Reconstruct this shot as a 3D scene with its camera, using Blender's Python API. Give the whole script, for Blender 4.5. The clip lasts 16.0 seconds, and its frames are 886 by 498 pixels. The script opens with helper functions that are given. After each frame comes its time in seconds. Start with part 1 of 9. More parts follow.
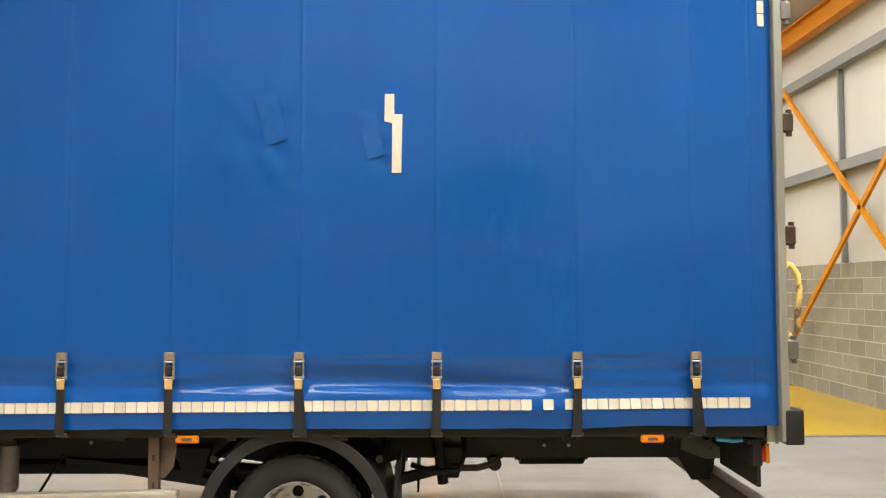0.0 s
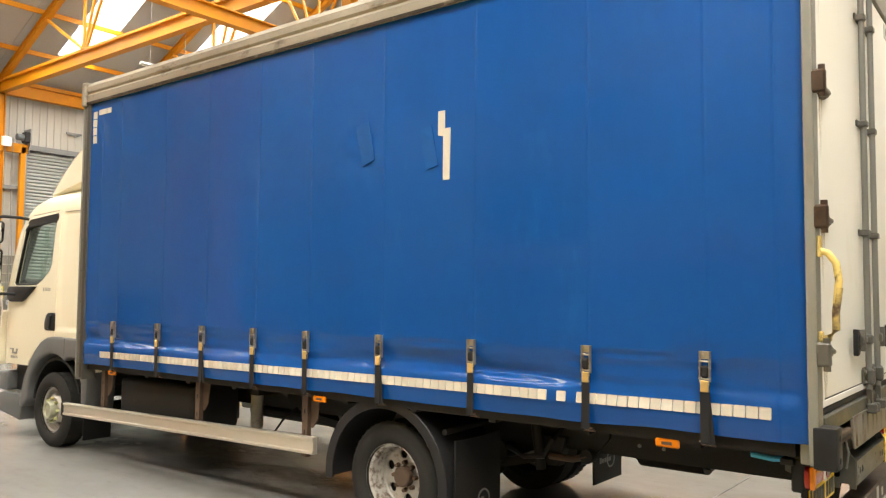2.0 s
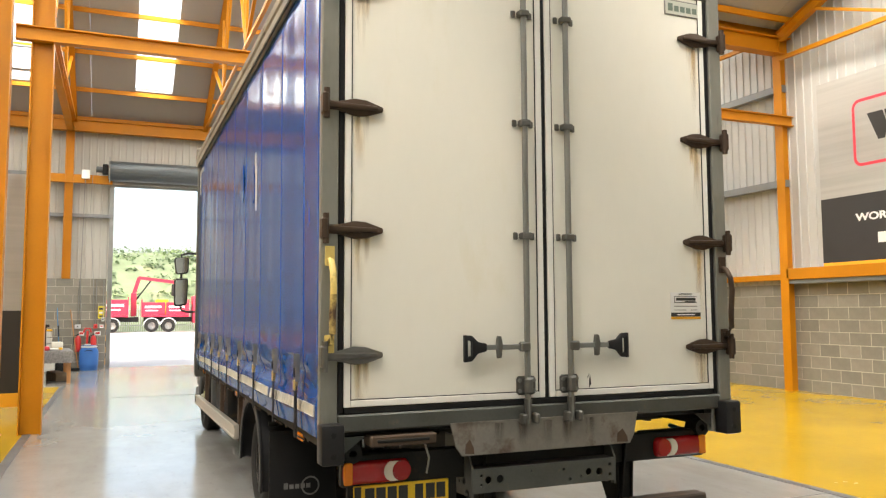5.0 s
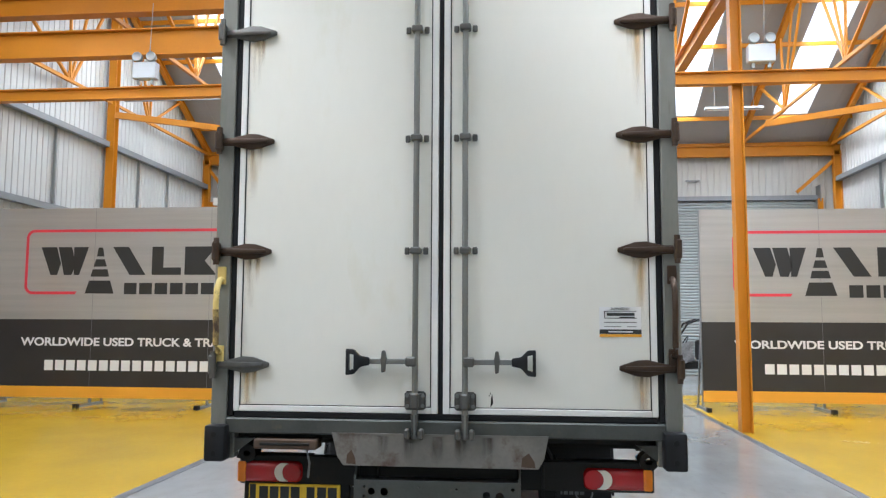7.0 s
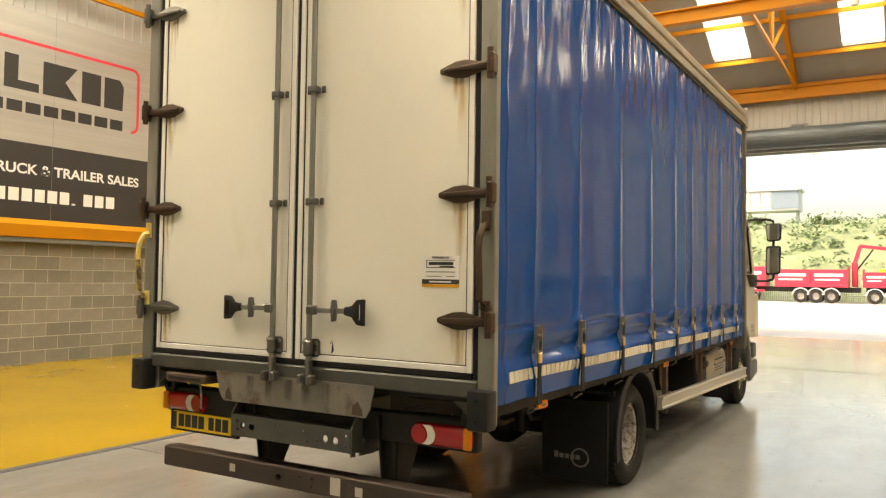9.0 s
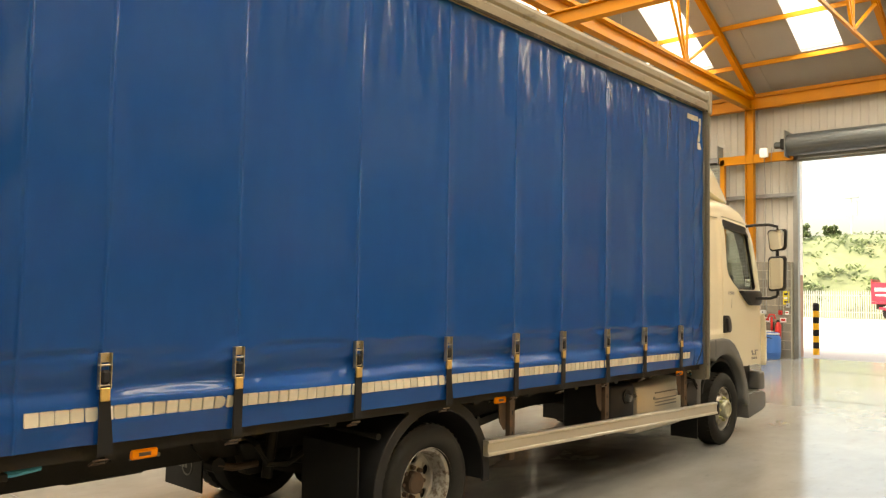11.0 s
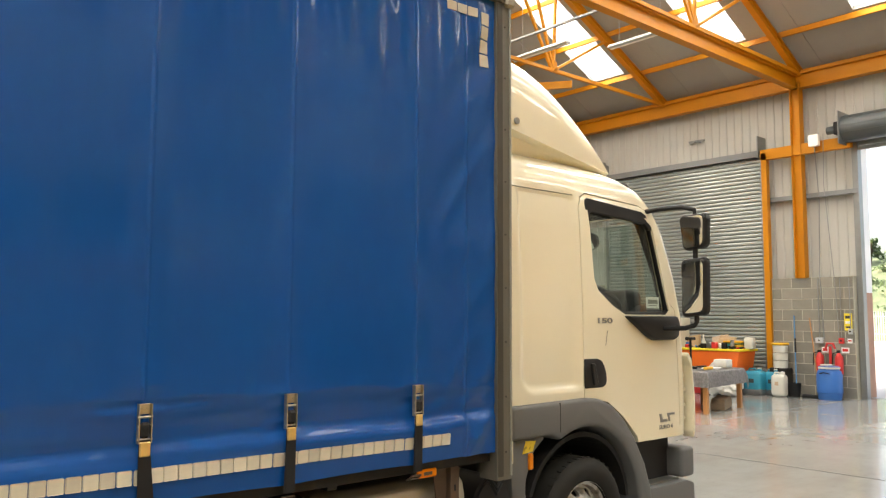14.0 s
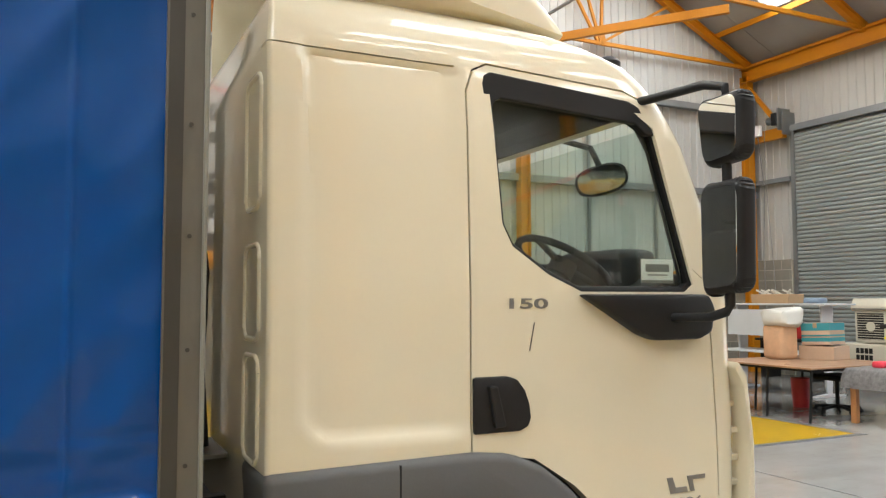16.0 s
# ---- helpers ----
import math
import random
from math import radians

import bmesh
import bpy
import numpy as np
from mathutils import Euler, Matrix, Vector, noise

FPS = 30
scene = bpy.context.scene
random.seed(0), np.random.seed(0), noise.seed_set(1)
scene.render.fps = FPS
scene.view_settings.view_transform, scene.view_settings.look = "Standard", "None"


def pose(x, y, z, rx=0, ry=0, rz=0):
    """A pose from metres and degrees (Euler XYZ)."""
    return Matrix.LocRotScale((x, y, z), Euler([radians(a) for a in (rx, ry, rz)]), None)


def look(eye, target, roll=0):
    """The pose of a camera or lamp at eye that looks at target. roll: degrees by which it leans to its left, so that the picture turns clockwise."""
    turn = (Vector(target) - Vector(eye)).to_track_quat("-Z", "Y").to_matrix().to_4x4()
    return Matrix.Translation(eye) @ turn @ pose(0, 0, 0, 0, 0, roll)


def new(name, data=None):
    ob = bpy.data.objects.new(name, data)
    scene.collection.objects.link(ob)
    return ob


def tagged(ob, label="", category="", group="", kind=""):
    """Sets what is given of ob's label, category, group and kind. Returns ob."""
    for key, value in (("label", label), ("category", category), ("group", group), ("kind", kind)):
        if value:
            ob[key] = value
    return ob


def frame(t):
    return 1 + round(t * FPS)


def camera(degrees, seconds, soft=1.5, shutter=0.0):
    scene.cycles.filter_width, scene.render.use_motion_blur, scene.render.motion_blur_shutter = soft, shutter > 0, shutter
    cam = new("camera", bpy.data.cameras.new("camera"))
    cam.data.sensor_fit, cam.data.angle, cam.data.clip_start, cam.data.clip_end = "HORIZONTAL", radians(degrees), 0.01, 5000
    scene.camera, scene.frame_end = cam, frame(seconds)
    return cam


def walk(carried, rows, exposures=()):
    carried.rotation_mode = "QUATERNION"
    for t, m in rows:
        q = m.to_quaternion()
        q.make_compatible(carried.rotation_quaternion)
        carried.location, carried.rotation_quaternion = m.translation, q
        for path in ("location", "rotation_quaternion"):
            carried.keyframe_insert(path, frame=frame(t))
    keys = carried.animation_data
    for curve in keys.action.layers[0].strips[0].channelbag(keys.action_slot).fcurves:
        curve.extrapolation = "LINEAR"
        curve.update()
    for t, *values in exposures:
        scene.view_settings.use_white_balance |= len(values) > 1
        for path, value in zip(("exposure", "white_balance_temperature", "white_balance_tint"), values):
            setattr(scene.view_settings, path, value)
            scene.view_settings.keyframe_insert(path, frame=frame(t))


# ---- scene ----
cam = camera(58.9, 16.0, soft=1.25)
METRES, EYE = 23.0, 1.72
ROWS = [
    (0.0, 0.0, 0.0, 0.0, 0.0, 2.93, 0.08),
    (0.5, 0.0307, -0.0019, 0.0001, 10.9, 3.1, -0.29),
    (1.0, 0.0623, -0.0006, -0.0002, 21.82, 3.29, -0.54),
    (1.5, 0.0912, 0.0086, -0.0013, 31.08, 3.3, -0.57),
    (2.0, 0.1197, 0.0199, -0.0034, 37.85, 3.35, -0.47),
    (2.5, 0.1467, 0.035, -0.004, 43.23, 3.64, -0.26),
    (3.0, 0.1739, 0.0507, -0.0037, 47.55, 3.95, 0.04),
    (3.5, 0.197, 0.0711, -0.0042, 51.48, 3.96, 0.24),
    (4.0, 0.2192, 0.0921, -0.0041, 56.3, 4.1, 0.27),
    (4.2, 0.2257, 0.1015, -0.0051, 58.01, 3.97, 0.28),
    (6.3, 0.2661, 0.2237, -0.0047, 85.49, 6.25, -0.14),
    (6.5, 0.2656, 0.2327, -0.0041, 87.86, 6.18, -0.14),
    (7.0, 0.2682, 0.2631, -0.0041, 95.71, 5.31, -0.26),
    (7.5, 0.2647, 0.2916, -0.0055, 103.02, 4.07, -0.32),
    (8.0, 0.2588, 0.3213, -0.0052, 109.98, 2.94, -0.39),
    (8.5, 0.2475, 0.3486, -0.0061, 116.03, 2.25, -0.53),
    (9.0, 0.2297, 0.375, -0.0053, 120.92, 2.1, -0.76),
    (9.5, 0.2103, 0.3977, -0.0054, 124.5, 2.13, -1.09),
    (10.0, 0.1864, 0.4168, -0.0053, 127.35, 2.14, -1.32),
    (10.2, 0.1756, 0.4238, -0.0046, 128.5, 2.2, -1.32),
    (12.3, 0.0418, 0.4458, -0.0036, 134.07, 4.08, -0.72),
    (12.5, 0.0294, 0.4454, -0.003, 134.37, 4.11, -0.75),
    (13.0, -0.0041, 0.4413, -0.0026, 135.36, 4.53, -0.52),
    (13.5, -0.0369, 0.4397, -0.0019, 137.09, 4.83, -0.34),
    (14.0, -0.0693, 0.4335, -0.0015, 139.07, 4.97, -0.23),
    (14.5, -0.1026, 0.4271, -0.0014, 141.59, 5.06, -0.02),
    (15.0, -0.1345, 0.4156, -0.0009, 144.86, 4.78, -0.0),
    (15.5, -0.1654, 0.4059, -0.0008, 148.95, 4.52, 0.13),
    (16.0, -0.1932, 0.3932, -0.0018, 154.36, 3.75, 0.12),
]
EXPOSURES = [
    (0.0, 2.53, 6950, 10), (1.0, 2.53, 7100, 10), (1.8, 2.42, 7200, 10), (2.6, 2.26, 7350, 10), (3.5, 2.12, 7300, 10), (4.2, 2.06, 7600, 10),
    (6.3, 2.06, 5800, 10), (7.2, 2.05, 5600, 10), (8.0, 2.0, 5900, 10), (8.5, 1.98, 8200, 10), (9.2, 1.96, 9300, 10), (10.2, 2.0, 9600, 10),
    (12.3, 2.15, 7800, 10), (13.5, 2.1, 7400, 10), (15.0, 2.0, 7000, 10), (16.0, 2.0, 6500, 10)]
walk(cam, [(t, pose(METRES * x, METRES * y, EYE + METRES * z, 90 + pitch, roll, yaw)) for t, x, y, z, yaw, pitch, roll in ROWS], EXPOSURES)

# ---- light ----
world = bpy.data.worlds.new("overcast_sky")
scene.world = world
world.use_nodes = True
wn = world.node_tree
sky = wn.nodes.new("ShaderNodeTexSky")
sky.sky_type = "NISHITA"
sky.sun_disc = False
sky.sun_elevation = radians(48)
sky.sun_rotation = radians(144)
sky.air_density, sky.dust_density = 1.0, 5.0
wn.links.new(sky.outputs[0], wn.nodes["Background"].inputs[0])
wn.nodes["Background"].inputs[1].default_value = 0.15
sun_data = bpy.data.lights.new("sun", "SUN")
sun_data.energy, sun_data.angle, sun_data.color = 1.5, radians(20), (1.0, 0.96, 0.9)
sun = new("sun", sun_data)
sun.matrix_world = look((25, -30, 50), (0, 5, 0))

# ---- plan of the hall ----
YL, YR = -4.6, 15.95          # inner faces of the two gable walls
XF, XM, XB = -19.3, -6.1, 6.25  # front wall, row of inner columns, back wall
YA, YB = 2.05, 9.38           # the two rows of trusses and columns
RIDGE, RIDGE2 = -12.7, -0.2


def roof_z(x):
    """Height of the underside of the roof."""
    if x < XM:
        return 7.3 + 0.48 * (6.6 - abs(x - RIDGE))
    if x < RIDGE2:
        return 7.3 + 0.405 * (x - XM)
    return 7.3 + 0.405 * (RIDGE2 - XM) - 0.53 * (x - RIDGE2)


SKYLIGHT_Y = [-2.36 + 3.3 * i for i in range(6)]
SLOPES = [(-17.98, -13.2), (-12.2, -7.45), (-5.0, -0.8), (0.4, 4.8)]   # the skylights' ends on each slope
for x0, x1 in SLOPES:
    for y in SKYLIGHT_Y:
        lamp = bpy.data.lights.new("skylight_lamp", "AREA")
        z0, z1 = roof_z(x0), roof_z(x1)
        lamp.shape, lamp.size, lamp.size_y = "RECTANGLE", 0.95, math.hypot(x1 - x0, z1 - z0) - 0.05
        lamp.energy, lamp.color = 40.0, (0.945, 1.0, 0.955)
        ob = new("skylight_lamp", lamp)
        slope = math.atan2(z1 - z0, x1 - x0)
        ob.matrix_world = Matrix.Translation(((x0 + x1) / 2, y, (z0 + z1) / 2 + 0.05)) @ Matrix.Rotation(-slope, 4, "Y") @ Matrix.Rotation(math.pi / 2, 4, "Z")

# ---- materials ----
def material(name, color, rough=0.5, metal=0.0, var=0.12, scale=3.0, fine=60.0, bump=0.05, rough_var=0.15, stain=None, stain_amount=0.0, stain_scale=1.5,
             spec=0.5, coat=0.0, stretch=(1, 1, 1), island=0.0, per_object=0.0, soft=0.0):
    m = bpy.data.materials.new(name)
    m.use_nodes = True
    nt = m.node_tree
    n, l = nt.nodes, nt.links
    b = n["Principled BSDF"]
    tc = n.new("ShaderNodeTexCoord")
    mp = n.new("ShaderNodeMapping")
    mp.inputs["Scale"].default_value = stretch
    l.new(tc.outputs["Object"], mp.inputs["Vector"])
    big, small = n.new("ShaderNodeTexNoise"), n.new("ShaderNodeTexNoise")
    big.inputs["Scale"].default_value, big.inputs["Detail"].default_value = scale, 6
    small.inputs["Scale"].default_value, small.inputs["Detail"].default_value = fine, 4
    l.new(mp.outputs[0], big.inputs["Vector"])
    l.new(mp.outputs[0], small.inputs["Vector"])
    mixf = n.new("ShaderNodeMath")
    mixf.operation = "MULTIPLY_ADD"
    mixf.inputs[1].default_value = 0.35
    l.new(small.outputs[0], mixf.inputs[0])
    l.new(big.outputs[0], mixf.inputs[2])
    ramp = n.new("ShaderNodeMapRange")
    ramp.inputs["From Min"].default_value, ramp.inputs["From Max"].default_value = 0.35, 1.0
    ramp.inputs["To Min"].default_value, ramp.inputs["To Max"].default_value = 1 - var, 1 + var
    l.new(mixf.outputs[0], ramp.inputs[0])
    base = n.new("ShaderNodeRGB")
    base.outputs[0].default_value = (*color, 1)
    mul = n.new("ShaderNodeVectorMath")
    mul.operation = "SCALE"
    l.new(base.outputs[0], mul.inputs[0])
    l.new(ramp.outputs[0], mul.inputs["Scale"])
    out = mul.outputs[0]
    for amount, source in ((island, "geo"), (per_object, "obj")):
        if amount:
            src = n.new("ShaderNodeNewGeometry").outputs["Random Per Island"] if source == "geo" else n.new("ShaderNodeObjectInfo").outputs["Random"]
            r2 = n.new("ShaderNodeMapRange")
            r2.inputs["To Min"].default_value, r2.inputs["To Max"].default_value = 1 - amount, 1 + amount
            l.new(src, r2.inputs[0])
            m2 = n.new("ShaderNodeVectorMath")
            m2.operation = "SCALE"
            l.new(out, m2.inputs[0])
            l.new(r2.outputs[0], m2.inputs["Scale"])
            out = m2.outputs[0]
    if stain:
        st = n.new("ShaderNodeTexNoise")
        st.inputs["Scale"].default_value, st.inputs["Detail"].default_value, st.inputs["Roughness"].default_value = stain_scale, 8, 0.65
        l.new(mp.outputs[0], st.inputs["Vector"])
        r3 = n.new("ShaderNodeMapRange")
        r3.inputs["From Min"].default_value, r3.inputs["From Max"].default_value = 0.72 - 0.35 * stain_amount - soft, 0.8 - 0.2 * stain_amount + soft
        l.new(st.outputs[0], r3.inputs[0])
        mx = n.new("ShaderNodeMix")
        mx.data_type = "RGBA"
        l.new(r3.outputs[0], mx.inputs["Factor"])
        l.new(out, mx.inputs["A"])
        mx.inputs["B"].default_value = (*stain, 1)
        out = mx.outputs["Result"]
    l.new(out, b.inputs["Base Color"])
    rr = n.new("ShaderNodeMapRange")
    rr.inputs["From Min"].default_value, rr.inputs["From Max"].default_value = 0.3, 1.0
    rr.inputs["To Min"].default_value, rr.inputs["To Max"].default_value = max(0.02, rough - rough_var), min(1, rough + rough_var)
    l.new(mixf.outputs[0], rr.inputs[0])
    l.new(rr.outputs[0], b.inputs["Roughness"])
    b.inputs["Metallic"].default_value = metal
    b.inputs["Specular IOR Level"].default_value = spec
    b.inputs["Coat Weight"].default_value = coat
    b.inputs["Coat Roughness"].default_value = 0.03
    if bump:
        bm_ = n.new("ShaderNodeBump")
        bm_.inputs["Strength"].default_value, bm_.inputs["Distance"].default_value = bump, 0.02
        l.new(mixf.outputs[0], bm_.inputs["Height"])
        l.new(bm_.outputs[0], b.inputs["Normal"])
    return m


def glass(name, tint=(1, 1, 1), rough=0.0, see=0.9):
    m = bpy.data.materials.new(name)
    m.use_nodes = True
    n, l = m.node_tree.nodes, m.node_tree.links
    n.remove(n["Principled BSDF"])
    tr, gl, mx, fr = n.new("ShaderNodeBsdfTransparent"), n.new("ShaderNodeBsdfGlossy"), n.new("ShaderNodeMixShader"), n.new("ShaderNodeLayerWeight")
    pw, ad = n.new("ShaderNodeMath"), n.new("ShaderNodeMath")
    pw.operation, ad.operation = "POWER", "MULTIPLY_ADD"
    pw.inputs[1].default_value = 3.5
    ad.inputs[1].default_value, ad.inputs[2].default_value = 0.7, 0.06
    tr.inputs[0].default_value = (*[see * c for c in tint], 1)
    gl.inputs["Roughness"].default_value = rough
    l.new(fr.outputs["Facing"], pw.inputs[0])
    l.new(pw.outputs[0], ad.inputs[0])
    l.new(ad.outputs[0], mx.inputs[0])
    l.new(tr.outputs[0], mx.inputs[1])
    l.new(gl.outputs[0], mx.inputs[2])
    l.new(mx.outputs[0], n["Material Output"].inputs[0])
    return m


def grime(m, color, stretch, scale, low, high, amount, gloss=0.0):
    """Lays blotches of dirt over a material, and dulls its gloss where they lie."""
    n, l = m.node_tree.nodes, m.node_tree.links
    b = n["Principled BSDF"]
    tc, mp, no, mr = n.new("ShaderNodeTexCoord"), n.new("ShaderNodeMapping"), n.new("ShaderNodeTexNoise"), n.new("ShaderNodeMapRange")
    mp.inputs["Scale"].default_value = stretch
    no.inputs["Scale"].default_value, no.inputs["Detail"].default_value, no.inputs["Roughness"].default_value = scale, 7, 0.6
    mr.inputs["From Min"].default_value, mr.inputs["From Max"].default_value, mr.inputs["To Max"].default_value = low, high, amount
    l.new(tc.outputs["Object"], mp.inputs[0])
    l.new(mp.outputs[0], no.inputs["Vector"])
    l.new(no.outputs[0], mr.inputs[0])
    mx = n.new("ShaderNodeMix")
    mx.data_type = "RGBA"
    l.new(mr.outputs[0], mx.inputs["Factor"])
    l.new(b.inputs["Base Color"].links[0].from_socket, mx.inputs["A"])
    mx.inputs["B"].default_value = (*color, 1)
    l.new(mx.outputs["Result"], b.inputs["Base Color"])
    if gloss:
        ad = n.new("ShaderNodeMath")
        ad.operation = "MULTIPLY_ADD"
        ad.inputs[1].default_value = gloss
        l.new(mr.outputs[0], ad.inputs[0])
        l.new(b.inputs["Roughness"].links[0].from_socket, ad.inputs[2])
        l.new(ad.outputs[0], b.inputs["Roughness"])


M = {}
M["floor"] = material("resin_floor", (0.29, 0.29, 0.287), 0.135, var=0.14, scale=0.7, fine=4, bump=0.0, rough_var=0.05, stain=(0.26, 0.25, 0.235), stain_amount=0.5, stain_scale=0.6, soft=0.12)
grime(M["floor"], (0.17, 0.145, 0.115), (0.35, 1.6, 1), 1.1, 0.46, 0.78, 0.5, 0.1)
grime(M["floor"], (0.12, 0.11, 0.1), (1.2, 2.5, 1), 5.0, 0.58, 0.85, 0.5, 0.05)
grime(M["floor"], (0.42, 0.415, 0.4), (0.8, 1.4, 1), 1.6, 0.45, 0.85, 0.3, 0.04)
M["yellow_floor"] = material("yellow_floor_paint", (0.47, 0.29, 0.012), 0.22, var=0.07, scale=0.8, fine=14, bump=0.0, rough_var=0.07, stain=(0.42, 0.27, 0.03), stain_amount=0.12, stain_scale=3)
grime(M["yellow_floor"], (0.3, 0.19, 0.03), (0.6, 1.2, 1), 1.5, 0.5, 0.85, 0.3, 0.05)
M["floor_line"] = material("dark_line", (0.12, 0.12, 0.125), 0.4, var=0.2)
M["orange"] = material("orange_steel_paint", (0.5, 0.19, 0.005), 0.48, spec=0.3, var=0.1, scale=2, fine=30, bump=0.03, stain=(0.45, 0.15, 0.02), stain_amount=0.1, stain_scale=5)
M["cladding"] = material("white_cladding", (0.47, 0.47, 0.46), 0.45, var=0.08, scale=0.8, fine=12, bump=0.02, stain=(0.4, 0.39, 0.365), stain_amount=0.18, stain_scale=1.2, stretch=(1, 1, 0.3))
M["front_cladding"] = material("pale_grey_cladding", (0.46, 0.455, 0.43), 0.5, var=0.08, scale=0.8, fine=12, bump=0.02, stain=(0.4, 0.39, 0.36), stain_amount=0.15, stain_scale=1.2, stretch=(1, 1, 0.3))
M["roof"] = material("roof_liner_panel", (0.34, 0.338, 0.33), 0.6, var=0.08, scale=0.5, fine=14, bump=0.03, island=0.05)
M["skylight"] = bpy.data.materials.new("translucent_roof_sheet")
M["skylight"].use_nodes = True
kn, kl = M["skylight"].node_tree.nodes, M["skylight"].node_tree.links
kn.remove(kn["Principled BSDF"])
ktr, ktl, kmx = kn.new("ShaderNodeBsdfTransparent"), kn.new("ShaderNodeBsdfTranslucent"), kn.new("ShaderNodeMixShader")
ktl.inputs[0].default_value = (0.9, 0.9, 0.88, 1)
kmx.inputs[0].default_value = 0.5
kl.new(ktr.outputs[0], kmx.inputs[1])
kl.new(ktl.outputs[0], kmx.inputs[2])
kl.new(kmx.outputs[0], kn["Material Output"].inputs[0])
M["galv"] = material("galvanised_steel", (0.30, 0.31, 0.31), 0.45, 0.85, var=0.15, scale=6, fine=60, bump=0.04)
M["grey_rail"] = material("grey_purlin", (0.22, 0.23, 0.24), 0.5, 0.3, var=0.12)
M["block"] = material("concrete_block", (0.225, 0.21, 0.18), 0.9, var=0.16, scale=6, fine=70, bump=0.35, per_object=0.16)
M["block_rest"] = material("concrete_block_wall", (0.225, 0.21, 0.18), 0.9, var=0.16, scale=6, fine=70, bump=0.35, island=0.16)
M["mortar"] = material("mortar", (0.44, 0.415, 0.34), 0.95, var=0.1, fine=90, bump=0.3)
M["shutter"] = material("grey_shutter_slat", (0.30, 0.325, 0.32), 0.42, 0.25, var=0.06, scale=1.5, bump=0.02, per_object=0.03)
M["shutter_dark"] = material("dark_shutter_roll", (0.10, 0.115, 0.125), 0.42, 0.3, var=0.1)
M["brushed"] = material("brushed_silver_banner", (0.44, 0.432, 0.415), 0.42, 0.35, var=0.13, scale=1.2, fine=40, bump=0.02, stretch=(0.25, 0.25, 9))
M["banner_dark"] = material("charcoal_banner", (0.035, 0.033, 0.033), 0.45, var=0.15)
M["banner_orange"] = material("orange_banner_strip", (0.85, 0.40, 0.03), 0.45, var=0.06)
M["print_white"] = material("white_print", (0.82, 0.82, 0.82), 0.5, var=0.03)
M["print_black"] = material("black_print", (0.03, 0.03, 0.03), 0.5, var=0.05)
M["print_red"] = material("red_print", (0.75, 0.05, 0.08), 0.5, var=0.05)
M["blue_near"] = material("blue_pvc_curtain", (0.0026, 0.062, 0.265), 0.13, spec=0.32, var=0.1, scale=0.9, fine=14, bump=0.012, rough_var=0.04, stretch=(1, 1, 0.35), stain=(0.004, 0.076, 0.29), stain_amount=0.22, stain_scale=2.0)
M["tape"] = material("beige_repair_tape", (0.50, 0.47, 0.41), 0.45, var=0.08)
M["reflective"] = material("silver_reflective_square", (0.56, 0.53, 0.46), 0.35, 0.1, var=0.1, per_object=0.12)
M["pelmet"] = material("weathered_grey_rail", (0.27, 0.24, 0.195), 0.55, 0.3, var=0.25, scale=4, stain=(0.10, 0.075, 0.055), stain_amount=0.5, stain_scale=6, stretch=(0.5, 1, 1))
M["frame_grey"] = material("painted_grey_frame", (0.105, 0.108, 0.10), 0.42, 0.5, spec=0.3, var=0.25, scale=5, stain=(0.17, 0.145, 0.11), stain_amount=0.3, stain_scale=7)
M["door_white"] = material("white_grp_door", (0.83, 0.817, 0.75), 0.38, var=0.03, scale=1.2, fine=20, bump=0.01, rough_var=0.06, stain=(0.78, 0.755, 0.64), stain_amount=0.25, stain_scale=1.2, stretch=(1, 1, 0.4))
M["white_trim"] = material("white_door_trim", (0.82, 0.81, 0.78), 0.4, var=0.05)
M["rubber"] = material("black_rubber", (0.014, 0.014, 0.015), 0.6, spec=0.22, var=0.2)
M["black_plastic"] = material("black_plastic", (0.02, 0.02, 0.022), 0.42, spec=0.22, var=0.2, bump=0.03)
M["grey_plastic"] = material("dark_grey_plastic", (0.11, 0.112, 0.115), 0.5, var=0.12, fine=120, bump=0.06)
M["chassis"] = material("dark_chassis_paint", (0.022, 0.021, 0.02), 0.55, 0.2, spec=0.22, var=0.3, scale=4, stain=(0.05, 0.035, 0.02), stain_amount=0.35, stain_scale=5)
M["rust"] = material("rusty_brown_steel", (0.10, 0.065, 0.045), 0.7, 0.3, var=0.3, scale=8, stain=(0.17, 0.08, 0.04), stain_amount=0.3, stain_scale=6, bump=0.1)
M["bar_brown"] = material("dull_brown_bar_paint", (0.075, 0.058, 0.05), 0.55, 0.2, spec=0.22, var=0.15, scale=5, bump=0.05)
M["worn_plate"] = material("scuffed_grey_steel", (0.24, 0.225, 0.205), 0.5, 0.5, var=0.3, scale=5, stain=(0.11, 0.065, 0.045), stain_amount=0.55, stain_scale=5, bump=0.06)
M["hinge"] = material("dark_worn_steel", (0.075, 0.05, 0.036), 0.42, 0.5, spec=0.3, var=0.3, scale=9, stain=(0.16, 0.075, 0.035), stain_amount=0.3, stain_scale=10)
M["hinge_grey"] = material("grey_worn_steel", (0.14, 0.135, 0.125), 0.45, 0.6, var=0.3, scale=9)
M["rod"] = material("zinc_lock_rod", (0.26, 0.26, 0.25), 0.42, 0.7, var=0.15, scale=5, stretch=(1, 1, 0.2))
M["yellow_paint"] = material("chipped_yellow_paint", (0.72, 0.55, 0.18), 0.5, var=0.08, stain=(0.09, 0.05, 0.03), stain_amount=0.42, stain_scale=14)
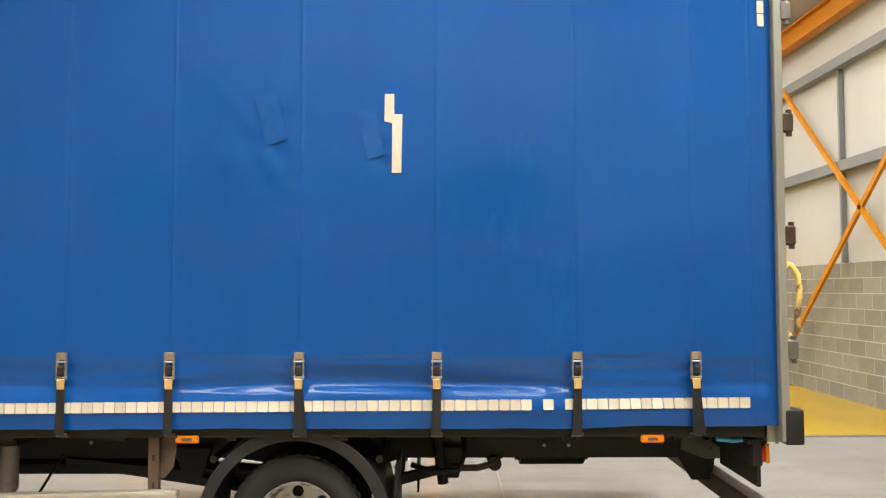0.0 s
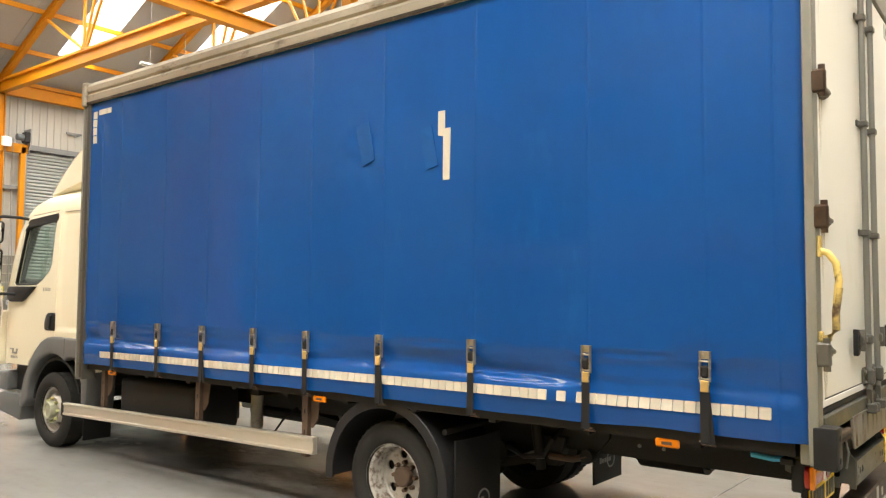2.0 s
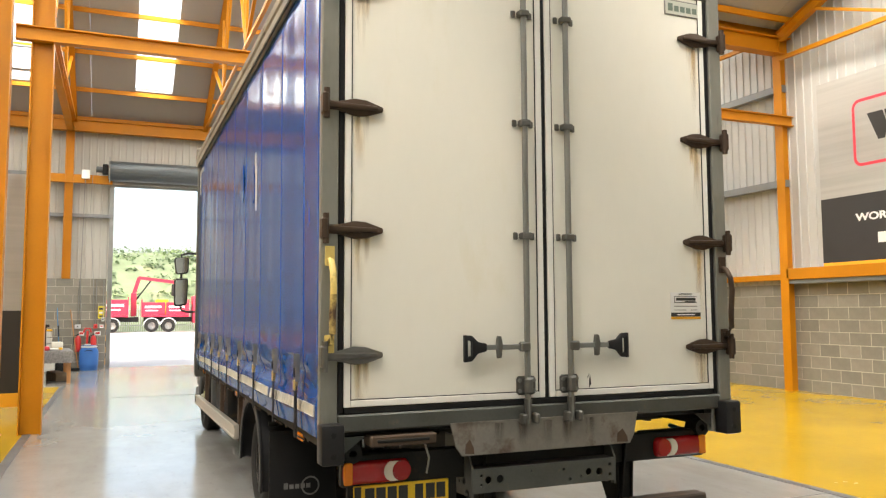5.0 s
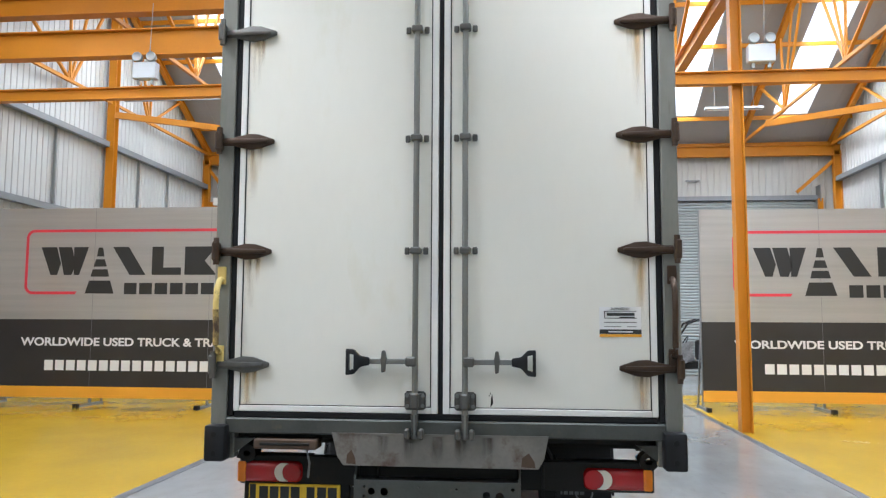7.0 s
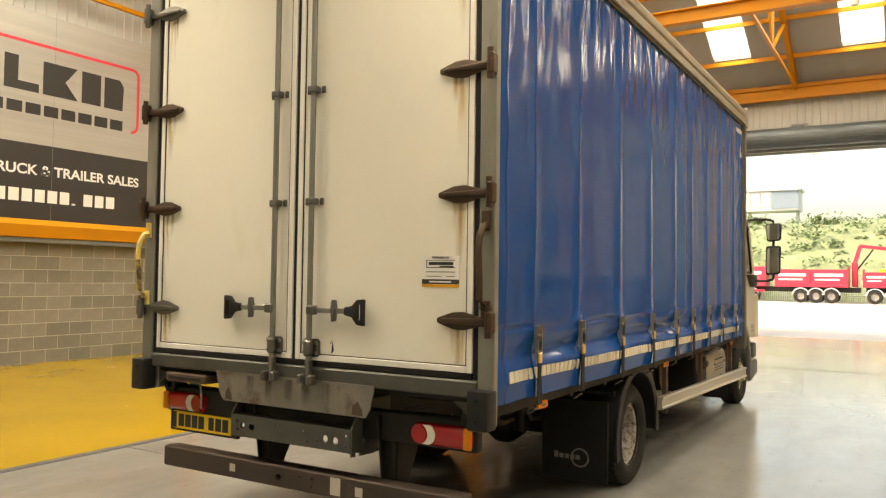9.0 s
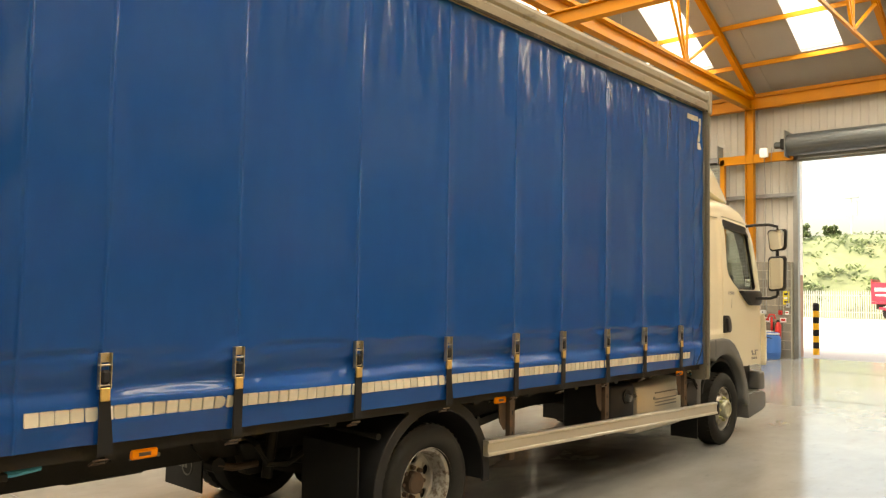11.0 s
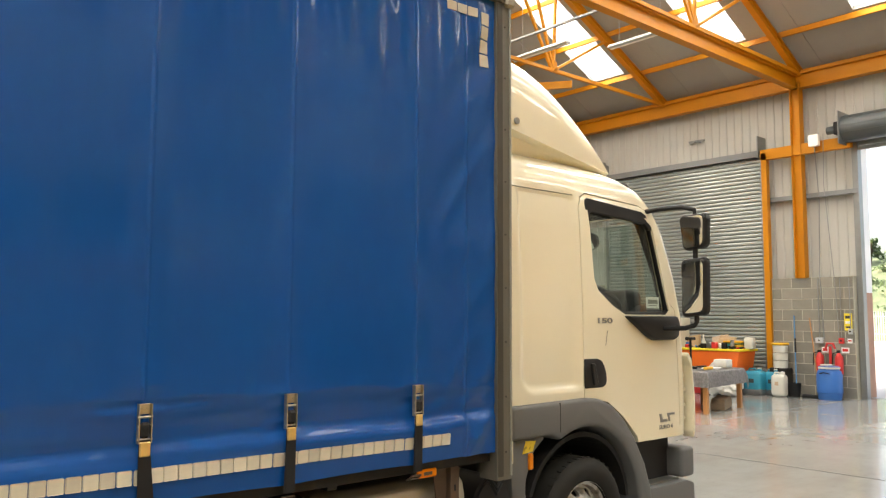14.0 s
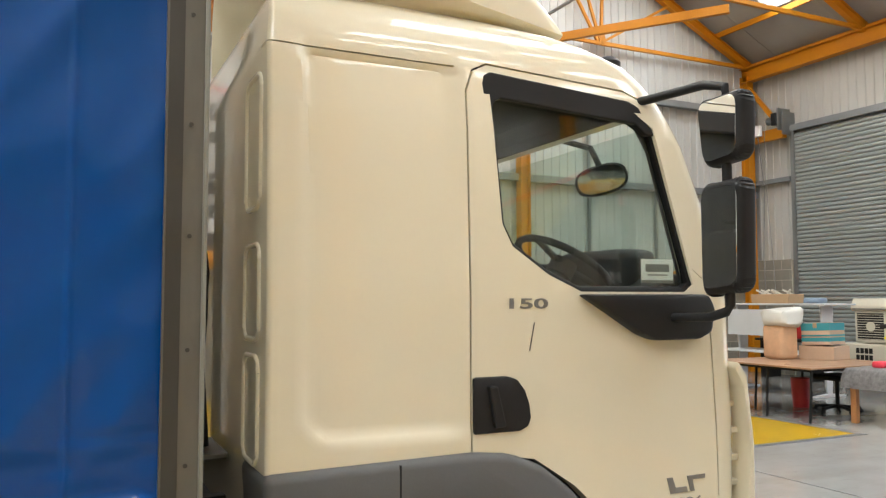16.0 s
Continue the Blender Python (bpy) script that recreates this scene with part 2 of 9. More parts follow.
M["cream"] = material("cream_cab_paint", (0.755, 0.70, 0.55), 0.35, var=0.025, scale=1.5, bump=0.0, rough_var=0.05, coat=1.0)
M["tyre"] = material("tyre_rubber", (0.022, 0.021, 0.02), 0.75, spec=0.22, var=0.3, scale=6, bump=0.1)
M["rim"] = material("dirty_silver_rim", (0.42, 0.40, 0.37), 0.45, 0.6, var=0.2, scale=12, stain=(0.12, 0.1, 0.07), stain_amount=0.4, stain_scale=14)
M["rim_rust"] = material("rust_flaked_rim_barrel", (0.44, 0.42, 0.39), 0.55, 0.4, var=0.2, scale=9, stain=(0.11, 0.065, 0.04), stain_amount=0.72, stain_scale=24, bump=0.1)
M["nut_green"] = material("dull_green_wheel_nut", (0.42, 0.42, 0.2), 0.5, 0.1, var=0.2, scale=14)
M["hub"] = material("dull_hub_paint", (0.36, 0.36, 0.27), 0.5, 0.3, var=0.25, scale=14)
M["alu"] = material("brushed_aluminium", (0.60, 0.57, 0.51), 0.38, 0.7, var=0.08, scale=4, stretch=(0.2, 1, 1))
M["steel_shield"] = material("bright_steel_shield", (0.66, 0.61, 0.52), 0.35, 0.7, var=0.08, scale=4)
M["amber"] = material("amber_lens", (0.75, 0.21, 0.012), 0.2, var=0.08)
M["red_lens"] = material("red_lens", (0.36, 0.008, 0.011), 0.15, var=0.05, coat=0.5)
M["white_lens"] = material("clear_lens", (0.72, 0.66, 0.58), 0.15, var=0.05, coat=0.5)
M["plate_yellow"] = material("yellow_number_plate", (0.85, 0.56, 0.03), 0.35, var=0.03)
M["strap"] = material("black_webbing", (0.018, 0.018, 0.02), 0.75, spec=0.22, var=0.2, fine=200, bump=0.1)
M["buckle"] = material("plated_buckle_steel", (0.48, 0.44, 0.37), 0.35, 0.9, var=0.2, scale=20)
M["brass_tab"] = material("yellow_zinc_tab", (0.68, 0.48, 0.2), 0.4, 0.5, var=0.15, scale=15)
M["blue_hose"] = material("light_blue_plastic", (0.05, 0.38, 0.6), 0.4, var=0.1)
M["interior"] = material("cab_interior_grey", (0.04, 0.04, 0.043), 0.7, var=0.15)
M["mirror"] = material("mirror_glass", (0.85, 0.86, 0.87), 0.03, 1.0, var=0.0, bump=0, rough_var=0.01)
M["window"] = glass("cab_window_glass", (0.93, 0.985, 0.96), 0.0, 0.97)
M["badge_grey"] = material("grey_badge", (0.27, 0.265, 0.26), 0.35, 0.6, var=0.1)

# ---- building helpers ----
def thing(name, label, category, group="", at=None, kind=""):
    ob = new(name)
    ob.empty_display_size = 0.2
    if at:
        ob.location = at
    return tagged(ob, label, category, group, kind)


def mesh_of(bm, mat, smooth=None, name="mesh"):
    me = bpy.data.meshes.new(name)
    bmesh.ops.recalc_face_normals(bm, faces=bm.faces)
    bm.to_mesh(me)
    bm.free()
    for one in (mat if isinstance(mat, (list, tuple)) else [mat]):
        me.materials.append(M[one] if isinstance(one, str) else one)
    if smooth is not None:
        for p in me.polygons:
            p.use_smooth = True
        me.set_sharp_from_angle(angle=radians(smooth))
    return me


def part(name, bm, mat, parent=None, label="", smooth=None, data=None):
    ob = new(name, data or mesh_of(bm, mat, smooth, name))
    while parent and parent.parent and parent.parent.parent:
        parent = parent.parent
    if parent:
        ob.parent = parent
        ob.matrix_parent_inverse = Matrix.Translation(parent.location).inverted() if not parent.parent else Matrix.Identity(4)
    if label:
        ob["label"] = label
    return ob


def structure(name, bm, mat, label, category="", smooth=None):
    return tagged(part(name, bm, mat, smooth=smooth), label, category or name.split("_")[0], kind="structure")


def box(x0, x1, y0, y1, z0, z1, bevel=0.0, bm=None, m=None, segs=1):
    own = bmesh.new()
    bmesh.ops.create_cube(own, size=1, matrix=Matrix.Translation(((x0 + x1) / 2, (y0 + y1) / 2, (z0 + z1) / 2)) @ Matrix.Diagonal((abs(x1 - x0), abs(y1 - y0), abs(z1 - z0), 1)))
    if bevel:
        bmesh.ops.bevel(own, geom=own.edges[:], offset=bevel, segments=segs, affect="EDGES", profile=0.5)
    return joined(own, bm, m)


def joined(own, bm, m=None):
    if m is not None:
        own.transform(m)
    if bm is None:
        return own
    me = bpy.data.meshes.new("scrap")
    own.to_mesh(me)
    own.free()
    bm.from_mesh(me)
    bpy.data.meshes.remove(me)
    return bm


def cyl(p0, p1, r0, r1=None, n=16, bm=None, bevel=0.0, caps=True):
    p0, p1 = Vector(p0), Vector(p1)
    own = bmesh.new()
    d = p1 - p0
    bmesh.ops.create_cone(own, cap_ends=caps, segments=n, radius1=r0, radius2=r0 if r1 is None else r1, depth=d.length)
    if bevel:
        rims = [e for e in own.edges if abs(e.verts[0].co.z - e.verts[1].co.z) < 1e-6]
        bmesh.ops.bevel(own, geom=rims, offset=bevel, segments=2, affect="EDGES")
    own.transform(Matrix.Translation((p0 + p1) / 2) @ d.to_track_quat("Z", "Y").to_matrix().to_4x4())
    return joined(own, bm)


def prism(points, axis, a, b, bevel=0.0, bm=None, m=None, segs=2):
    """A polygon, given in the two other axes in order, pushed along an axis from a to b."""
    own = bmesh.new()
    put = {"x": lambda u, v, w: (w, u, v), "y": lambda u, v, w: (u, w, v), "z": lambda u, v, w: (u, v, w)}[axis]
    low, high = ([own.verts.new(put(u, v, w)) for u, v in points] for w in (a, b))
    own.faces.new(low)
    own.faces.new(high)
    k = len(points)
    for i in range(k):
        own.faces.new((low[i], low[(i + 1) % k], high[(i + 1) % k], high[i]))
    bmesh.ops.recalc_face_normals(own, faces=own.faces)
    if bevel:
        bmesh.ops.bevel(own, geom=own.edges[:], offset=bevel, segments=segs, affect="EDGES", profile=0.5)
    return joined(own, bm, m)


def tube(points, r, n=10, bm=None, flat=1.0):
    """A pipe along a line of points."""
    own = bmesh.new()
    pts = [Vector(p) for p in points]
    rings = []
    up = Vector((0.02, 0.03, 1))
    for i, p in enumerate(pts):
        d = (pts[min(i + 1, len(pts) - 1)] - pts[max(i - 1, 0)]).normalized()
        s = d.cross(up if abs(d.z) < 0.95 else Vector((1, 0.1, 0))).normalized()
        u = s.cross(d).normalized()
        rings.append([own.verts.new(p + s * math.cos(2 * math.pi * k / n) * r + u * math.sin(2 * math.pi * k / n) * r * flat) for k in range(n)])
    for a, b in zip(rings, rings[1:]):
        for k in range(n):
            own.faces.new((a[k], a[(k + 1) % n], b[(k + 1) % n], b[k]))
    own.faces.new(rings[0])
    own.faces.new(rings[-1])
    return joined(own, bm)


def arc(c, r, a0, a1, n, plane="xz", other=0.0):
    out = []
    for i in range(n + 1):
        a = radians(a0 + (a1 - a0) * i / n)
        u, v = c[0] + r * math.cos(a), c[1] + r * math.sin(a)
        out.append({"xz": (u, other, v), "yz": (other, u, v), "xy": (u, v, other)}[plane])
    return out


def spin(profile, centre, axis="y", n=32, bm=None, cap=False):
    """Turns a profile of (radius, offset) pairs about an axis through the centre."""
    own = bmesh.new()
    rings = []
    for r, o in profile:
        ring = []
        for k in range(n):
            a = 2 * math.pi * k / n
            u, v = r * math.cos(a), r * math.sin(a)
            ring.append(own.verts.new(Vector(centre) + Vector({"y": (u, o, v), "x": (o, u, v), "z": (u, v, o)}[axis])))
        rings.append(ring)
    for a, b in zip(rings, rings[1:]):
        for k in range(n):
            own.faces.new((a[k], a[(k + 1) % n], b[(k + 1) % n], b[k]))
    for ring, (r, o) in ((rings[0], profile[0]), (rings[-1], profile[-1])):
        if cap and r > 1e-4:
            own.faces.new(ring)
    bmesh.ops.remove_doubles(own, verts=own.verts, dist=1e-5)
    return joined(own, bm)


def beam(p0, p1, w, h, bm=None, flange=0.0, web=0.012, up=(0, 0, 1)):
    """A steel member from p0 to p1, centred on the line; with flanges where flange is given."""
    p0, p1 = Vector(p0), Vector(p1)
    d = (p1 - p0).normalized()
    s = d.cross(Vector(up))
    if s.length < 1e-3:
        s = d.cross(Vector((1, 0, 0)))
    s.normalize()
    u = s.cross(d).normalized()
    if flange:
        prof = [(-w / 2, -h / 2), (w / 2, -h / 2), (w / 2, -h / 2 + flange), (web, -h / 2 + flange), (web, h / 2 - flange), (w / 2, h / 2 - flange), (w / 2, h / 2),
                (-w / 2, h / 2), (-w / 2, h / 2 - flange), (-web, h / 2 - flange), (-web, -h / 2 + flange), (-w / 2, -h / 2 + flange)]
    else:
        prof = [(-w / 2, -h / 2), (w / 2, -h / 2), (w / 2, h / 2), (-w / 2, h / 2)]
    own = bmesh.new()
    ends = [[own.verts.new(p + s * a + u * b) for a, b in prof] for p in (p0, p1)]
    k = len(prof)
    own.faces.new(ends[0])
    own.faces.new(ends[1])
    for i in range(k):
        own.faces.new((ends[0][i], ends[0][(i + 1) % k], ends[1][(i + 1) % k], ends[1][i]))
    bmesh.ops.recalc_face_normals(own, faces=own.faces)
    return joined(own, bm)


def bake(ob, cutters):
    """Cuts the meshes of the cutters out of ob for good."""
    made = []
    for bm in cutters:
        c = new("cutter", mesh_of(bm, []))
        mod = ob.modifiers.new("cut", "BOOLEAN")
        mod.operation, mod.object, mod.solver = "DIFFERENCE", c, "EXACT"
        made.append(c)
    dg = bpy.context.evaluated_depsgraph_get()
    me = bpy.data.meshes.new_from_object(ob.evaluated_get(dg))
    ob.modifiers.clear()
    ob.data = me
    for c in made:
        data = c.data
        bpy.data.objects.remove(c)
        bpy.data.meshes.remove(data)


def lettering(name, text, size, mat, m, parent, width=None, bold=0.0, label=""):
    """Words in the built-in font, as a flat mesh, standing in the plane of m and centred on it."""
    curve = bpy.data.curves.new(name, "FONT")
    curve.body, curve.size, curve.extrude, curve.offset = text, size, 0.0015, bold
    curve.align_x, curve.align_y = "CENTER", "CENTER"
    tmp = new("scrap_text", curve)
    me = bpy.data.meshes.new_from_object(tmp.evaluated_get(bpy.context.evaluated_depsgraph_get()))
    bpy.data.objects.remove(tmp)
    bpy.data.curves.remove(curve)
    xs = [v.co.x for v in me.vertices]
    k = width / (max(xs) - min(xs)) if width else 1.0
    me.transform(m @ Matrix.Diagonal((k, 1, 1, 1)))
    me.materials.append(M[mat])
    return part(name, None, mat, parent, label, data=me)

# ---- floor ----
structure("floor", box(XF - 0.35, 7.2, YL - 0.3, YR + 0.3, -0.25, 0.0), "floor", "smooth pale grey resin floor, glossy and tyre-marked", "floor")
structure("yellow_floor_zone", box(-13.4, XB, YL, 2.3, -0.02, 0.004), "yellow_floor", "glossy yellow painted floor zone beside the grey lane", "floor marking")
structure("yellow_floor_zone", box(-12.2, XB, 9.3, YR, -0.02, 0.004), "yellow_floor", "glossy yellow painted floor zone beside the grey lane", "floor marking")
for x0, x1, y0, y1 in ((-13.4, XB, 2.3, 2.4), (-12.2, XB, 9.2, 9.3), (-13.5, -13.4, YL, 2.4)):
    structure("floor_line", box(x0, x1, y0, y1, -0.02, 0.005), "floor_line", "dark line edging the yellow floor", "floor marking")
for x in (-15.9, -10.6, 0.5):
    structure("floor_joint", box(x, x + 0.012, 2.42, 9.18, -0.02, 0.003), "floor_line", "dark sawn joint across the floor", "floor joint")
structure("floor_joint", box(XF, -13.5, 3.0, 3.012, -0.02, 0.003), "floor_line", "dark sawn joint along the floor", "floor joint")


# dirt and oil on the floor, with the shade under the truck painted in
def dirt_shade_material(name, color, rough, low, high):
    m = bpy.data.materials.new(name)
    m.use_nodes = True
    n, l = m.node_tree.nodes, m.node_tree.links
    b = n["Principled BSDF"]
    b.inputs["Base Color"].default_value, b.inputs["Roughness"].default_value = (*color, 1), rough
    tc, no, mr, ln, fade, mul = (n.new("ShaderNode" + k) for k in ("TexCoord", "TexNoise", "MapRange", "VectorMath", "MapRange", "Math"))
    mp = n.new("ShaderNodeMapping")
    mp.inputs["Location"].default_value, mp.inputs["Scale"].default_value = (-1, -1, 0), (2, 2, 0)
    no.inputs["Scale"].default_value, no.inputs["Detail"].default_value, no.inputs["Roughness"].default_value = 1.3, 8, 0.62
    mr.inputs["From Min"].default_value, mr.inputs["From Max"].default_value, mr.inputs["To Max"].default_value = low, high, 0.85
    ln.operation, mul.operation = "LENGTH", "MULTIPLY"
    fade.inputs["From Min"].default_value, fade.inputs["From Max"].default_value = 1.0, 0.45
    l.new(tc.outputs["Object"], no.inputs["Vector"])
    l.new(no.outputs[0], mr.inputs[0])
    l.new(tc.outputs["Generated"], mp.inputs[0])
    l.new(mp.outputs[0], ln.inputs[0])
    l.new(ln.outputs["Value"], fade.inputs[0])
    l.new(mr.outputs[0], mul.inputs[0])
    l.new(fade.outputs[0], mul.inputs[1])
    l.new(mul.outputs[0], b.inputs["Alpha"])
    return m


M["oil"] = dirt_shade_material("oily_brown_dirt_and_shade", (0.05, 0.036, 0.024), 0.22, 0.36, 0.6)
M["grey_dirt"] = dirt_shade_material("grey_dirt_and_shade", (0.09, 0.082, 0.072), 0.3, 0.4, 0.66)
# discs under the truck deepen its shade by colour, along with brown dirt
for x, y, rx, ry, mat in ((0.7, 5.6, 1.9, 1.3, "oil"), (-2.9, 5.6, 2.6, 1.3, "grey_dirt"), (-6.0, 5.4, 1.6, 1.2, "grey_dirt")):
    structure("floor_stain", spin([(1.0, 0.0), (1.0, 0.0015), (0.0, 0.0015)], (0, 0, 0), "z", 40), mat, "oily dirt and painted-in truck shade on the resin floor", "stain").matrix_world = Matrix.Translation((x, y, 0.0025)) @ Matrix.Diagonal((rx, ry, 1, 1))


# ---- walls ----
def sheet(p, along, inward, length, low, high, mat, name, label, pitch=0.2, depth=0.02, thick=0.05):
    """Ribbed sheet cladding that starts at p and runs along; low and high give its edges at a run."""
    bm = bmesh.new()
    p, along, inward = Vector((*p, 0)), Vector((*along, 0)), Vector((*inward, 0))
    cuts, s = [], 0.0
    while s < length:
        for f, d in ((0.0, 0), (0.72, 0), (0.78, 1), (0.94, 1)):
            if s + f * pitch < length:
                cuts.append((s + f * pitch, d * depth))
        s += pitch
    cuts.append((length, 0.0))
    front = [[bm.verts.new(p + along * c + inward * d + Vector((0, 0, h(c)))) for h in (low, high)] for c, d in cuts]
    back = [[bm.verts.new(p + along * c - inward * thick + Vector((0, 0, h(c)))) for h in (low, high)] for c, d in (cuts[0], cuts[-1])]
    for a, b in zip(front, front[1:]):
        bm.faces.new((a[0], b[0], b[1], a[1]))
    bm.faces.new((back[0][0], back[1][0], back[1][1], back[0][1]))
    bm.faces.new((front[0][0], front[0][1], back[0][1], back[0][0]))
    bm.faces.new((front[-1][0], front[-1][1], back[1][1], back[1][0]))
    return structure(name, bm, mat, label, "wall")


def flat(z):
    return lambda c: z


BL = 2.12   # top of the block work on the gable and back walls
gable = "white ribbed steel cladding above the block work"
for name, y, inward in (("wall_south", YL, 1), ("wall_north", YR, -1)):
    for x0, x1 in ((XF, RIDGE), (RIDGE, XM), (XM, RIDGE2), (RIDGE2, XB)):
        sheet((x0, y), (1, 0), (0, inward), x1 - x0, flat(BL), lambda c, x0=x0: roof_z(x0 + c + (1e-4 if c < 0.1 else -1e-4)) + 0.1, "cladding", name, gable)
front = "pale grey ribbed cladding of the front wall"
sheet((XF, YL), (0, 1), (1, 0), YR - YL, flat(5.5), flat(7.4), "front_cladding", "wall_front", front)
for y0, y1 in ((YL, -3.3), (1.15, 3.25), (8.12, 10.12), (15.2, YR)):
    sheet((XF, y0), (0, 1), (1, 0), y1 - y0, flat(2.58), flat(5.5), "front_cladding", "wall_front", front)
back = "smooth white back wall panels between grey rails"
for y0, y1, z0 in ((YL, 3.0, BL), (8.3, YR, BL), (3.0, 8.3, 5.0)):
    structure("wall_back", box(XB, XB + 0.08, y0, y1, z0, 6.5), "cladding", back, "wall")
structure("wall_back", box(XB + 0.62, XB + 0.7, 2.6, 8.7, 0, 5.4), "shutter", "closed grey rear doorway panel", "wall")
for y in (2.9, 8.3):
    structure("wall_back", box(XB + 0.08, XB + 0.62, y, y + 0.1, 0, 5.0), "cladding", "side of the rear doorway", "wall")
structure("wall_back", box(XB + 0.08, XB + 0.62, 2.9, 8.4, 5.0, 5.1), "cladding", "head of the rear doorway", "wall")

# grey rails on the walls
for y, s in ((YL, 1), (YR, -1)):
    for z in (4.15, 6.1):
        structure("wall_rail", beam((XF + 0.1, y + s * 0.13, z), (XM, y + s * 0.13, z), 0.16, 0.14), "grey_rail", "grey steel rail along the wall cladding", "rail")
        for x in (-16.2, -14.4, -10.5, -8.3):
            if z == 4.15:
                structure("wall_post", beam((x, y + s * 0.07, BL), (x, y + s * 0.07, 6.1), 0.06, 0.05), "galv", "thin grey upright on the cladding", "post")
for z in (3.6, 5.22):
    structure("wall_rail", beam((XB - 0.1, 8.6, z), (XB - 0.1, YR, z), 0.14, 0.16), "grey_rail", "grey steel rail along the back wall", "rail")
for y in (9.9, 12.1, 14.3):
    structure("wall_post", beam((XB - 0.05, y, BL), (XB - 0.05, y, 5.22), 0.05, 0.08), "grey_rail", "thin grey upright between the back wall rails", "post")
for y0, y1 in ((1.15, 3.25), (8.12, 10.12), (YL + 0.02, -3.42)):
    structure("wall_rail", beam((XF + 0.12, y0, 4.42), (XF + 0.12, y1, 4.42), 0.12, 0.1), "grey_rail", "grey steel rail between the doorways", "rail")
for z0, z1 in ((0.74, 5.03), (5.18, 0.62)):
    structure("wall_brace", beam((XB - 0.22, 13.72, z0), (XB - 0.22, 8.85, z1), 0.05, 0.08), "orange", "orange diagonal brace across the back wall", "brace")

# ---- roof ----
names = ("west", "inner", "middle", "east")
SPANS = ((XF - 0.1, RIDGE), (RIDGE, XM), (XM, RIDGE2), (RIDGE2, XB + 0.1))
for (xa, xb), (sa, sb), name in zip(SPANS, SLOPES, names):
    za, zb = roof_z(xa + 1e-3), roof_z(xb - 1e-3)
    slope = (zb - za) / (xb - xa)

    def slab(bm, x0, x1, y0, y1, lift=0.0, thick=0.08):
        z = [za + slope * (x - xa) + lift for x in (x0, x1)]
        prism([(x0, z[0]), (x1, z[1]), (x1, z[1] + thick), (x0, z[0] + thick)], "y", y0, y1, bm=bm)

    bm = bmesh.new()
    edges = [YL - 0.1]
    for y in SKYLIGHT_Y:
        edges += [y - 0.5, y + 0.5]
    edges.append(YR + 0.1)
    for i, (y0, y1) in enumerate(zip(edges, edges[1:])):
        if i % 2 == 0:
            half = (y0 + y1) / 2
            slab(bm, xa, xb, y0, half - 0.004)
            slab(bm, xa, xb, half + 0.004, y1)
        else:
            slab(bm, xa, sa, y0, y1)
            slab(bm, sb, xb, y0, y1)
    structure("ceiling_" + name, bm, "roof", "pale grey roof liner panels between orange purlins", "ceiling")
    for y in SKYLIGHT_Y:
        bm = bmesh.new()
        slab(bm, sa, sb, y - 0.5, y + 0.5, 0.1, 0.006)
        pane = structure("skylight", bm, "skylight", "bright translucent skylight sheet in the roof", "skylight")
        pane.visible_shadow = False
    runs = {"west": (-19.2, -18.03, -16.66, -15.3, -13.93, -12.85), "inner": (-12.55, -11.47, -10.1, -8.74, -7.37, -6.25)}
    for x in runs.get(name, [xa + 0.35 + (xb - xa - 0.5) * i / 5 for i in range(6)]):
        z = za + slope * (x - xa)
        structure("purlin", beam((x, YL, z - 0.07), (x, YR, z - 0.07), 0.05, 0.12), "orange", "thin orange roof purlin", "purlin")


def truss(y, x0, ridge, x1, chord, nodes):
    """An orange lattice truss: rafters under both slopes, a level lower chord and struts that fan out from its nodes."""
    t = thing("roof_truss", "orange lattice steel roof truss with fanned struts", "truss", "roof trusses", at=(ridge, y, roof_z(ridge)), kind="structure")
    under = lambda x: roof_z(x) - 0.24
    for xe in (x0, x1):
        part("rafter", beam((xe, y, under(xe + (1e-3 if xe < ridge else -1e-3))), (ridge, y, under(ridge)), 0.13, 0.2, flange=0.015), "orange", t)
    part("lower_chord", beam((x0, y, chord), (nodes[0], y, chord), 0.07, 0.08), "orange", t)
    part("lower_chord", beam((nodes[0], y, chord), (nodes[1], y, chord), 0.06, 0.07), "orange", t)
    part("lower_chord", beam((nodes[1], y, chord), (x1, y, min(chord, under(x1 - 1e-3) + 0.05)), 0.07, 0.08), "orange", t)
    for xn, s in zip(nodes, (-1, 1)):
        for dx, w in ((1.95 * s, 0.07), (0.1 * s, 0.055), (-0.85 * s, 0.05)):
            part("strut", beam((xn, y, chord), (xn + dx, y, under(xn + dx)), w, 0.055), "orange", t)
        part("ridge_strut", beam((xn - 0.06 * s, y, chord), (ridge + 0.12 * s, y, under(ridge) - 0.1), 0.055, 0.055), "orange", t)
        part("gusset", prism([(xn - 0.16, chord - 0.05), (xn + 0.16, chord - 0.05), (xn + 0.08, chord + 0.22), (xn - 0.1, chord + 0.22)], "y", y - 0.012, y + 0.012), "orange", t)
    return t


for y in (YL + 0.2, -1.37, 2.15, 5.78, YB, 12.9, YR - 0.3):
    truss(y, XF + 0.3, RIDGE, XM - 0.1, 7.19, (-14.67, -10.73))
for y in (YL + 0.3, YR - 0.3):
    truss(y, XM + 0.1, RIDGE2, XB - 0.2, 6.66, (-3.26, 2.6))

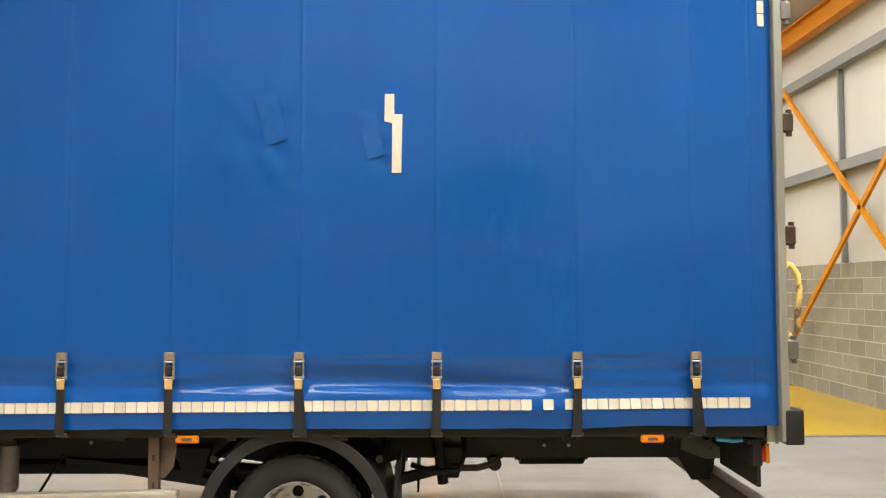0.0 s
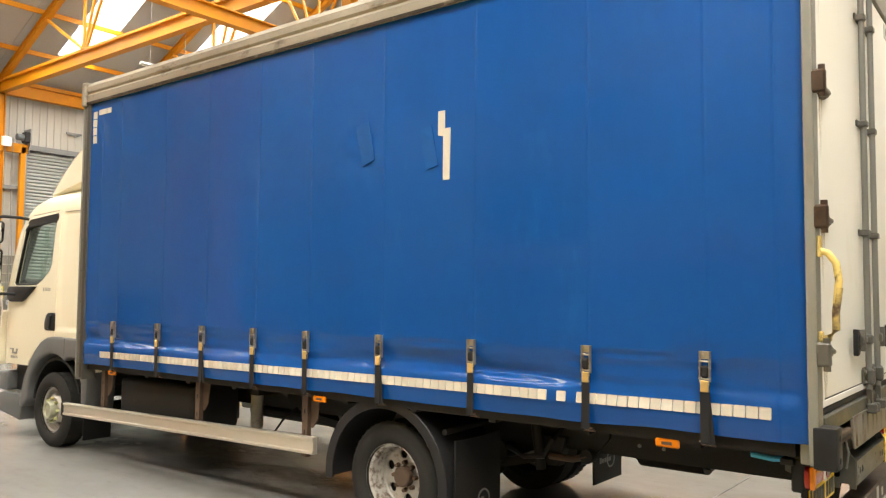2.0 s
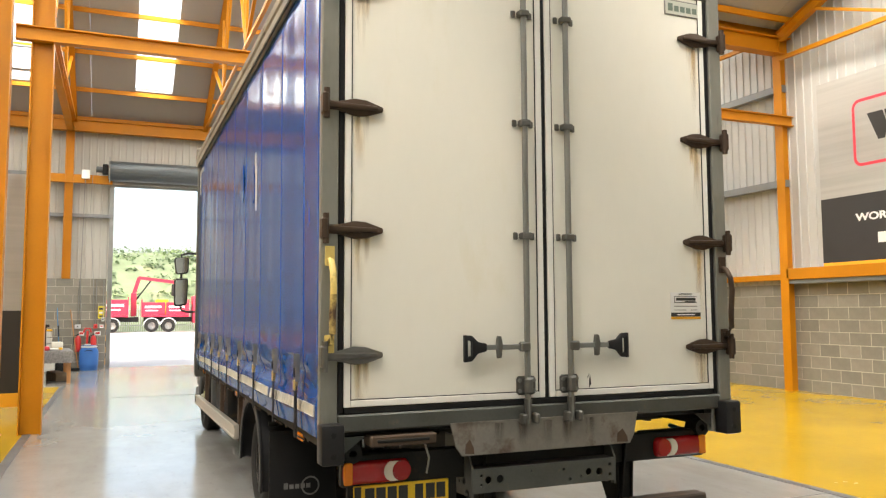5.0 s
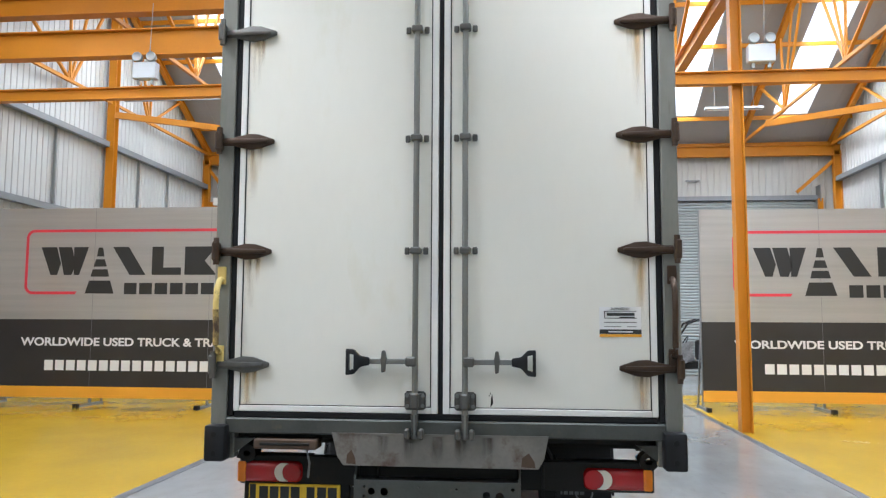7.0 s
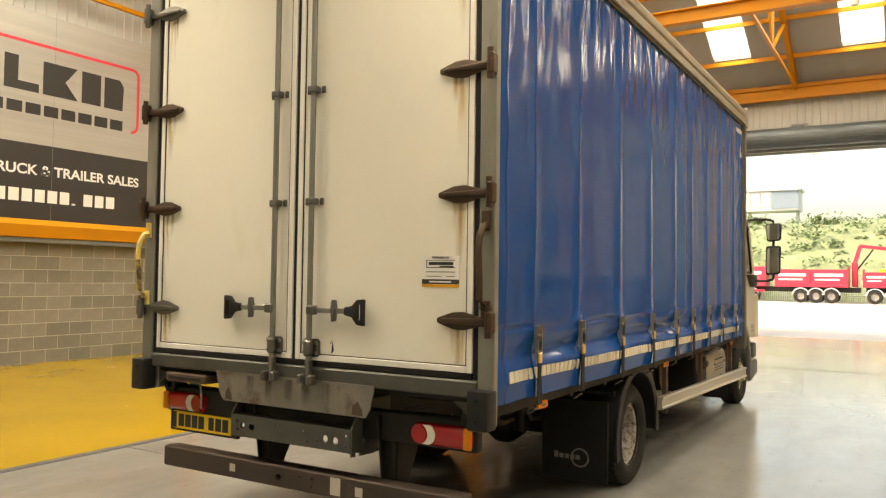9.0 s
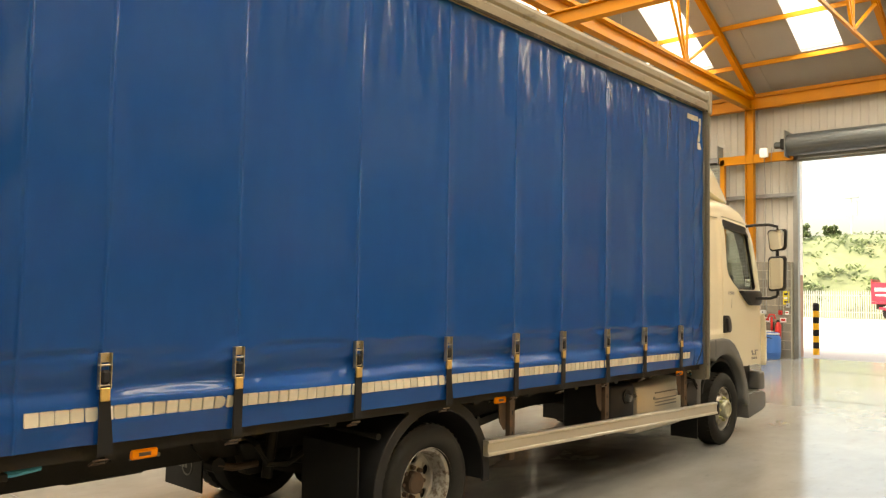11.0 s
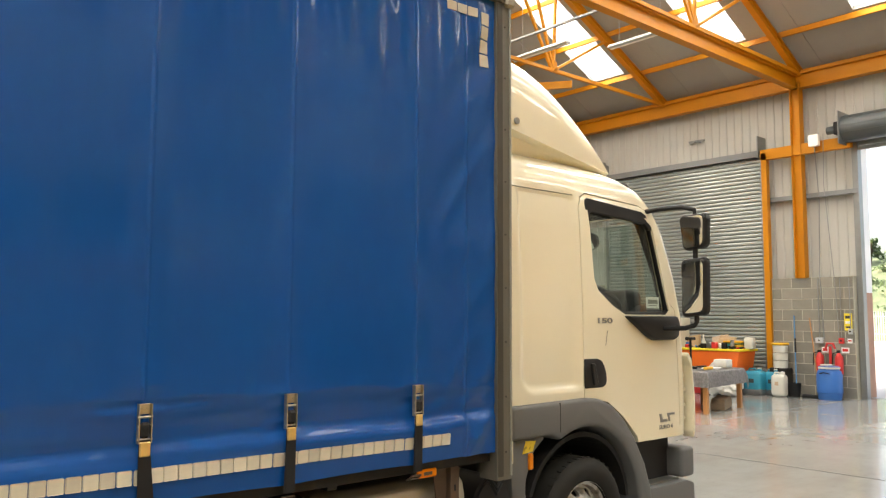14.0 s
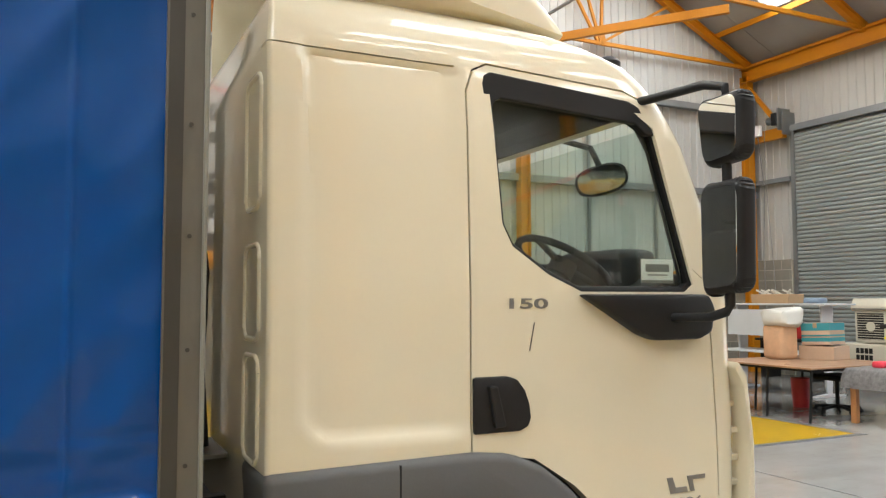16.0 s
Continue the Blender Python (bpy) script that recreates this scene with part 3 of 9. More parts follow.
# ---- steel frame ----
frame_label = "orange painted steel %s"
for y in (YA, YB):
    structure("tie_beam", beam((XF + 0.3, y, 7.0), (XM, y, 7.0), 0.18, 0.3, flange=0.02), "orange", frame_label % "tie beam under the roof", "beam")
structure("eaves_beam", beam((XF + 0.3, YL, 7.02), (XF + 0.3, YR, 7.02), 0.2, 0.34, flange=0.02), "orange", frame_label % "eaves beam along the front wall", "beam")
structure("eaves_beam", beam((XB - 0.2, YL, 6.05), (XB - 0.2, YR, 6.05), 0.2, 0.34, flange=0.02), "orange", frame_label % "eaves beam along the back wall", "beam")
structure("valley_beam", beam((XM, YL, 6.95), (XM, YR, 6.95), 0.24, 0.34, flange=0.02), "orange", frame_label % "valley beam between the roofs", "beam")
for y0, y1 in ((YL + 0.66, 1.54), (YA, YB), (YB, YR)):
    structure("cross_beam", beam((XM + 0.05, y0, 5.4), (XM + 0.05, y1, 5.4), 0.14, 0.2, flange=0.018), "orange", frame_label % "cross beam between the columns", "beam")
structure("portal_beam", beam((XM + 0.05, YL + 0.66, 6.25), (XM + 0.05, 1.54, 6.25), 0.22, 0.46, flange=0.02), "orange", frame_label % "deep portal beam beside the lane", "beam")
for y in (YL + 0.42, 1.78):
    column = structure("column", beam((XM + 0.05, y, 0), (XM + 0.05, y, 6.8), 0.22, 0.46, flange=0.02, up=(0, 1, 0)), "orange", frame_label % "portal column with stiffener plates", "column")
    for z in (6.0, 6.5):
        part("stiffener_plate", box(XM + 0.05 - 0.105, XM + 0.05 + 0.105, y - 0.21, y + 0.21, z - 0.008, z + 0.008), "orange", column)
    part("base_plate", box(XM - 0.12, XM + 0.22, y - 0.27, y + 0.27, 0.004, 0.024, 0.003), "orange", column)
for y in (2.38, YB, YL + 0.1, YR - 0.1):
    structure("column", beam((XM - 0.05, y, 0), (XM - 0.05, y, 7.1), 0.2, 0.17 if y == YB else 0.28, flange=0.018, up=(0, 1, 0)), "orange", frame_label % "column of the middle row", "column")
for y in (YL + 0.12, YA, YB, YR - 0.12):
    structure("column", beam((XF + 0.3, y, 0 if abs(y - 5.7) > 5 else 2.58), (XF + 0.3, y, 7.0), 0.2, 0.22, flange=0.018, up=(0, 1, 0)), "orange", frame_label % "column on the front wall", "column")
for x in (RIDGE,):
    for y, s in ((YL, 1), (YR, -1)):
        structure("column", beam((x, y + s * 0.2, 0), (x, y + s * 0.2, 9.6), 0.2, 0.22, flange=0.018), "orange", frame_label % "gable wall column", "column")
        structure("wind_brace", beam((x, y + s * 0.2, 6.9), (x - 2.4, y + s * 3.4, 6.92), 0.1, 0.16), "orange", frame_label % "slanting wind brace under the roof", "brace")
for x in (XM + 5.9,):
    structure("column", beam((x, YR - 0.2, 0), (x, YR - 0.2, 8.9), 0.2, 0.22, flange=0.018), "orange", frame_label % "gable wall column", "column")
for y0, y1 in ((1.2, YA), (YA, 3.2), (8.15, YB), (YB, 10.1), (YL + 0.22, -3.42)):
    structure("door_head_beam", beam((XF + 0.3, y0, 5.46), (XF + 0.3, y1, 5.46), 0.14, 0.24), "orange", frame_label % "beam beside the doorway head", "beam")
for y in (1.28, 10.0, 15.3):
    structure("door_post", beam((XF + 0.3, y, 0), (XF + 0.3, y, 5.5), 0.12, 0.14), "orange", frame_label % "post beside the roller shutter", "post")
for y, s in ((YL, 1), (YR, -1)):
    structure("sill_beam", box(XM, XB - 0.1, y + s * 0.02, y + s * 0.24, 2.2, 2.42, 0.006), "orange", frame_label % "sill beam on the block wall", "beam")
    structure("sill_beam", box(XF + 0.2, XM - 0.2, y + s * 0.02, y + s * 0.16, 2.2, 2.32, 0.006), "orange", frame_label % "sill beam on the block wall", "beam")
    structure("coping", box(XM, XB - 0.1, y + s * 0.02, y + s * 0.2, BL, 2.196), "grey_rail", "grey steel coping on the block wall", "coping")
for y0, y1 in ((YA, -4.0), (YB, 15.2)):
    structure("corner_brace", beam((XF + 0.3, (-4.4 if y0 == YA else 15.75), 6.7), (XF + 0.3, (-3.6 if y0 == YA else 14.6), 5.7), 0.06, 0.1), "orange", frame_label % "short corner brace", "brace")


# ---- roller shutters ----
def shutter(y0, y1, top, name):
    door = tagged(new(name), "closed grey roller shutter of ribbed steel slats", "roller shutter", "roller shutters", "structure")
    door.location = (XF, (y0 + y1) / 2, 0)
    pitch = 0.092
    bm = prism([(0, 0), (0.002, 0.0), (0.024, 0.008), (0.034, 0.03), (0.034, 0.056), (0.024, 0.082), (0.002, 0.09), (0, 0.09)], "x", -(y1 - y0) / 2, (y1 - y0) / 2)
    bm.transform(Matrix.Rotation(math.pi / 2, 4, "Z"))
    me = mesh_of(bm, "shutter")
    for i in range(int(top / pitch)):
        s = new("slat", me)
        s.parent = door
        s.matrix_basis = Matrix.Translation((0.1, 0, i * pitch)) @ Matrix.Rotation(math.pi, 4, "Z")
        s["label"] = ""
        del s["label"]
    for y in (y0 - 0.05, y1 + 0.05):
        part("guide_rail", box(XF + 0.04, XF + 0.16, y - 0.05, y + 0.05, 0, top + 0.1), "galv", door)
    part("head_plate", box(XF + 0.02, XF + 0.2, y0 - 0.1, y1 + 0.1, top - 0.02, top + 0.12), "grey_rail", door)
    for y in (y0 - 0.08, y1 + 0.08):
        part("end_plate", box(XF + 0.02, XF + 0.42, y - 0.012, y + 0.012, top - 0.1, top + 0.42), "galv", door)
    return door


shutter(-3.3, 1.08, 5.5, "door_1")
shutter(10.2, 15.2, 5.5, "door_2")
door = tagged(new("door_3"), "open roller shutter rolled up over the bright doorway", "roller shutter", "roller shutters", "structure")
bm = bmesh.new()
spin([(0.02, 3.1), (0.29, 3.1), (0.29, 8.25), (0.02, 8.25)], (XF + 0.42, 0, 5.72), "y", 28, bm)
part("roll", bm, "shutter_dark", door, smooth=40)
for i in range(9):
    a = 2 * math.pi * i / 9 + 0.2
    part("roll_rib", box(-0.012, 0.012, 3.1, 8.25, -0.03, 0.03, m=Matrix.Translation((XF + 0.42 + 0.285 * math.cos(a), 0, 5.72 + 0.285 * math.sin(a))) @ Matrix.Rotation(-a, 4, "Y")), "shutter_dark", door)
for i in range(2):
    part("slat", box(XF + 0.1, XF + 0.13, 3.2, 8.15, 5.3 + i * 0.09, 5.385 + i * 0.09, 0.01), "shutter", door)
for y in (3.2, 8.17):
    part("guide_rail", box(XF - 0.02, XF + 0.16, y - 0.06, y + 0.06, 0, 5.5), "galv", door)
    part("end_plate", box(XF + 0.08, XF + 0.76, y - 0.09, y - 0.07, 5.38, 6.08), "galv", door)
for y in (2.98, 10.0, -3.55):
    motor = thing("shutter_motor", "dark blue shutter motor with chain and grey control box", "motor", "shutter motors", at=(XF + 0.4, y, 5.8))
    part("motor_body", cyl((XF + 0.42, y - 0.22, 5.75), (XF + 0.42, y + 0.12, 5.75), 0.09, n=14, bevel=0.01), "shutter_dark", motor, smooth=40)
    part("gearbox", box(XF + 0.3, XF + 0.54, y - 0.05, y + 0.1, 5.62, 5.9, 0.02), "black_plastic", motor)
    part("bracket", box(XF + 0.1, XF + 0.5, y + 0.1, y + 0.13, 5.5, 6.0), "galv", motor)
    part("control_box", box(XF + 0.42, XF + 0.52, y - 0.6, y - 0.38, 5.45, 5.7, 0.01), "white_trim", motor)
    part("chain", tube([(XF + 0.45, y - 0.3, 5.7), (XF + 0.42, y - 0.34, 4.6), (XF + 0.38, y - 0.2, 2.4), (XF + 0.36, y - 0.16, 1.2)], 0.008, 6), "galv", motor)
    part("cable", tube([(XF + 0.44, y - 0.5, 5.45), (XF + 0.25, y - 0.52, 4.3), (XF + 0.3, y - 0.55, 2.6), (XF + 0.3, y - 0.5, 1.25)], 0.012, 6), "galv", motor)


# ---- block work ----
def block_wall(name, p, along, inward, length, rows, near, label, course=0.2355):
    """Block work along a wall: the stretch near is single blocks, the rest one mesh; mortar set back behind them."""
    p, a, n = Vector((*p, 0)), Vector((*along, 0)), Vector((*inward, 0))
    turn = Matrix((a.to_3d(), n.to_3d(), (0, 0, 1))).transposed().to_4x4()
    wall = structure(name, box(0, length, -0.2, -0.004, 0, rows * course, m=Matrix.Translation(p) @ turn), "mortar", label, "wall")
    meshes = {}
    rest = bmesh.new()
    for r in range(rows):
        s = -0.225 if r % 2 else 0.0
        while s < length:
            s0, s1 = max(s, 0) + 0.006, min(s + 0.45, length) - 0.006
            if s1 - s0 > 0.04:
                key = round(s1 - s0, 3)
                at = Matrix.Translation(p) @ turn @ Matrix.Translation(((s0 + s1) / 2, -0.05, (r + 0.5) * course))
                if near[0] <= (s0 + s1) / 2 <= near[1]:
                    if key not in meshes:
                        meshes[key] = mesh_of(box(-key / 2, key / 2, -0.05, 0.05, -course / 2 + 0.006, course / 2 - 0.006, 0.005), "block")
                    b = new("block", meshes[key])
                    b.parent = wall
                    b.matrix_basis = at
                else:
                    box(-key / 2, key / 2, -0.05, 0.05, -course / 2 + 0.006, course / 2 - 0.006, m=at, bm=rest)
            s += 0.45
    if len(rest.verts):
        more = part("blocks", rest, "block_rest", wall)
        tagged(more, kind="stuff")
    else:
        rest.free()
    return wall

# ---- the truck ----
CY, YN, YS = 5.61, 4.36, 6.86            # middle, and the planes of the two curtains
REAR, FRONT = 1.9, -4.75
truck = thing("curtain_sided_truck", "cream-cab curtain-sided truck with blue curtains and white rear doors", "truck", at=(-2.5, CY, 0))


def both(name, make, mat, parent, label="", smooth=None):
    """The same part on either side of the truck; make(s) is given -1 or 1."""
    return [part(name, make(s), mat, parent, label, smooth) for s in (-1, 1)]


def side(s, inset=0.0):
    return CY + s * (1.25 - inset)


# body shell
M["rail_grime"] = material("grimy_rail_edge", (0.03, 0.024, 0.018), 0.8, spec=0.2, var=0.3, scale=6, stain=(0.2, 0.165, 0.12), stain_amount=0.5, stain_scale=9)
M["post_light"] = material("bare_grey_post", (0.14, 0.135, 0.12), 0.5, 0.4, var=0.2, scale=5, stain=(0.13, 0.11, 0.09), stain_amount=0.3, stain_scale=7, stretch=(1, 1, 0.3))
M["post_grey"] = material("dull_alloy_post", (0.235, 0.236, 0.212), 0.42, 0.3, var=0.2, scale=5, stain=(0.15, 0.13, 0.10), stain_amount=0.3, stain_scale=6, stretch=(1, 1, 0.25))
M["post_dark"] = material("dull_grey_post", (0.06, 0.058, 0.053), 0.5, 0.4, var=0.2, scale=5, stain=(0.12, 0.105, 0.085), stain_amount=0.25, stain_scale=7, stretch=(1, 1, 0.3))
part("load_bed", box(FRONT + 0.06, REAR - 0.1, YN + 0.08, YS - 0.08, 0.97, 1.1, 0.01), "chassis", truck, "dark load bed")
part("roof", box(FRONT, REAR - 0.02, YN + 0.02, YS - 0.02, 3.64, 3.7, 0.02), "pelmet", truck, "pale weathered roof")
part("bulkhead", box(FRONT, FRONT + 0.05, YN + 0.09, YS - 0.09, 0.95, 3.64), "white_trim", truck, "pale front bulkhead")
for s in (-1, 1):
    y = side(s)
    prof = [(y - s * 0.06, 3.5), (y + s * 0.012, 3.49), (y + s * 0.03, 3.505), (y + s * 0.03, 3.57), (y + s * 0.018, 3.59), (y + s * 0.03, 3.61), (y + s * 0.03, 3.66), (y + s * 0.005, 3.7), (y - s * 0.06, 3.7)]
    part("roof_rail", prism(prof, "x", FRONT - 0.03, REAR - 0.04), "pelmet", truck, "weathered grey pelmet rail with scuffed lower edge")
    part("rail_edge", box(FRONT, REAR - 0.06, y + s * 0.026, y + s * 0.0325, 3.487, 3.509), "rail_grime", truck, "grimy dark lower edge of the rail")
    part("roof_rail_cap", box(FRONT - 0.05, FRONT + 0.02, y - 0.05, y + 0.05, 3.47, 3.71, 0.012), "pelmet", truck)
    post = part("front_post", prism([(y + s * 0.02, FRONT + 0.08), (y + s * 0.02, FRONT - 0.03), (y - s * 0.1, FRONT - 0.05), (y - s * 0.12, FRONT + 0.08)][::1], "z", 0.8, 3.5,
                m=Matrix(((0, 1, 0, 0), (1, 0, 0, 0), (0, 0, 1, 0), (0, 0, 0, 1)))), "post_light", truck, "dull grey steel front corner post")
    part("post_groove", box(FRONT + 0.035, FRONT + 0.075, y + s * 0.017, y + s * 0.0225, 0.82, 3.48), "post_dark", post)
    part("post_lip", box(FRONT - 0.03, FRONT - 0.018, y + s * 0.015, y + s * 0.03, 0.82, 3.48, 0.003), "post_grey", post)
    for i in range(9):
        part("rivet", cyl((FRONT + 0.015, y + s * 0.018, 0.95 + i * 0.3), (FRONT + 0.015, y + s * 0.024, 0.95 + i * 0.3), 0.006, n=10), "post_dark", post)
    post = part("rear_post", box(REAR - 0.1, REAR - 0.03, y - s * 0.1, y - s * 0.04, 0.87, 3.7, 0.006), "post_grey", truck, "dull grey steel rear corner post")
    part("post_edge", box(REAR - 0.048, REAR, y - s * 0.06, y + s * 0.03, 0.88, 3.7, 0.008, segs=2), "post_grey", post)
    part("seal", box(REAR - 0.06, REAR - 0.012, y - s * 0.094, y - s * 0.061, 1.1, 3.55, 0.006), "rubber", post)

# ---- curtains ----
STRAPS = [1.385, 0.735, -0.035, -0.79, -1.5, -2.09, -2.74, -3.38, -4.1]
SEAMS = [1.72] + STRAPS + [-4.45]


def smoothstep(a, b, v):
    v = min(1, max(0, (v - a) / (b - a)))
    return v * v * (3 - 2 * v)


def curtain_out(x, z, s):
    """How far the curtain stands out from its plane."""
    low = float(np.interp(z, [0.955, 1.05, 1.12, 1.145, 1.185, 1.205, 1.30, 1.35], [0.0, 0.020, 0.018, 0.008, -0.030, -0.034, -0.006, 0.0]))
    top = smoothstep(2.7, 3.45, z)
    seam = max(math.exp(-((x - q) / 0.009) ** 2) for q in SEAMS)
    d = (0.003 if s < 0 else 0.0055) * seam
    calm = 1 - 0.45 * smoothstep(0.2, 0.9, x)
    d += low * calm * (1.0 if s < 0 else 0.65) * (1 + 0.7 * noise.noise((x * 0.9, z * 2, s * 4.0)))
    d += (0.013 + 0.012 * (1 - calm) + (0.006 if s > 0 else 0)) * smoothstep(0.2, 0.03, abs(z - 1.2)) * noise.noise((x * 1.1 + 7, z * 12, s * 9.0))
    d -= 0.010 * math.exp(-((z - 1.338 - 0.012 * noise.noise((x * 1.7, s, 0))) / 0.014) ** 2) * smoothstep(-0.15, 0.45, noise.noise((x * 1.6, 3 * s, 5.0)))
    near = max(math.exp(-((x - q) / 0.14) ** 2) for q in STRAPS)
    d += (0.026 if s > 0 else 0.018) * near * smoothstep(0.24, 0.04, abs(z - 1.25)) * (0.35 - abs(noise.noise((x * 3.2, z * 11 + x * 2, s * 3.0))))
    d += 0.005 * noise.noise((x * 0.7, z * 0.5, 3 * s))
    front = smoothstep(-3.0, -4.6, x)
    rear = smoothstep(1.0, 1.8, x)
    if s < 0:
        fold = max(math.exp(-((x - q) / 0.12) ** 2) for q in STRAPS)
        d += 0.0018 * fold * smoothstep(1.2, 2.2, z) + 0.004 * noise.noise((x * 3.0, z * 0.35, 11.0))
        d += 0.016 * front * top * noise.noise((x * 5 + z * 2.2, z * 1.2 - x, 1.0))
        d += 0.010 * top * noise.noise((x * 4.0, z * 0.9, 2.0)) * (0.4 + front)
        patch = math.exp(-(((x + 0.95) / 0.3) ** 2 + ((z - 2.6) / 0.35) ** 2)) + math.exp(-(((x + 0.33) / 0.12) ** 2 + ((z - 2.55) / 0.25) ** 2))
        d += 0.011 * patch * noise.noise((x * 9, z * 8, 5.0))
    else:
        fold = max(math.exp(-((x - q) / 0.065) ** 2) for q in STRAPS)
        d += 0.010 * fold + 0.006 * noise.noise((x * 2.6, z * 0.3, 21.0)) + 0.0022 * noise.noise((x * 10, z * 0.7, 41.0)) * smoothstep(1.2, 2.4, z)
        d += 0.030 * top * noise.noise((x * 6.5 + 0.8 * z, z * 1.0, 8.0)) + 0.012 * top * noise.noise((x * 15, z * 1.6, 18.0)) + 0.016 * smoothstep(2.85, 3.35, z) * (0.3 - abs(noise.noise((x * 9 + 2.2 * z * math.sin(x * 2.1), z * 1.3, 28.0))))
        d += 0.014 * rear * noise.noise((x * 4 + z * 1.4, z * 2.2, 31.0)) + 0.034 * smoothstep(-4.05, -4.6, x) * (0.3 - abs(noise.noise((x * 4.5 + z * 2.6, z * 1.5, 31.0))))
    # taut along its four edges
    edge = smoothstep(1.86, 1.75, x) * smoothstep(-4.72, -4.62, x) * smoothstep(3.5, 3.42, z)
    return d * edge - 0.014 * smoothstep(1.72, 1.84, x)


CURTAINS = {}
for s in (-1, 1):
    bm = bmesh.new()
    nx, nz = 420, 112
    grid = []
    run = {round(FRONT + 0.07 + (REAR - 0.05 - FRONT - 0.07) * i / nx, 4) for i in range(nx + 1)}
    run |= {round(q + k, 4) for q in SEAMS for k in (-0.015, -0.009, -0.0045, 0.0, 0.0045, 0.009, 0.015)}
    for x in sorted(run):
        col = []
        for k in range(nz + 1):
            hem = 0.953 + 0.009 * noise.noise((x * 2.2, 0, s)) + 0.015 * smoothstep(0, 1.8, x)
            z = hem + (1.42 - hem) * k / 44 if k < 44 else 1.42 + (3.5 - 1.42) * (k - 44) / (nz - 44)
            col.append(bm.verts.new((x, side(s) + s * curtain_out(x, z, s), z)))
        grid.append(col)
    for a, b in zip(grid, grid[1:]):
        for k in range(nz):
            bm.faces.new((a[k], b[k], b[k + 1], a[k + 1]))
    back = bmesh.ops.extrude_face_region(bm, geom=bm.faces[:])
    for v in back["geom"]:
        if isinstance(v, bmesh.types.BMVert):
            v.co.y -= s * 0.004
    CURTAINS[s] = part("side_curtain", bm, "blue_near", truck, "taut blue PVC side curtain" if s < 0 else "creased blue PVC side curtain", smooth=70)

# reflective squares along the hem
square = mesh_of(box(-0.0285, 0.0285, -0.0015, 0.0015, -0.029, 0.029, 0.004), "reflective")
for s in (-1, 1):
    x = 1.66
    while x > -4.36:
        if not (s < 0 and 0.58 < x < 0.665) and not (s < 0 and 0.46 < x < 0.53):
            z = 1.095 - 0.006 * (1.66 - x)
            sq = new("reflective_square", square)
            sq.parent = CURTAINS[s]
            out = curtain_out(x, z, s)
            tilt = math.atan2(curtain_out(x, z + 0.025, s) - curtain_out(x, z - 0.025, s), 0.05)
            sq.matrix_basis = Matrix.Translation((x, side(s) + s * (out + 0.003), z)) @ Matrix.Rotation(-s * tilt, 4, "X")
        x -= 0.0602

# mending tape on the near curtain and corner tape at the front
def tape(s, pts, name="repair_tape", mat="tape", label="beige strip of mending tape"):
    bm = bmesh.new()
    ring = [bm.verts.new((x, side(s) + s * (curtain_out(x, z, s) + 0.006), z)) for x, z in pts]
    bm.faces.new(ring)
    ext = bmesh.ops.extrude_face_region(bm, geom=bm.faces[:])
    for v in ext["geom"]:
        if isinstance(v, bmesh.types.BMVert):
            v.co.y -= s * 0.005
    part(name, bm, mat, CURTAINS[s], label)


M["film"] = material("clear_blue_film", (0.0035, 0.068, 0.275), 0.07, spec=0.45, var=0.15, scale=9, fine=26, bump=0.15)
for pts in ([(-1.06, 2.80), (-0.93, 2.83), (-0.87, 2.56), (-0.99, 2.52)], [(-0.48, 2.71), (-0.38, 2.735), (-0.325, 2.47), (-0.42, 2.445)]):
    tape(-1, pts, "repair_patch", "film", "glossy clear patch over a tear in the curtain")
tape(-1, [(-0.325, 2.815), (-0.272, 2.815), (-0.272, 2.70), (-0.226, 2.70), (-0.232, 2.37), (-0.285, 2.37), (-0.283, 2.65), (-0.327, 2.66)])
for s in (-1, 1):
    for i in range(4):
        tape(s, [(-4.62, 3.40 - i * 0.08), (-4.56, 3.40 - i * 0.08), (-4.56, 3.33 - i * 0.08), (-4.62, 3.33 - i * 0.08)], "corner_tape")
    for i in range(3):
        tape(s, [(-4.53 + i * 0.075, 3.41), (-4.465 + i * 0.075, 3.41), (-4.465 + i * 0.075, 3.36), (-4.53 + i * 0.075, 3.36)], "corner_tape")
for i in range(3):
    tape(-1, [(1.775, 3.42 - i * 0.075), (1.815, 3.42 - i * 0.075), (1.815, 3.352 - i * 0.075), (1.775, 3.352 - i * 0.075)], "corner_tape")

# buckled straps
bm = bmesh.new()
for x in (-0.026, 0.022):
    box(x, x + 0.004, -0.004, 0.022, 1.225, 1.375, bm=bm)
box(-0.026, 0.026, -0.002, 0.003, 1.335, 1.375, 0.001, bm=bm)
for z in (1.24, 1.29, 1.325):
    cyl((-0.03, 0.012, z), (0.03, 0.012, z), 0.005, n=8, bm=bm)
for x in (-0.014, 0.014):
    cyl((x, 0.002, 1.357), (x, 0.008, 1.357), 0.006, n=8, bm=bm)
buckle_mesh = mesh_of(bm, "buckle")
loop_mesh = mesh_of(box(-0.02, 0.02, 0.0, 0.028, 1.245, 1.305, 0.01), "strap")
tab_mesh = mesh_of(box(-0.021, 0.021, 0.006, 0.026, 1.175, 1.232, 0.004), "brass_tab")
hook_mesh = mesh_of(tube([(-0.03, 0.0, 0.93), (0.03, 0.0, 0.93), (0.035, -0.03, 0.91), (-0.035, -0.03, 0.91), (-0.03, 0.0, 0.93)], 0.005, 6), "hinge")
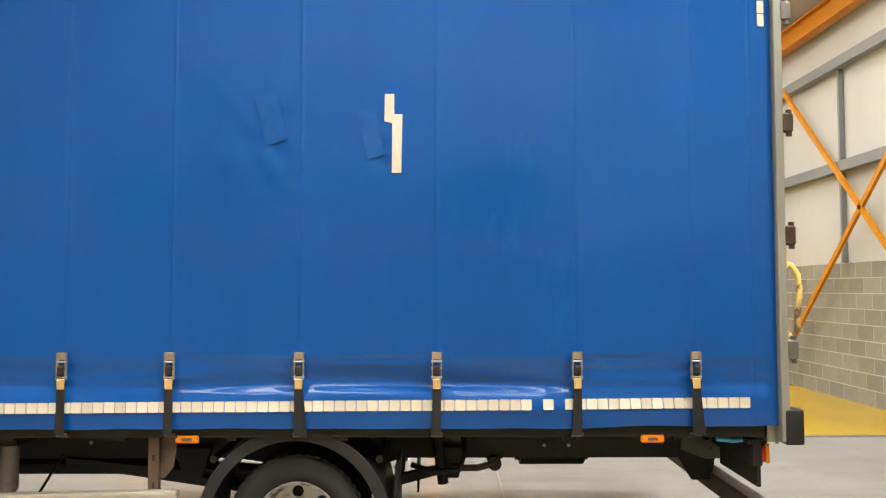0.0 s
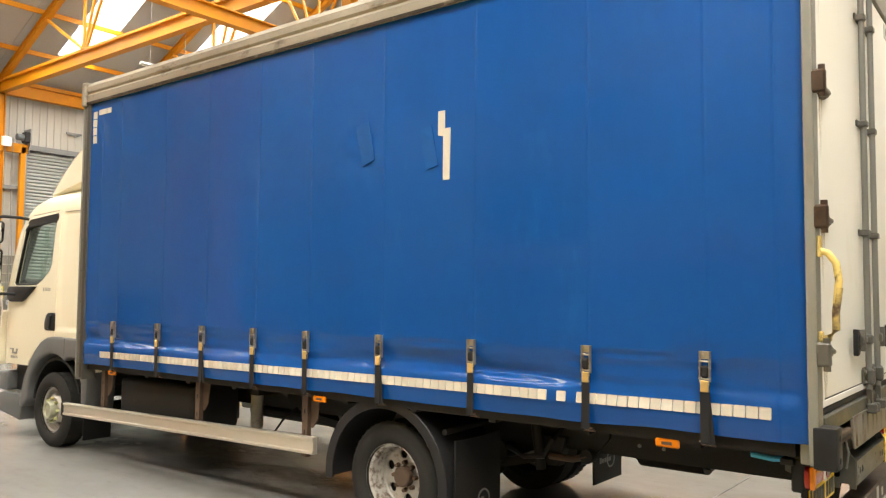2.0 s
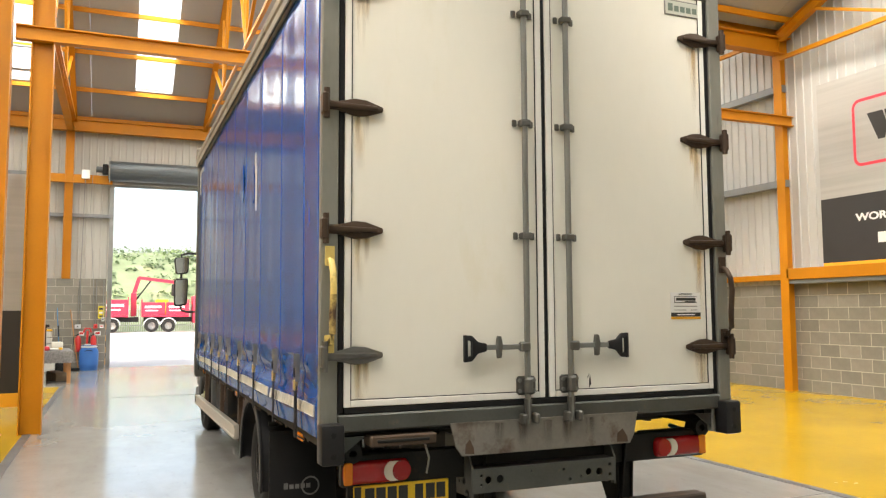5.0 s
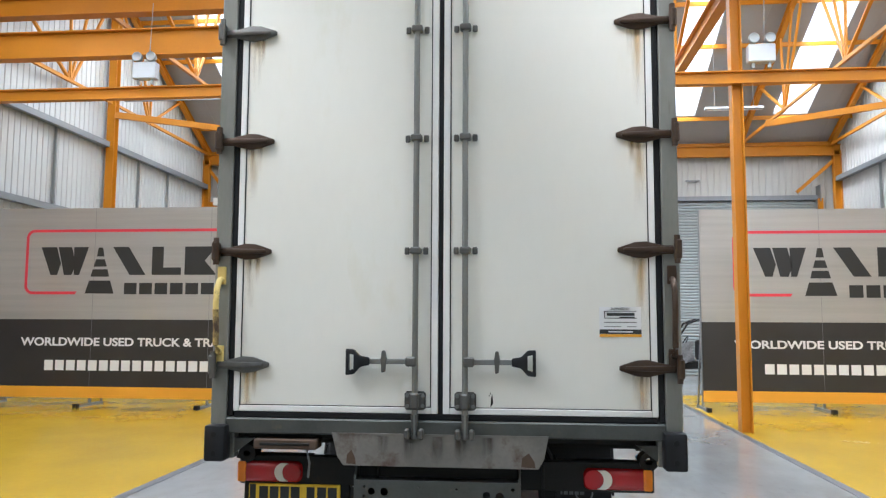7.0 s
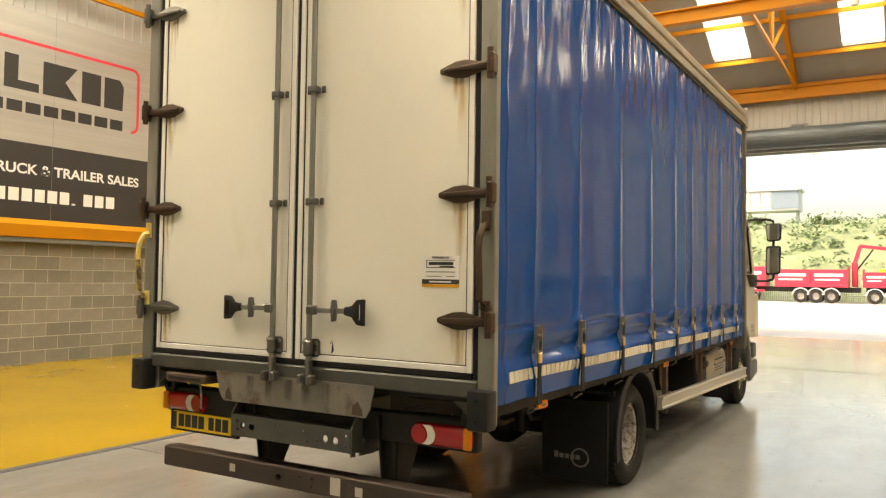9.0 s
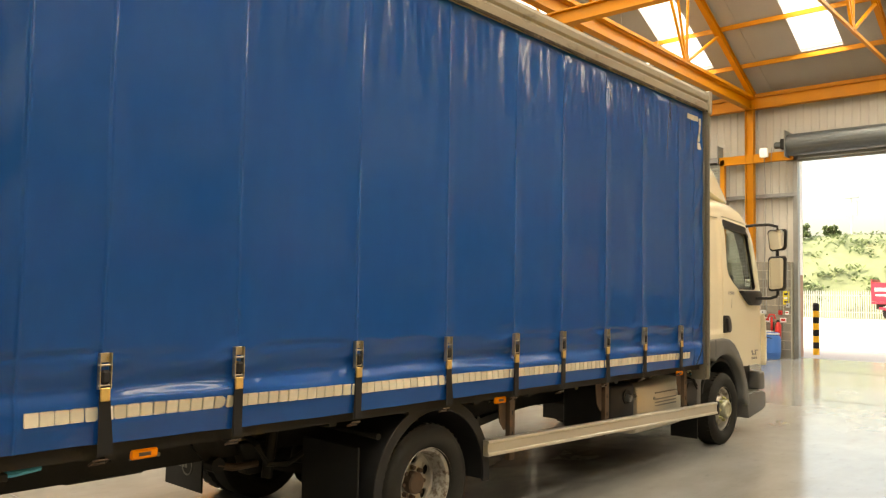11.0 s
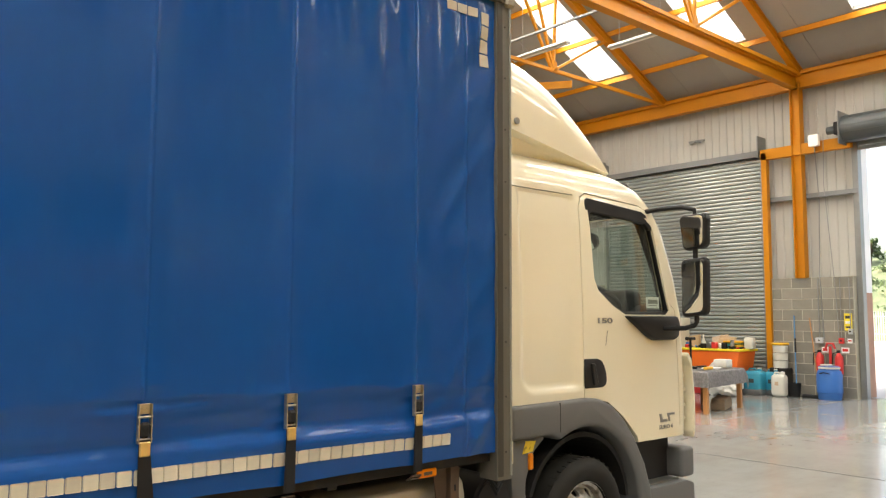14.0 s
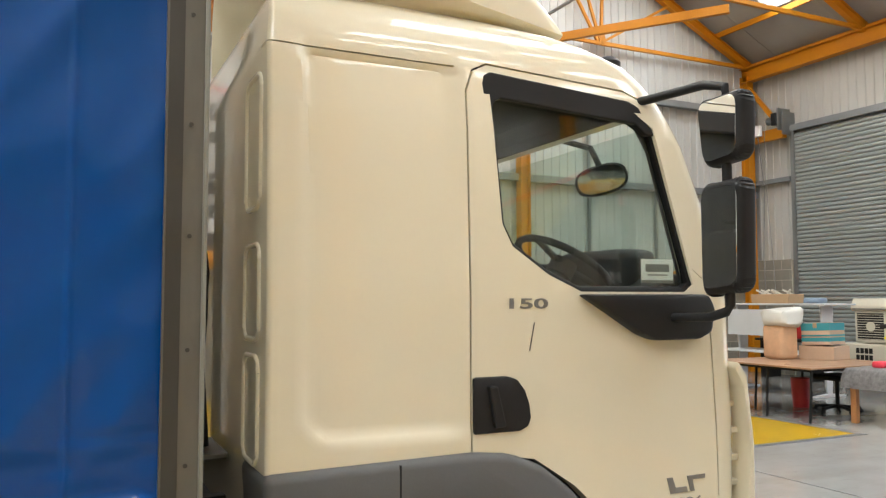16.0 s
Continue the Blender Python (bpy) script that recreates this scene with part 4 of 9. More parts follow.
for s in (-1, 1):
    for i, xs in enumerate(STRAPS):
        lean = (0.03 if i % 3 == 0 else -0.012) * (1 if s < 0 else -1)
        y = side(s) + s * 0.024
        bm = bmesh.new()
        for dx, w0 in ((0.0, 0.024), (lean, 0.02)):
            prism([(xs - w0, 1.21), (xs + w0, 1.21), (xs + w0 - 0.002 + dx, 0.925), (xs - w0 + 0.002 + dx, 0.925)], "y", y + s * (0.012 if dx else 0.016), y + s * (0.015 if dx else 0.019), bm=bm)
        band = part("tension_strap", bm, "strap", truck, "black webbing strap with steel buckle")
        at = Matrix.Translation((xs, y, -0.028 if s > 0 else 0)) @ (Matrix.Identity(4) if s > 0 else Matrix.Diagonal((1, -1, 1, 1)))
        for name, me in (("buckle", buckle_mesh), ("webbing_loop", loop_mesh), ("tab", tab_mesh), ("hook", hook_mesh)):
            ob = new(name, me)
            ob.parent, ob.matrix_basis = band, at

# ---- rear doors and frame ----
part("rear_header", box(REAR - 0.1, REAR - 0.003, YN + 0.06, YS - 0.06, 3.555, 3.72, 0.01), "post_grey", truck)
for s in (-1, 1):
    part("header_lamp", box(REAR - 0.01, REAR + 0.03, CY + s * 1.09 - 0.05, CY + s * 1.09 + 0.05, 3.65, 3.7, 0.012, segs=2), "red_lens", truck, "small red marker lamp on the header", smooth=40)
sill = part("rear_sill", box(REAR - 0.12, REAR + 0.005, YN + 0.06, YS - 0.06, 1.01, 1.095, 0.008), "frame_grey", truck, "grey steel rear sill")
part("seal", box(REAR - 0.06, REAR - 0.01, YN + 0.1, YS - 0.1, 1.096, 1.128, 0.005), "rubber", sill)
part("seal", box(REAR - 0.05, REAR - 0.014, CY - 0.012, CY + 0.012, 1.11, 3.55, 0.004), "rubber", sill)
streak = bpy.data.materials.new("rust_streak")
streak.use_nodes = True
sn, sl = streak.node_tree.nodes, streak.node_tree.links
sb = sn["Principled BSDF"]
sb.inputs["Base Color"].default_value = (0.7, 0.42, 0.10, 1)
sb.inputs["Roughness"].default_value = 0.6
stc, sno, smr = sn.new("ShaderNodeTexCoord"), sn.new("ShaderNodeTexNoise"), sn.new("ShaderNodeMapRange")
smp = sn.new("ShaderNodeMapping")
smp.inputs["Scale"].default_value = (20, 32, 3)
sno.inputs["Scale"].default_value, sno.inputs["Detail"].default_value = 1.0, 5
smr.inputs["From Min"].default_value, smr.inputs["From Max"].default_value = 0.36, 0.62
smr.inputs["To Max"].default_value = 0.95
sl.new(stc.outputs["Object"], smp.inputs[0])
sl.new(smp.outputs[0], sno.inputs["Vector"])
sl.new(sno.outputs[0], smr.inputs[0])
ssp, sfa, sq, sm1, sm2 = sn.new("ShaderNodeSeparateXYZ"), sn.new("ShaderNodeMath"), sn.new("ShaderNodeMath"), sn.new("ShaderNodeMath"), sn.new("ShaderNodeMath")
sl.new(stc.outputs["Generated"], ssp.inputs[0])
sfa.operation, sq.operation, sm1.operation, sm2.operation = "PINGPONG", "POWER", "MULTIPLY", "MULTIPLY"
sfa.inputs[1].default_value, sq.inputs[1].default_value = 0.5, 1.5
sl.new(ssp.outputs["Y"], sfa.inputs[0])
sl.new(ssp.outputs["Z"], sq.inputs[0])
sl.new(sfa.outputs[0], sm1.inputs[0])
sl.new(sq.outputs[0], sm1.inputs[1])
sl.new(sm1.outputs[0], sm2.inputs[0])
sl.new(smr.outputs[0], sm2.inputs[1])
sl.new(sm2.outputs[0], sb.inputs["Alpha"])
M["streak"] = streak

DR = REAR - 0.03                          # the doors lie back between the posts
M["yellow_worn"] = material("worn_through_yellow_paint", (0.62, 0.46, 0.15), 0.5, var=0.1, stain=(0.085, 0.05, 0.032), stain_amount=0.92, stain_scale=11)
HINGE_Z = (3.28, 2.645, 2.015, 1.385)
for s in (-1, 1):
    ya, yb = CY + s * 0.014, CY + s * 1.155
    door = part("rear_door", box(DR - 0.03, DR + 0.014, min(ya, yb), max(ya, yb), 1.13, 3.548, 0.004), "door_white", truck, "white rear door, rust-streaked under its hinges")
    for u0, u1, z0, z1 in ((0.014, 0.05, 1.13, 3.548), (1.122, 1.155, 1.13, 3.548)):
        part("edge_trim", box(DR + 0.012, DR + 0.022, CY + s * u0, CY + s * u1, z0, z1, 0.003), "white_trim", door)
        part("trim_groove", box(DR + 0.012, DR + 0.018, CY + s * (u1 if u0 < 1 else u0 - 0.006), CY + s * (u1 + 0.006 if u0 < 1 else u0), z0 + 0.03, z1, 0.001), "rubber", door)
    part("edge_trim", box(DR + 0.012, DR + 0.022, CY + s * 0.052, CY + s * 1.12, 1.13, 1.163, 0.003), "white_trim", door)
    part("trim_groove", box(DR + 0.012, DR + 0.018, CY + s * 0.056, CY + s * 1.116, 1.163, 1.168, 0.001), "rubber", door)
    for z in HINGE_Z:
        tip, knuckle = CY + s * 0.955, CY + s * 1.25
        pts = [(tip, z - 0.012), (tip + s * 0.09, z - 0.042), (tip + s * 0.15, z - 0.046), (tip + s * 0.24, z - 0.024), (knuckle, z - 0.024), (knuckle, z + 0.024), (tip + s * 0.24, z + 0.024), (tip + s * 0.15, z + 0.046), (tip + s * 0.09, z + 0.042), (tip, z + 0.012)]
        mat = "hinge_grey" if (s < 0 and z in (1.385, 3.28)) else "hinge"
        hinge = part("hinge", prism(pts, "x", DR + 0.016, DR + 0.034, 0.006), mat, door, "dark worn strap hinge", smooth=35)
        part("rib", prism([(tip + s * 0.03, z - 0.012), (knuckle, z - 0.018), (knuckle, z + 0.018), (tip + s * 0.03, z + 0.012)], "x", DR + 0.03, DR + 0.05, 0.009), mat, hinge, smooth=40)
        part("knuckle", box(REAR - 0.01, REAR + 0.055, min(knuckle, knuckle + s * 0.035), max(knuckle, knuckle + s * 0.035), z - 0.055, z + 0.055, 0.01), mat, hinge)
        part("pin", cyl((REAR + 0.035, knuckle + s * 0.012, z - 0.075), (REAR + 0.035, knuckle + s * 0.012, z + 0.075), 0.016, n=12), mat, hinge, smooth=40)
        for yk, length, w in ((1.078, 0.5 if s > 0 else 0.36, 0.034), (1.04, 0.2, 0.02)):
            part("rust_streak", box(DR + 0.0148, DR + 0.0154, CY + s * yk - w, CY + s * yk + w, z - length, z - 0.03), "streak", door, "brown rust streak")
    yr = CY + s * 0.136
    rod = part("lock_rod", cyl((DR + 0.045, yr, 1.0), (DR + 0.045, yr, 3.62), 0.0165, n=14), "rod", door, "zinc-plated lock rod", smooth=40)
    for z in (3.27, 2.645, 2.015):
        part("rod_bracket", box(DR + 0.014, DR + 0.068, yr - 0.03, yr + 0.03, z - 0.018, z + 0.018, 0.006), "hinge_grey", rod)
        for e in (-1, 1):
            part("bracket_ear", box(DR + 0.014, DR + 0.026, yr + e * 0.052 - 0.014, yr + e * 0.052 + 0.014, z - 0.02, z + 0.02, 0.005), "hinge_grey", rod)
    part("rod_guide", box(DR + 0.014, DR + 0.03, yr - 0.058, yr + 0.058, 1.15, 1.25, 0.012), "hinge_grey", rod)
    part("rod_guide", box(DR + 0.03, DR + 0.075, yr - 0.024, yr + 0.024, 1.155, 1.245, 0.012), "hinge_grey", rod)
    for a in (-1, 1):
        for z in (1.172, 1.228):
            part("bolt", cyl((DR + 0.03, yr + a * 0.043, z), (DR + 0.04, yr + a * 0.043, z), 0.011, n=8), "rod", rod)
    part("rod_cam", prism([(yr - 0.02, 1.13), (yr + 0.02, 1.13), (yr + 0.012, 1.02), (yr - 0.012, 1.02)], "x", DR + 0.03, DR + 0.06, 0.004), "hinge_grey", rod)
    for a in (-1, 1):
        part("keeper", box(REAR + 0.004, REAR + 0.06, yr + a * 0.038 - 0.014, yr + a * 0.038 + 0.014, 1.0, 1.055, 0.008), "hinge_grey", rod)
    # handle
    arm = part("handle_arm", box(DR + 0.04, DR + 0.052, min(yr + s * 0.0, yr + s * 0.25), max(yr, yr + s * 0.25), 1.397, 1.425, 0.003), "rod", door, "steel arm with black grip")
    part("arm_hub", box(DR + 0.03, DR + 0.072, yr - 0.03 + s * 0.02, yr + 0.03 + s * 0.02, 1.385, 1.437, 0.008), "hinge_grey", arm)
    ym = yr + s * 0.172
    part("handle_catch", prism([(ym - 0.01, 1.35), (ym + 0.01, 1.355), (ym + 0.013, 1.39), (ym + 0.018, 1.42), (ym + 0.008, 1.47), (ym - 0.008, 1.47), (ym - 0.016, 1.42), (ym - 0.012, 1.39)], "x", DR + 0.03, DR + 0.062, 0.005), "hinge_grey", arm)
    g = yr + s * 0.25
    grip = [(g, 1.39), (g, 1.432), (g + s * 0.05, 1.44), (g + s * 0.085, 1.475), (g + s * 0.13, 1.478), (g + s * 0.13, 1.335), (g + s * 0.085, 1.34), (g + s * 0.05, 1.38)]
    hole = [(g + s * 0.085, 1.37), (g + s * 0.112, 1.362), (g + s * 0.112, 1.452), (g + s * 0.085, 1.445)]
    gp = part("grip", prism(grip, "x", DR + 0.035, DR + 0.062, 0.006), "black_plastic", arm, "black plastic grip", smooth=40)
    bake(gp, [prism(hole, "x", DR, DR + 0.1)])
    # grab rail on the post
    yp = CY + s * 1.235
    rail = part("grab_rail", tube([(REAR - 0.0, yp, 1.86), (REAR + 0.04, yp, 1.85), (REAR + 0.075, yp, 1.8), (REAR + 0.085, yp, 1.72), (REAR + 0.07, yp, 1.58), (REAR + 0.07, yp, 1.5), (REAR + 0.04, yp, 1.46), (REAR, yp, 1.45)], 0.0165, 12), "yellow_paint" if s < 0 else "hinge", truck, "chipped yellow grab rail" if s < 0 else "brown rusted grab rail", smooth=50)
    if s < 0:
        part("bare_patch", tube([(REAR + 0.085, yp, 1.69), (REAR + 0.07, yp, 1.58), (REAR + 0.07, yp, 1.5), (REAR + 0.04, yp, 1.46), (REAR, yp, 1.45)], 0.0172, 12), "yellow_worn", rail, "rail worn to brown rust", smooth=50)
    for z in (1.88, 1.44):
        part("foot_plate", prism([(yp - 0.025, z - 0.05), (yp + 0.025, z - 0.05), (yp + 0.025, z + 0.05), (yp - 0.025, z + 0.05)], "x", REAR, REAR + 0.014, 0.006), "yellow_paint" if s < 0 else "hinge", rail)
    # corner buffer
    yb = CY + s * 1.228
    buf = part("corner_buffer", box(REAR - 0.03, REAR + 0.075, yb - 0.058, yb + 0.058, 0.865, 1.06, 0.014, segs=2), "black_plastic", truck, "black rubber corner buffer", smooth=40)
    for z in (0.91, 1.01):
        part("bolt_hole", cyl((REAR + 0.07, yb, z), (REAR + 0.077, yb, z), 0.014, n=12), "rubber", buf)
    part("corner_gusset", prism([(yb - s * 0.03, 0.86), (yb - s * 0.19, 0.98), (yb - s * 0.03, 0.98)], "x", REAR - 0.05, REAR - 0.035), "frame_grey", truck)

# stickers on the doors
plate = part("maker_plate", box(DR + 0.0142, DR + 0.017, 6.475, 6.75, 3.425, 3.525, 0.002), "badge_grey", truck, "grey-green maker's plate with pale lettering bars")
M["pale_green"] = material("pale_green_plate", (0.55, 0.57, 0.52), 0.5, var=0.05)
M["dark_green"] = material("dark_green_print", (0.15, 0.2, 0.17), 0.5, var=0.05)
part("plate_face", box(DR + 0.017, DR + 0.0185, 6.485, 6.74, 3.433, 3.517), "pale_green", plate)
for i in range(5):
    part("name_bar", box(DR + 0.0185, DR + 0.0195, 6.503 + 0.046 * i, 6.538 + 0.046 * i, 3.452, 3.5 - (0.012 if i else 0)), "dark_green", plate)
sticker = part("dealer_sticker", box(DR + 0.0142, DR + 0.0165, 6.465, 6.685, 1.55, 1.71), "print_white", truck, "white dealer sticker with black and orange foot")
for y0, y1, z0, z1, mat in ((6.465, 6.685, 1.566, 1.59, "print_black"), (6.465, 6.685, 1.55, 1.565, "banner_orange"), (6.49, 6.66, 1.648, 1.652, "print_black"), (6.49, 6.66, 1.685, 1.688, "print_black"), (6.49, 6.494, 1.648, 1.688, "print_black"),
                            (6.505, 6.65, 1.662, 1.678, "print_black"), (6.57, 6.65, 1.652, 1.658, "print_black"), (6.49, 6.66, 1.625, 1.630, "badge_grey"), (6.49, 6.58, 1.603, 1.607, "badge_grey"), (6.61, 6.66, 1.603, 1.607, "badge_grey"), (6.51, 6.64, 1.574, 1.581, "print_white")):
    part("print_bar", box(DR + 0.0165, DR + 0.0172 + (0.0006 if mat == "print_white" else 0), y0, y1, z0, z1), mat, sticker)
lettering("sticker_words", "SUPPLIED BY", 0.016, "print_black", Matrix(((0, 0, 1, DR + 0.0168), (1, 0, 0, 6.575), (0, 1, 0, 1.7), (0, 0, 0, 1))), sticker, width=0.1)
for z0, z1, y in ((1.17, 1.24, 5.885), (1.23, 1.245, 5.875)):
    part("scratch", prism([(y - 0.004, z0), (y + 0.012, z0 + 0.02), (y + 0.006, z1), (y, z1 - 0.02)], "x", DR + 0.014, DR + 0.0152), "rubber", truck, "short dark scratch")

# ---- tail ----
scuff = part("tail_plate", prism([(5.02, 1.02), (6.19, 1.02), (6.165, 0.9), (6.135, 0.85), (5.085, 0.85), (5.05, 0.9)], "x", REAR - 0.004, REAR + 0.008, 0.003), "worn_plate", truck, "scuffed grey steel tail plate with rust patches")
part("tail_plate_lip", prism([(5.02, 1.016), (6.19, 1.016), (6.19, 1.024), (5.02, 1.024)], "x", REAR - 0.05, REAR + 0.011), "worn_plate", truck)
for y, w in ((5.12, 0.035), (6.07, 0.05)):
    part("rust_patch", prism([(y - w / 2, 0.862), (y + w, 0.858), (y + w * 0.9, 0.89), (y + w * 0.3, 0.935), (y - w * 0.4, 0.91)], "x", REAR + 0.008, REAR + 0.0092), "rust", scuff, "flaked brown rust patch")
M["drip"] = streak.copy()
M["drip"].node_tree.nodes["Principled BSDF"].inputs["Base Color"].default_value = (0.09, 0.055, 0.035, 1)
for x in (5.3, 5.44, 5.6, 5.72, 5.87):
    part("drip_stain", box(REAR + 0.0082, REAR + 0.0088, x - 0.035, x + 0.035, 0.855, 1.01), "drip", scuff, "dark rusty drip stain")
lamp_beam = part("lamp_beam", box(REAR - 0.16, REAR - 0.1, 4.47, 6.75, 0.72, 0.88, 0.008), "chassis", truck, "black tail lamp beam")
for s in (-1, 1):
    y = CY + s * 0.95 - 0.006
    lamp = part("tail_lamp", box(REAR - 0.14, REAR - 0.065, y - 0.178, y + 0.178, 0.732, 0.848, 0.034, segs=4), "red_lens", truck, "red tail lamp with amber and clear sections", smooth=40)
    part("amber_lens", box(REAR - 0.08, REAR - 0.057, min(y + s * 0.135, y + s * 0.182), max(y + s * 0.135, y + s * 0.182), 0.737, 0.848, 0.01, segs=3), "amber", lamp, smooth=40)
    part("round_lens", cyl((REAR - 0.085, y - s * 0.125, 0.792), (REAR - 0.059, y - s * 0.125, 0.792), 0.05, n=24, bevel=0.005), "red_lens", lamp, smooth=40)
    cres = [(y - s * (0.125 - 0.052 * math.cos(a) - 0.0), 0.792 + 0.052 * math.sin(a)) for a in np.linspace(-1.2, 1.2, 9)] + [(y - s * (0.08 - 0.052 * math.cos(a)), 0.792 + 0.052 * math.sin(a)) for a in np.linspace(1.25, -1.25, 9)]
    part("clear_lens", prism([(float(u), float(v)) for u, v in cres], "x", REAR - 0.075, REAR - 0.061), "white_lens", lamp)
    part("lamp_bracket", box(REAR - 0.2, REAR - 0.14, y - 0.22, y + 0.22, 0.85, 0.88, 0.004), "chassis", lamp)
part("plate_backing", box(REAR - 0.125, REAR - 0.101, 4.5, 5.1, 0.6, 0.745, 0.004), "chassis", truck)
plate = part("number_plate", box(REAR - 0.1, REAR - 0.09, 4.53, 5.05, 0.615, 0.725, 0.004), "plate_yellow", truck, "yellow rear number plate with black bars")
part("plate_flag", box(REAR - 0.09, REAR - 0.0885, 4.535, 4.57, 0.62, 0.72), "dark_blue" if "dark_blue" in M else "print_black", plate)
y = 4.59
for w in (0.05, 0.05, 0.05, 0.05):
    part("plate_bar", box(REAR - 0.09, REAR - 0.0885, y, y + w, 0.632, 0.71), "print_black", plate)
    y += 0.06
y += 0.03
for w in (0.045, 0.05, 0.05):
    part("plate_bar", box(REAR - 0.09, REAR - 0.0885, y, y + w, 0.632, 0.71), "print_black", plate)
    y += 0.06
prof = [(REAR - 0.12, 0.775), (REAR + 0.0, 0.775), (REAR + 0.0, 0.65), (REAR - 0.12, 0.65), (REAR - 0.12, 0.66), (REAR - 0.01, 0.66), (REAR - 0.01, 0.765), (REAR - 0.12, 0.765)]
coupling = part("rear_crossmember", prism(prof, "y", 5.155, 6.03), "frame_grey", truck, "dark grey drilled rear crossmember")
bake(coupling, [cyl((REAR - 0.05, y, z), (REAR + 0.05, y, z), r, n=12) for y, z, r in ((5.24, 0.715, 0.02), (5.31, 0.715, 0.022), (5.86, 0.71, 0.02), (5.93, 0.705, 0.022), (5.2, 0.74, 0.008), (5.2, 0.69, 0.008), (5.7, 0.735, 0.008), (5.74, 0.68, 0.008), (6.0, 0.74, 0.01), (6.0, 0.685, 0.01), (5.5, 0.74, 0.006), (5.81, 0.69, 0.006))])
for y in (5.143, 6.03):
    bp = part("bracket_plate", prism([(REAR - 0.36, 0.92), (REAR - 0.1, 0.92), (REAR - 0.004, 0.78), (REAR - 0.004, 0.63), (REAR - 0.2, 0.62), (REAR - 0.36, 0.68)], "y", y, y + 0.012), "frame_grey", truck, "dark drilled side plate")
    bake(bp, [cyl((x_, y - 0.03, z_), (x_, y + 0.05, z_), r_, n=14) for x_, z_, r_ in ((REAR - 0.19, 0.77, 0.032), (REAR - 0.1, 0.7, 0.02), (REAR - 0.06, 0.64, 0.024), (REAR - 0.24, 0.84, 0.012), (REAR - 0.16, 0.69, 0.008), (REAR - 0.12, 0.78, 0.008))])
# underrun bar
bar = part("underrun_bar", box(REAR - 0.14, REAR - 0.028, 4.53, 6.705, 0.39, 0.512, 0.008), "bar_brown", truck, "dull brown rear underrun bar")
bake(bar, [cyl((REAR - 0.07, y, z), (REAR + 0.03, y, z), r, n=12) for y, z, r in ((5.5, 0.445, 0.02), (5.66, 0.47, 0.007), (5.66, 0.425, 0.007), (5.75, 0.425, 0.007), (5.75, 0.47, 0.007))])
for y0, y1, z0, z1 in ((5.115, 5.16, 0.43, 0.475), (5.88, 5.95, 0.405, 0.5), (6.05, 6.1, 0.42, 0.47)):
    part("sticker", box(REAR - 0.028, REAR - 0.0265, y0, y1, z0, z1), "tape", bar, "worn pale sticker")
for y in (5.3, 6.2):
    leg = part("underrun_bracket", prism([(1.4, 0.86), (1.84, 0.86), (1.775, 0.46), (1.64, 0.46), (1.54, 0.63)], "y", y - 0.045, y - 0.033, 0.003), "chassis", truck, "black tapered underrun bracket")
    part("bracket_flange", prism([(y - 0.075, 0.86), (y + 0.065, 0.86), (y + 0.045, 0.5), (y - 0.05, 0.5)], "x", REAR - 0.15, REAR - 0.135, 0.003), "chassis", leg)
    part("bracket_web", prism([(1.45, 0.86), (1.8, 0.86), (1.77, 0.46), (1.66, 0.46), (1.56, 0.63)], "y", y + 0.03, y + 0.042, 0.003), "chassis", leg)
part("step_bracket", box(REAR - 0.1, REAR + 0.02, 4.585, 4.94, 0.93, 0.985, 0.008), "rust", truck, "rusty folded step under the sill")
part("step_slot", box(REAR - 0.1, REAR + 0.024, 4.62, 4.9, 0.95, 0.965, 0.003), "chassis", truck)
part("chain", tube([(REAR - 0.0, 4.88, 0.93), (REAR + 0.01, 4.9, 0.86), (REAR, 4.89, 0.78)], 0.006, 6), "rod", truck, "short steel chain")

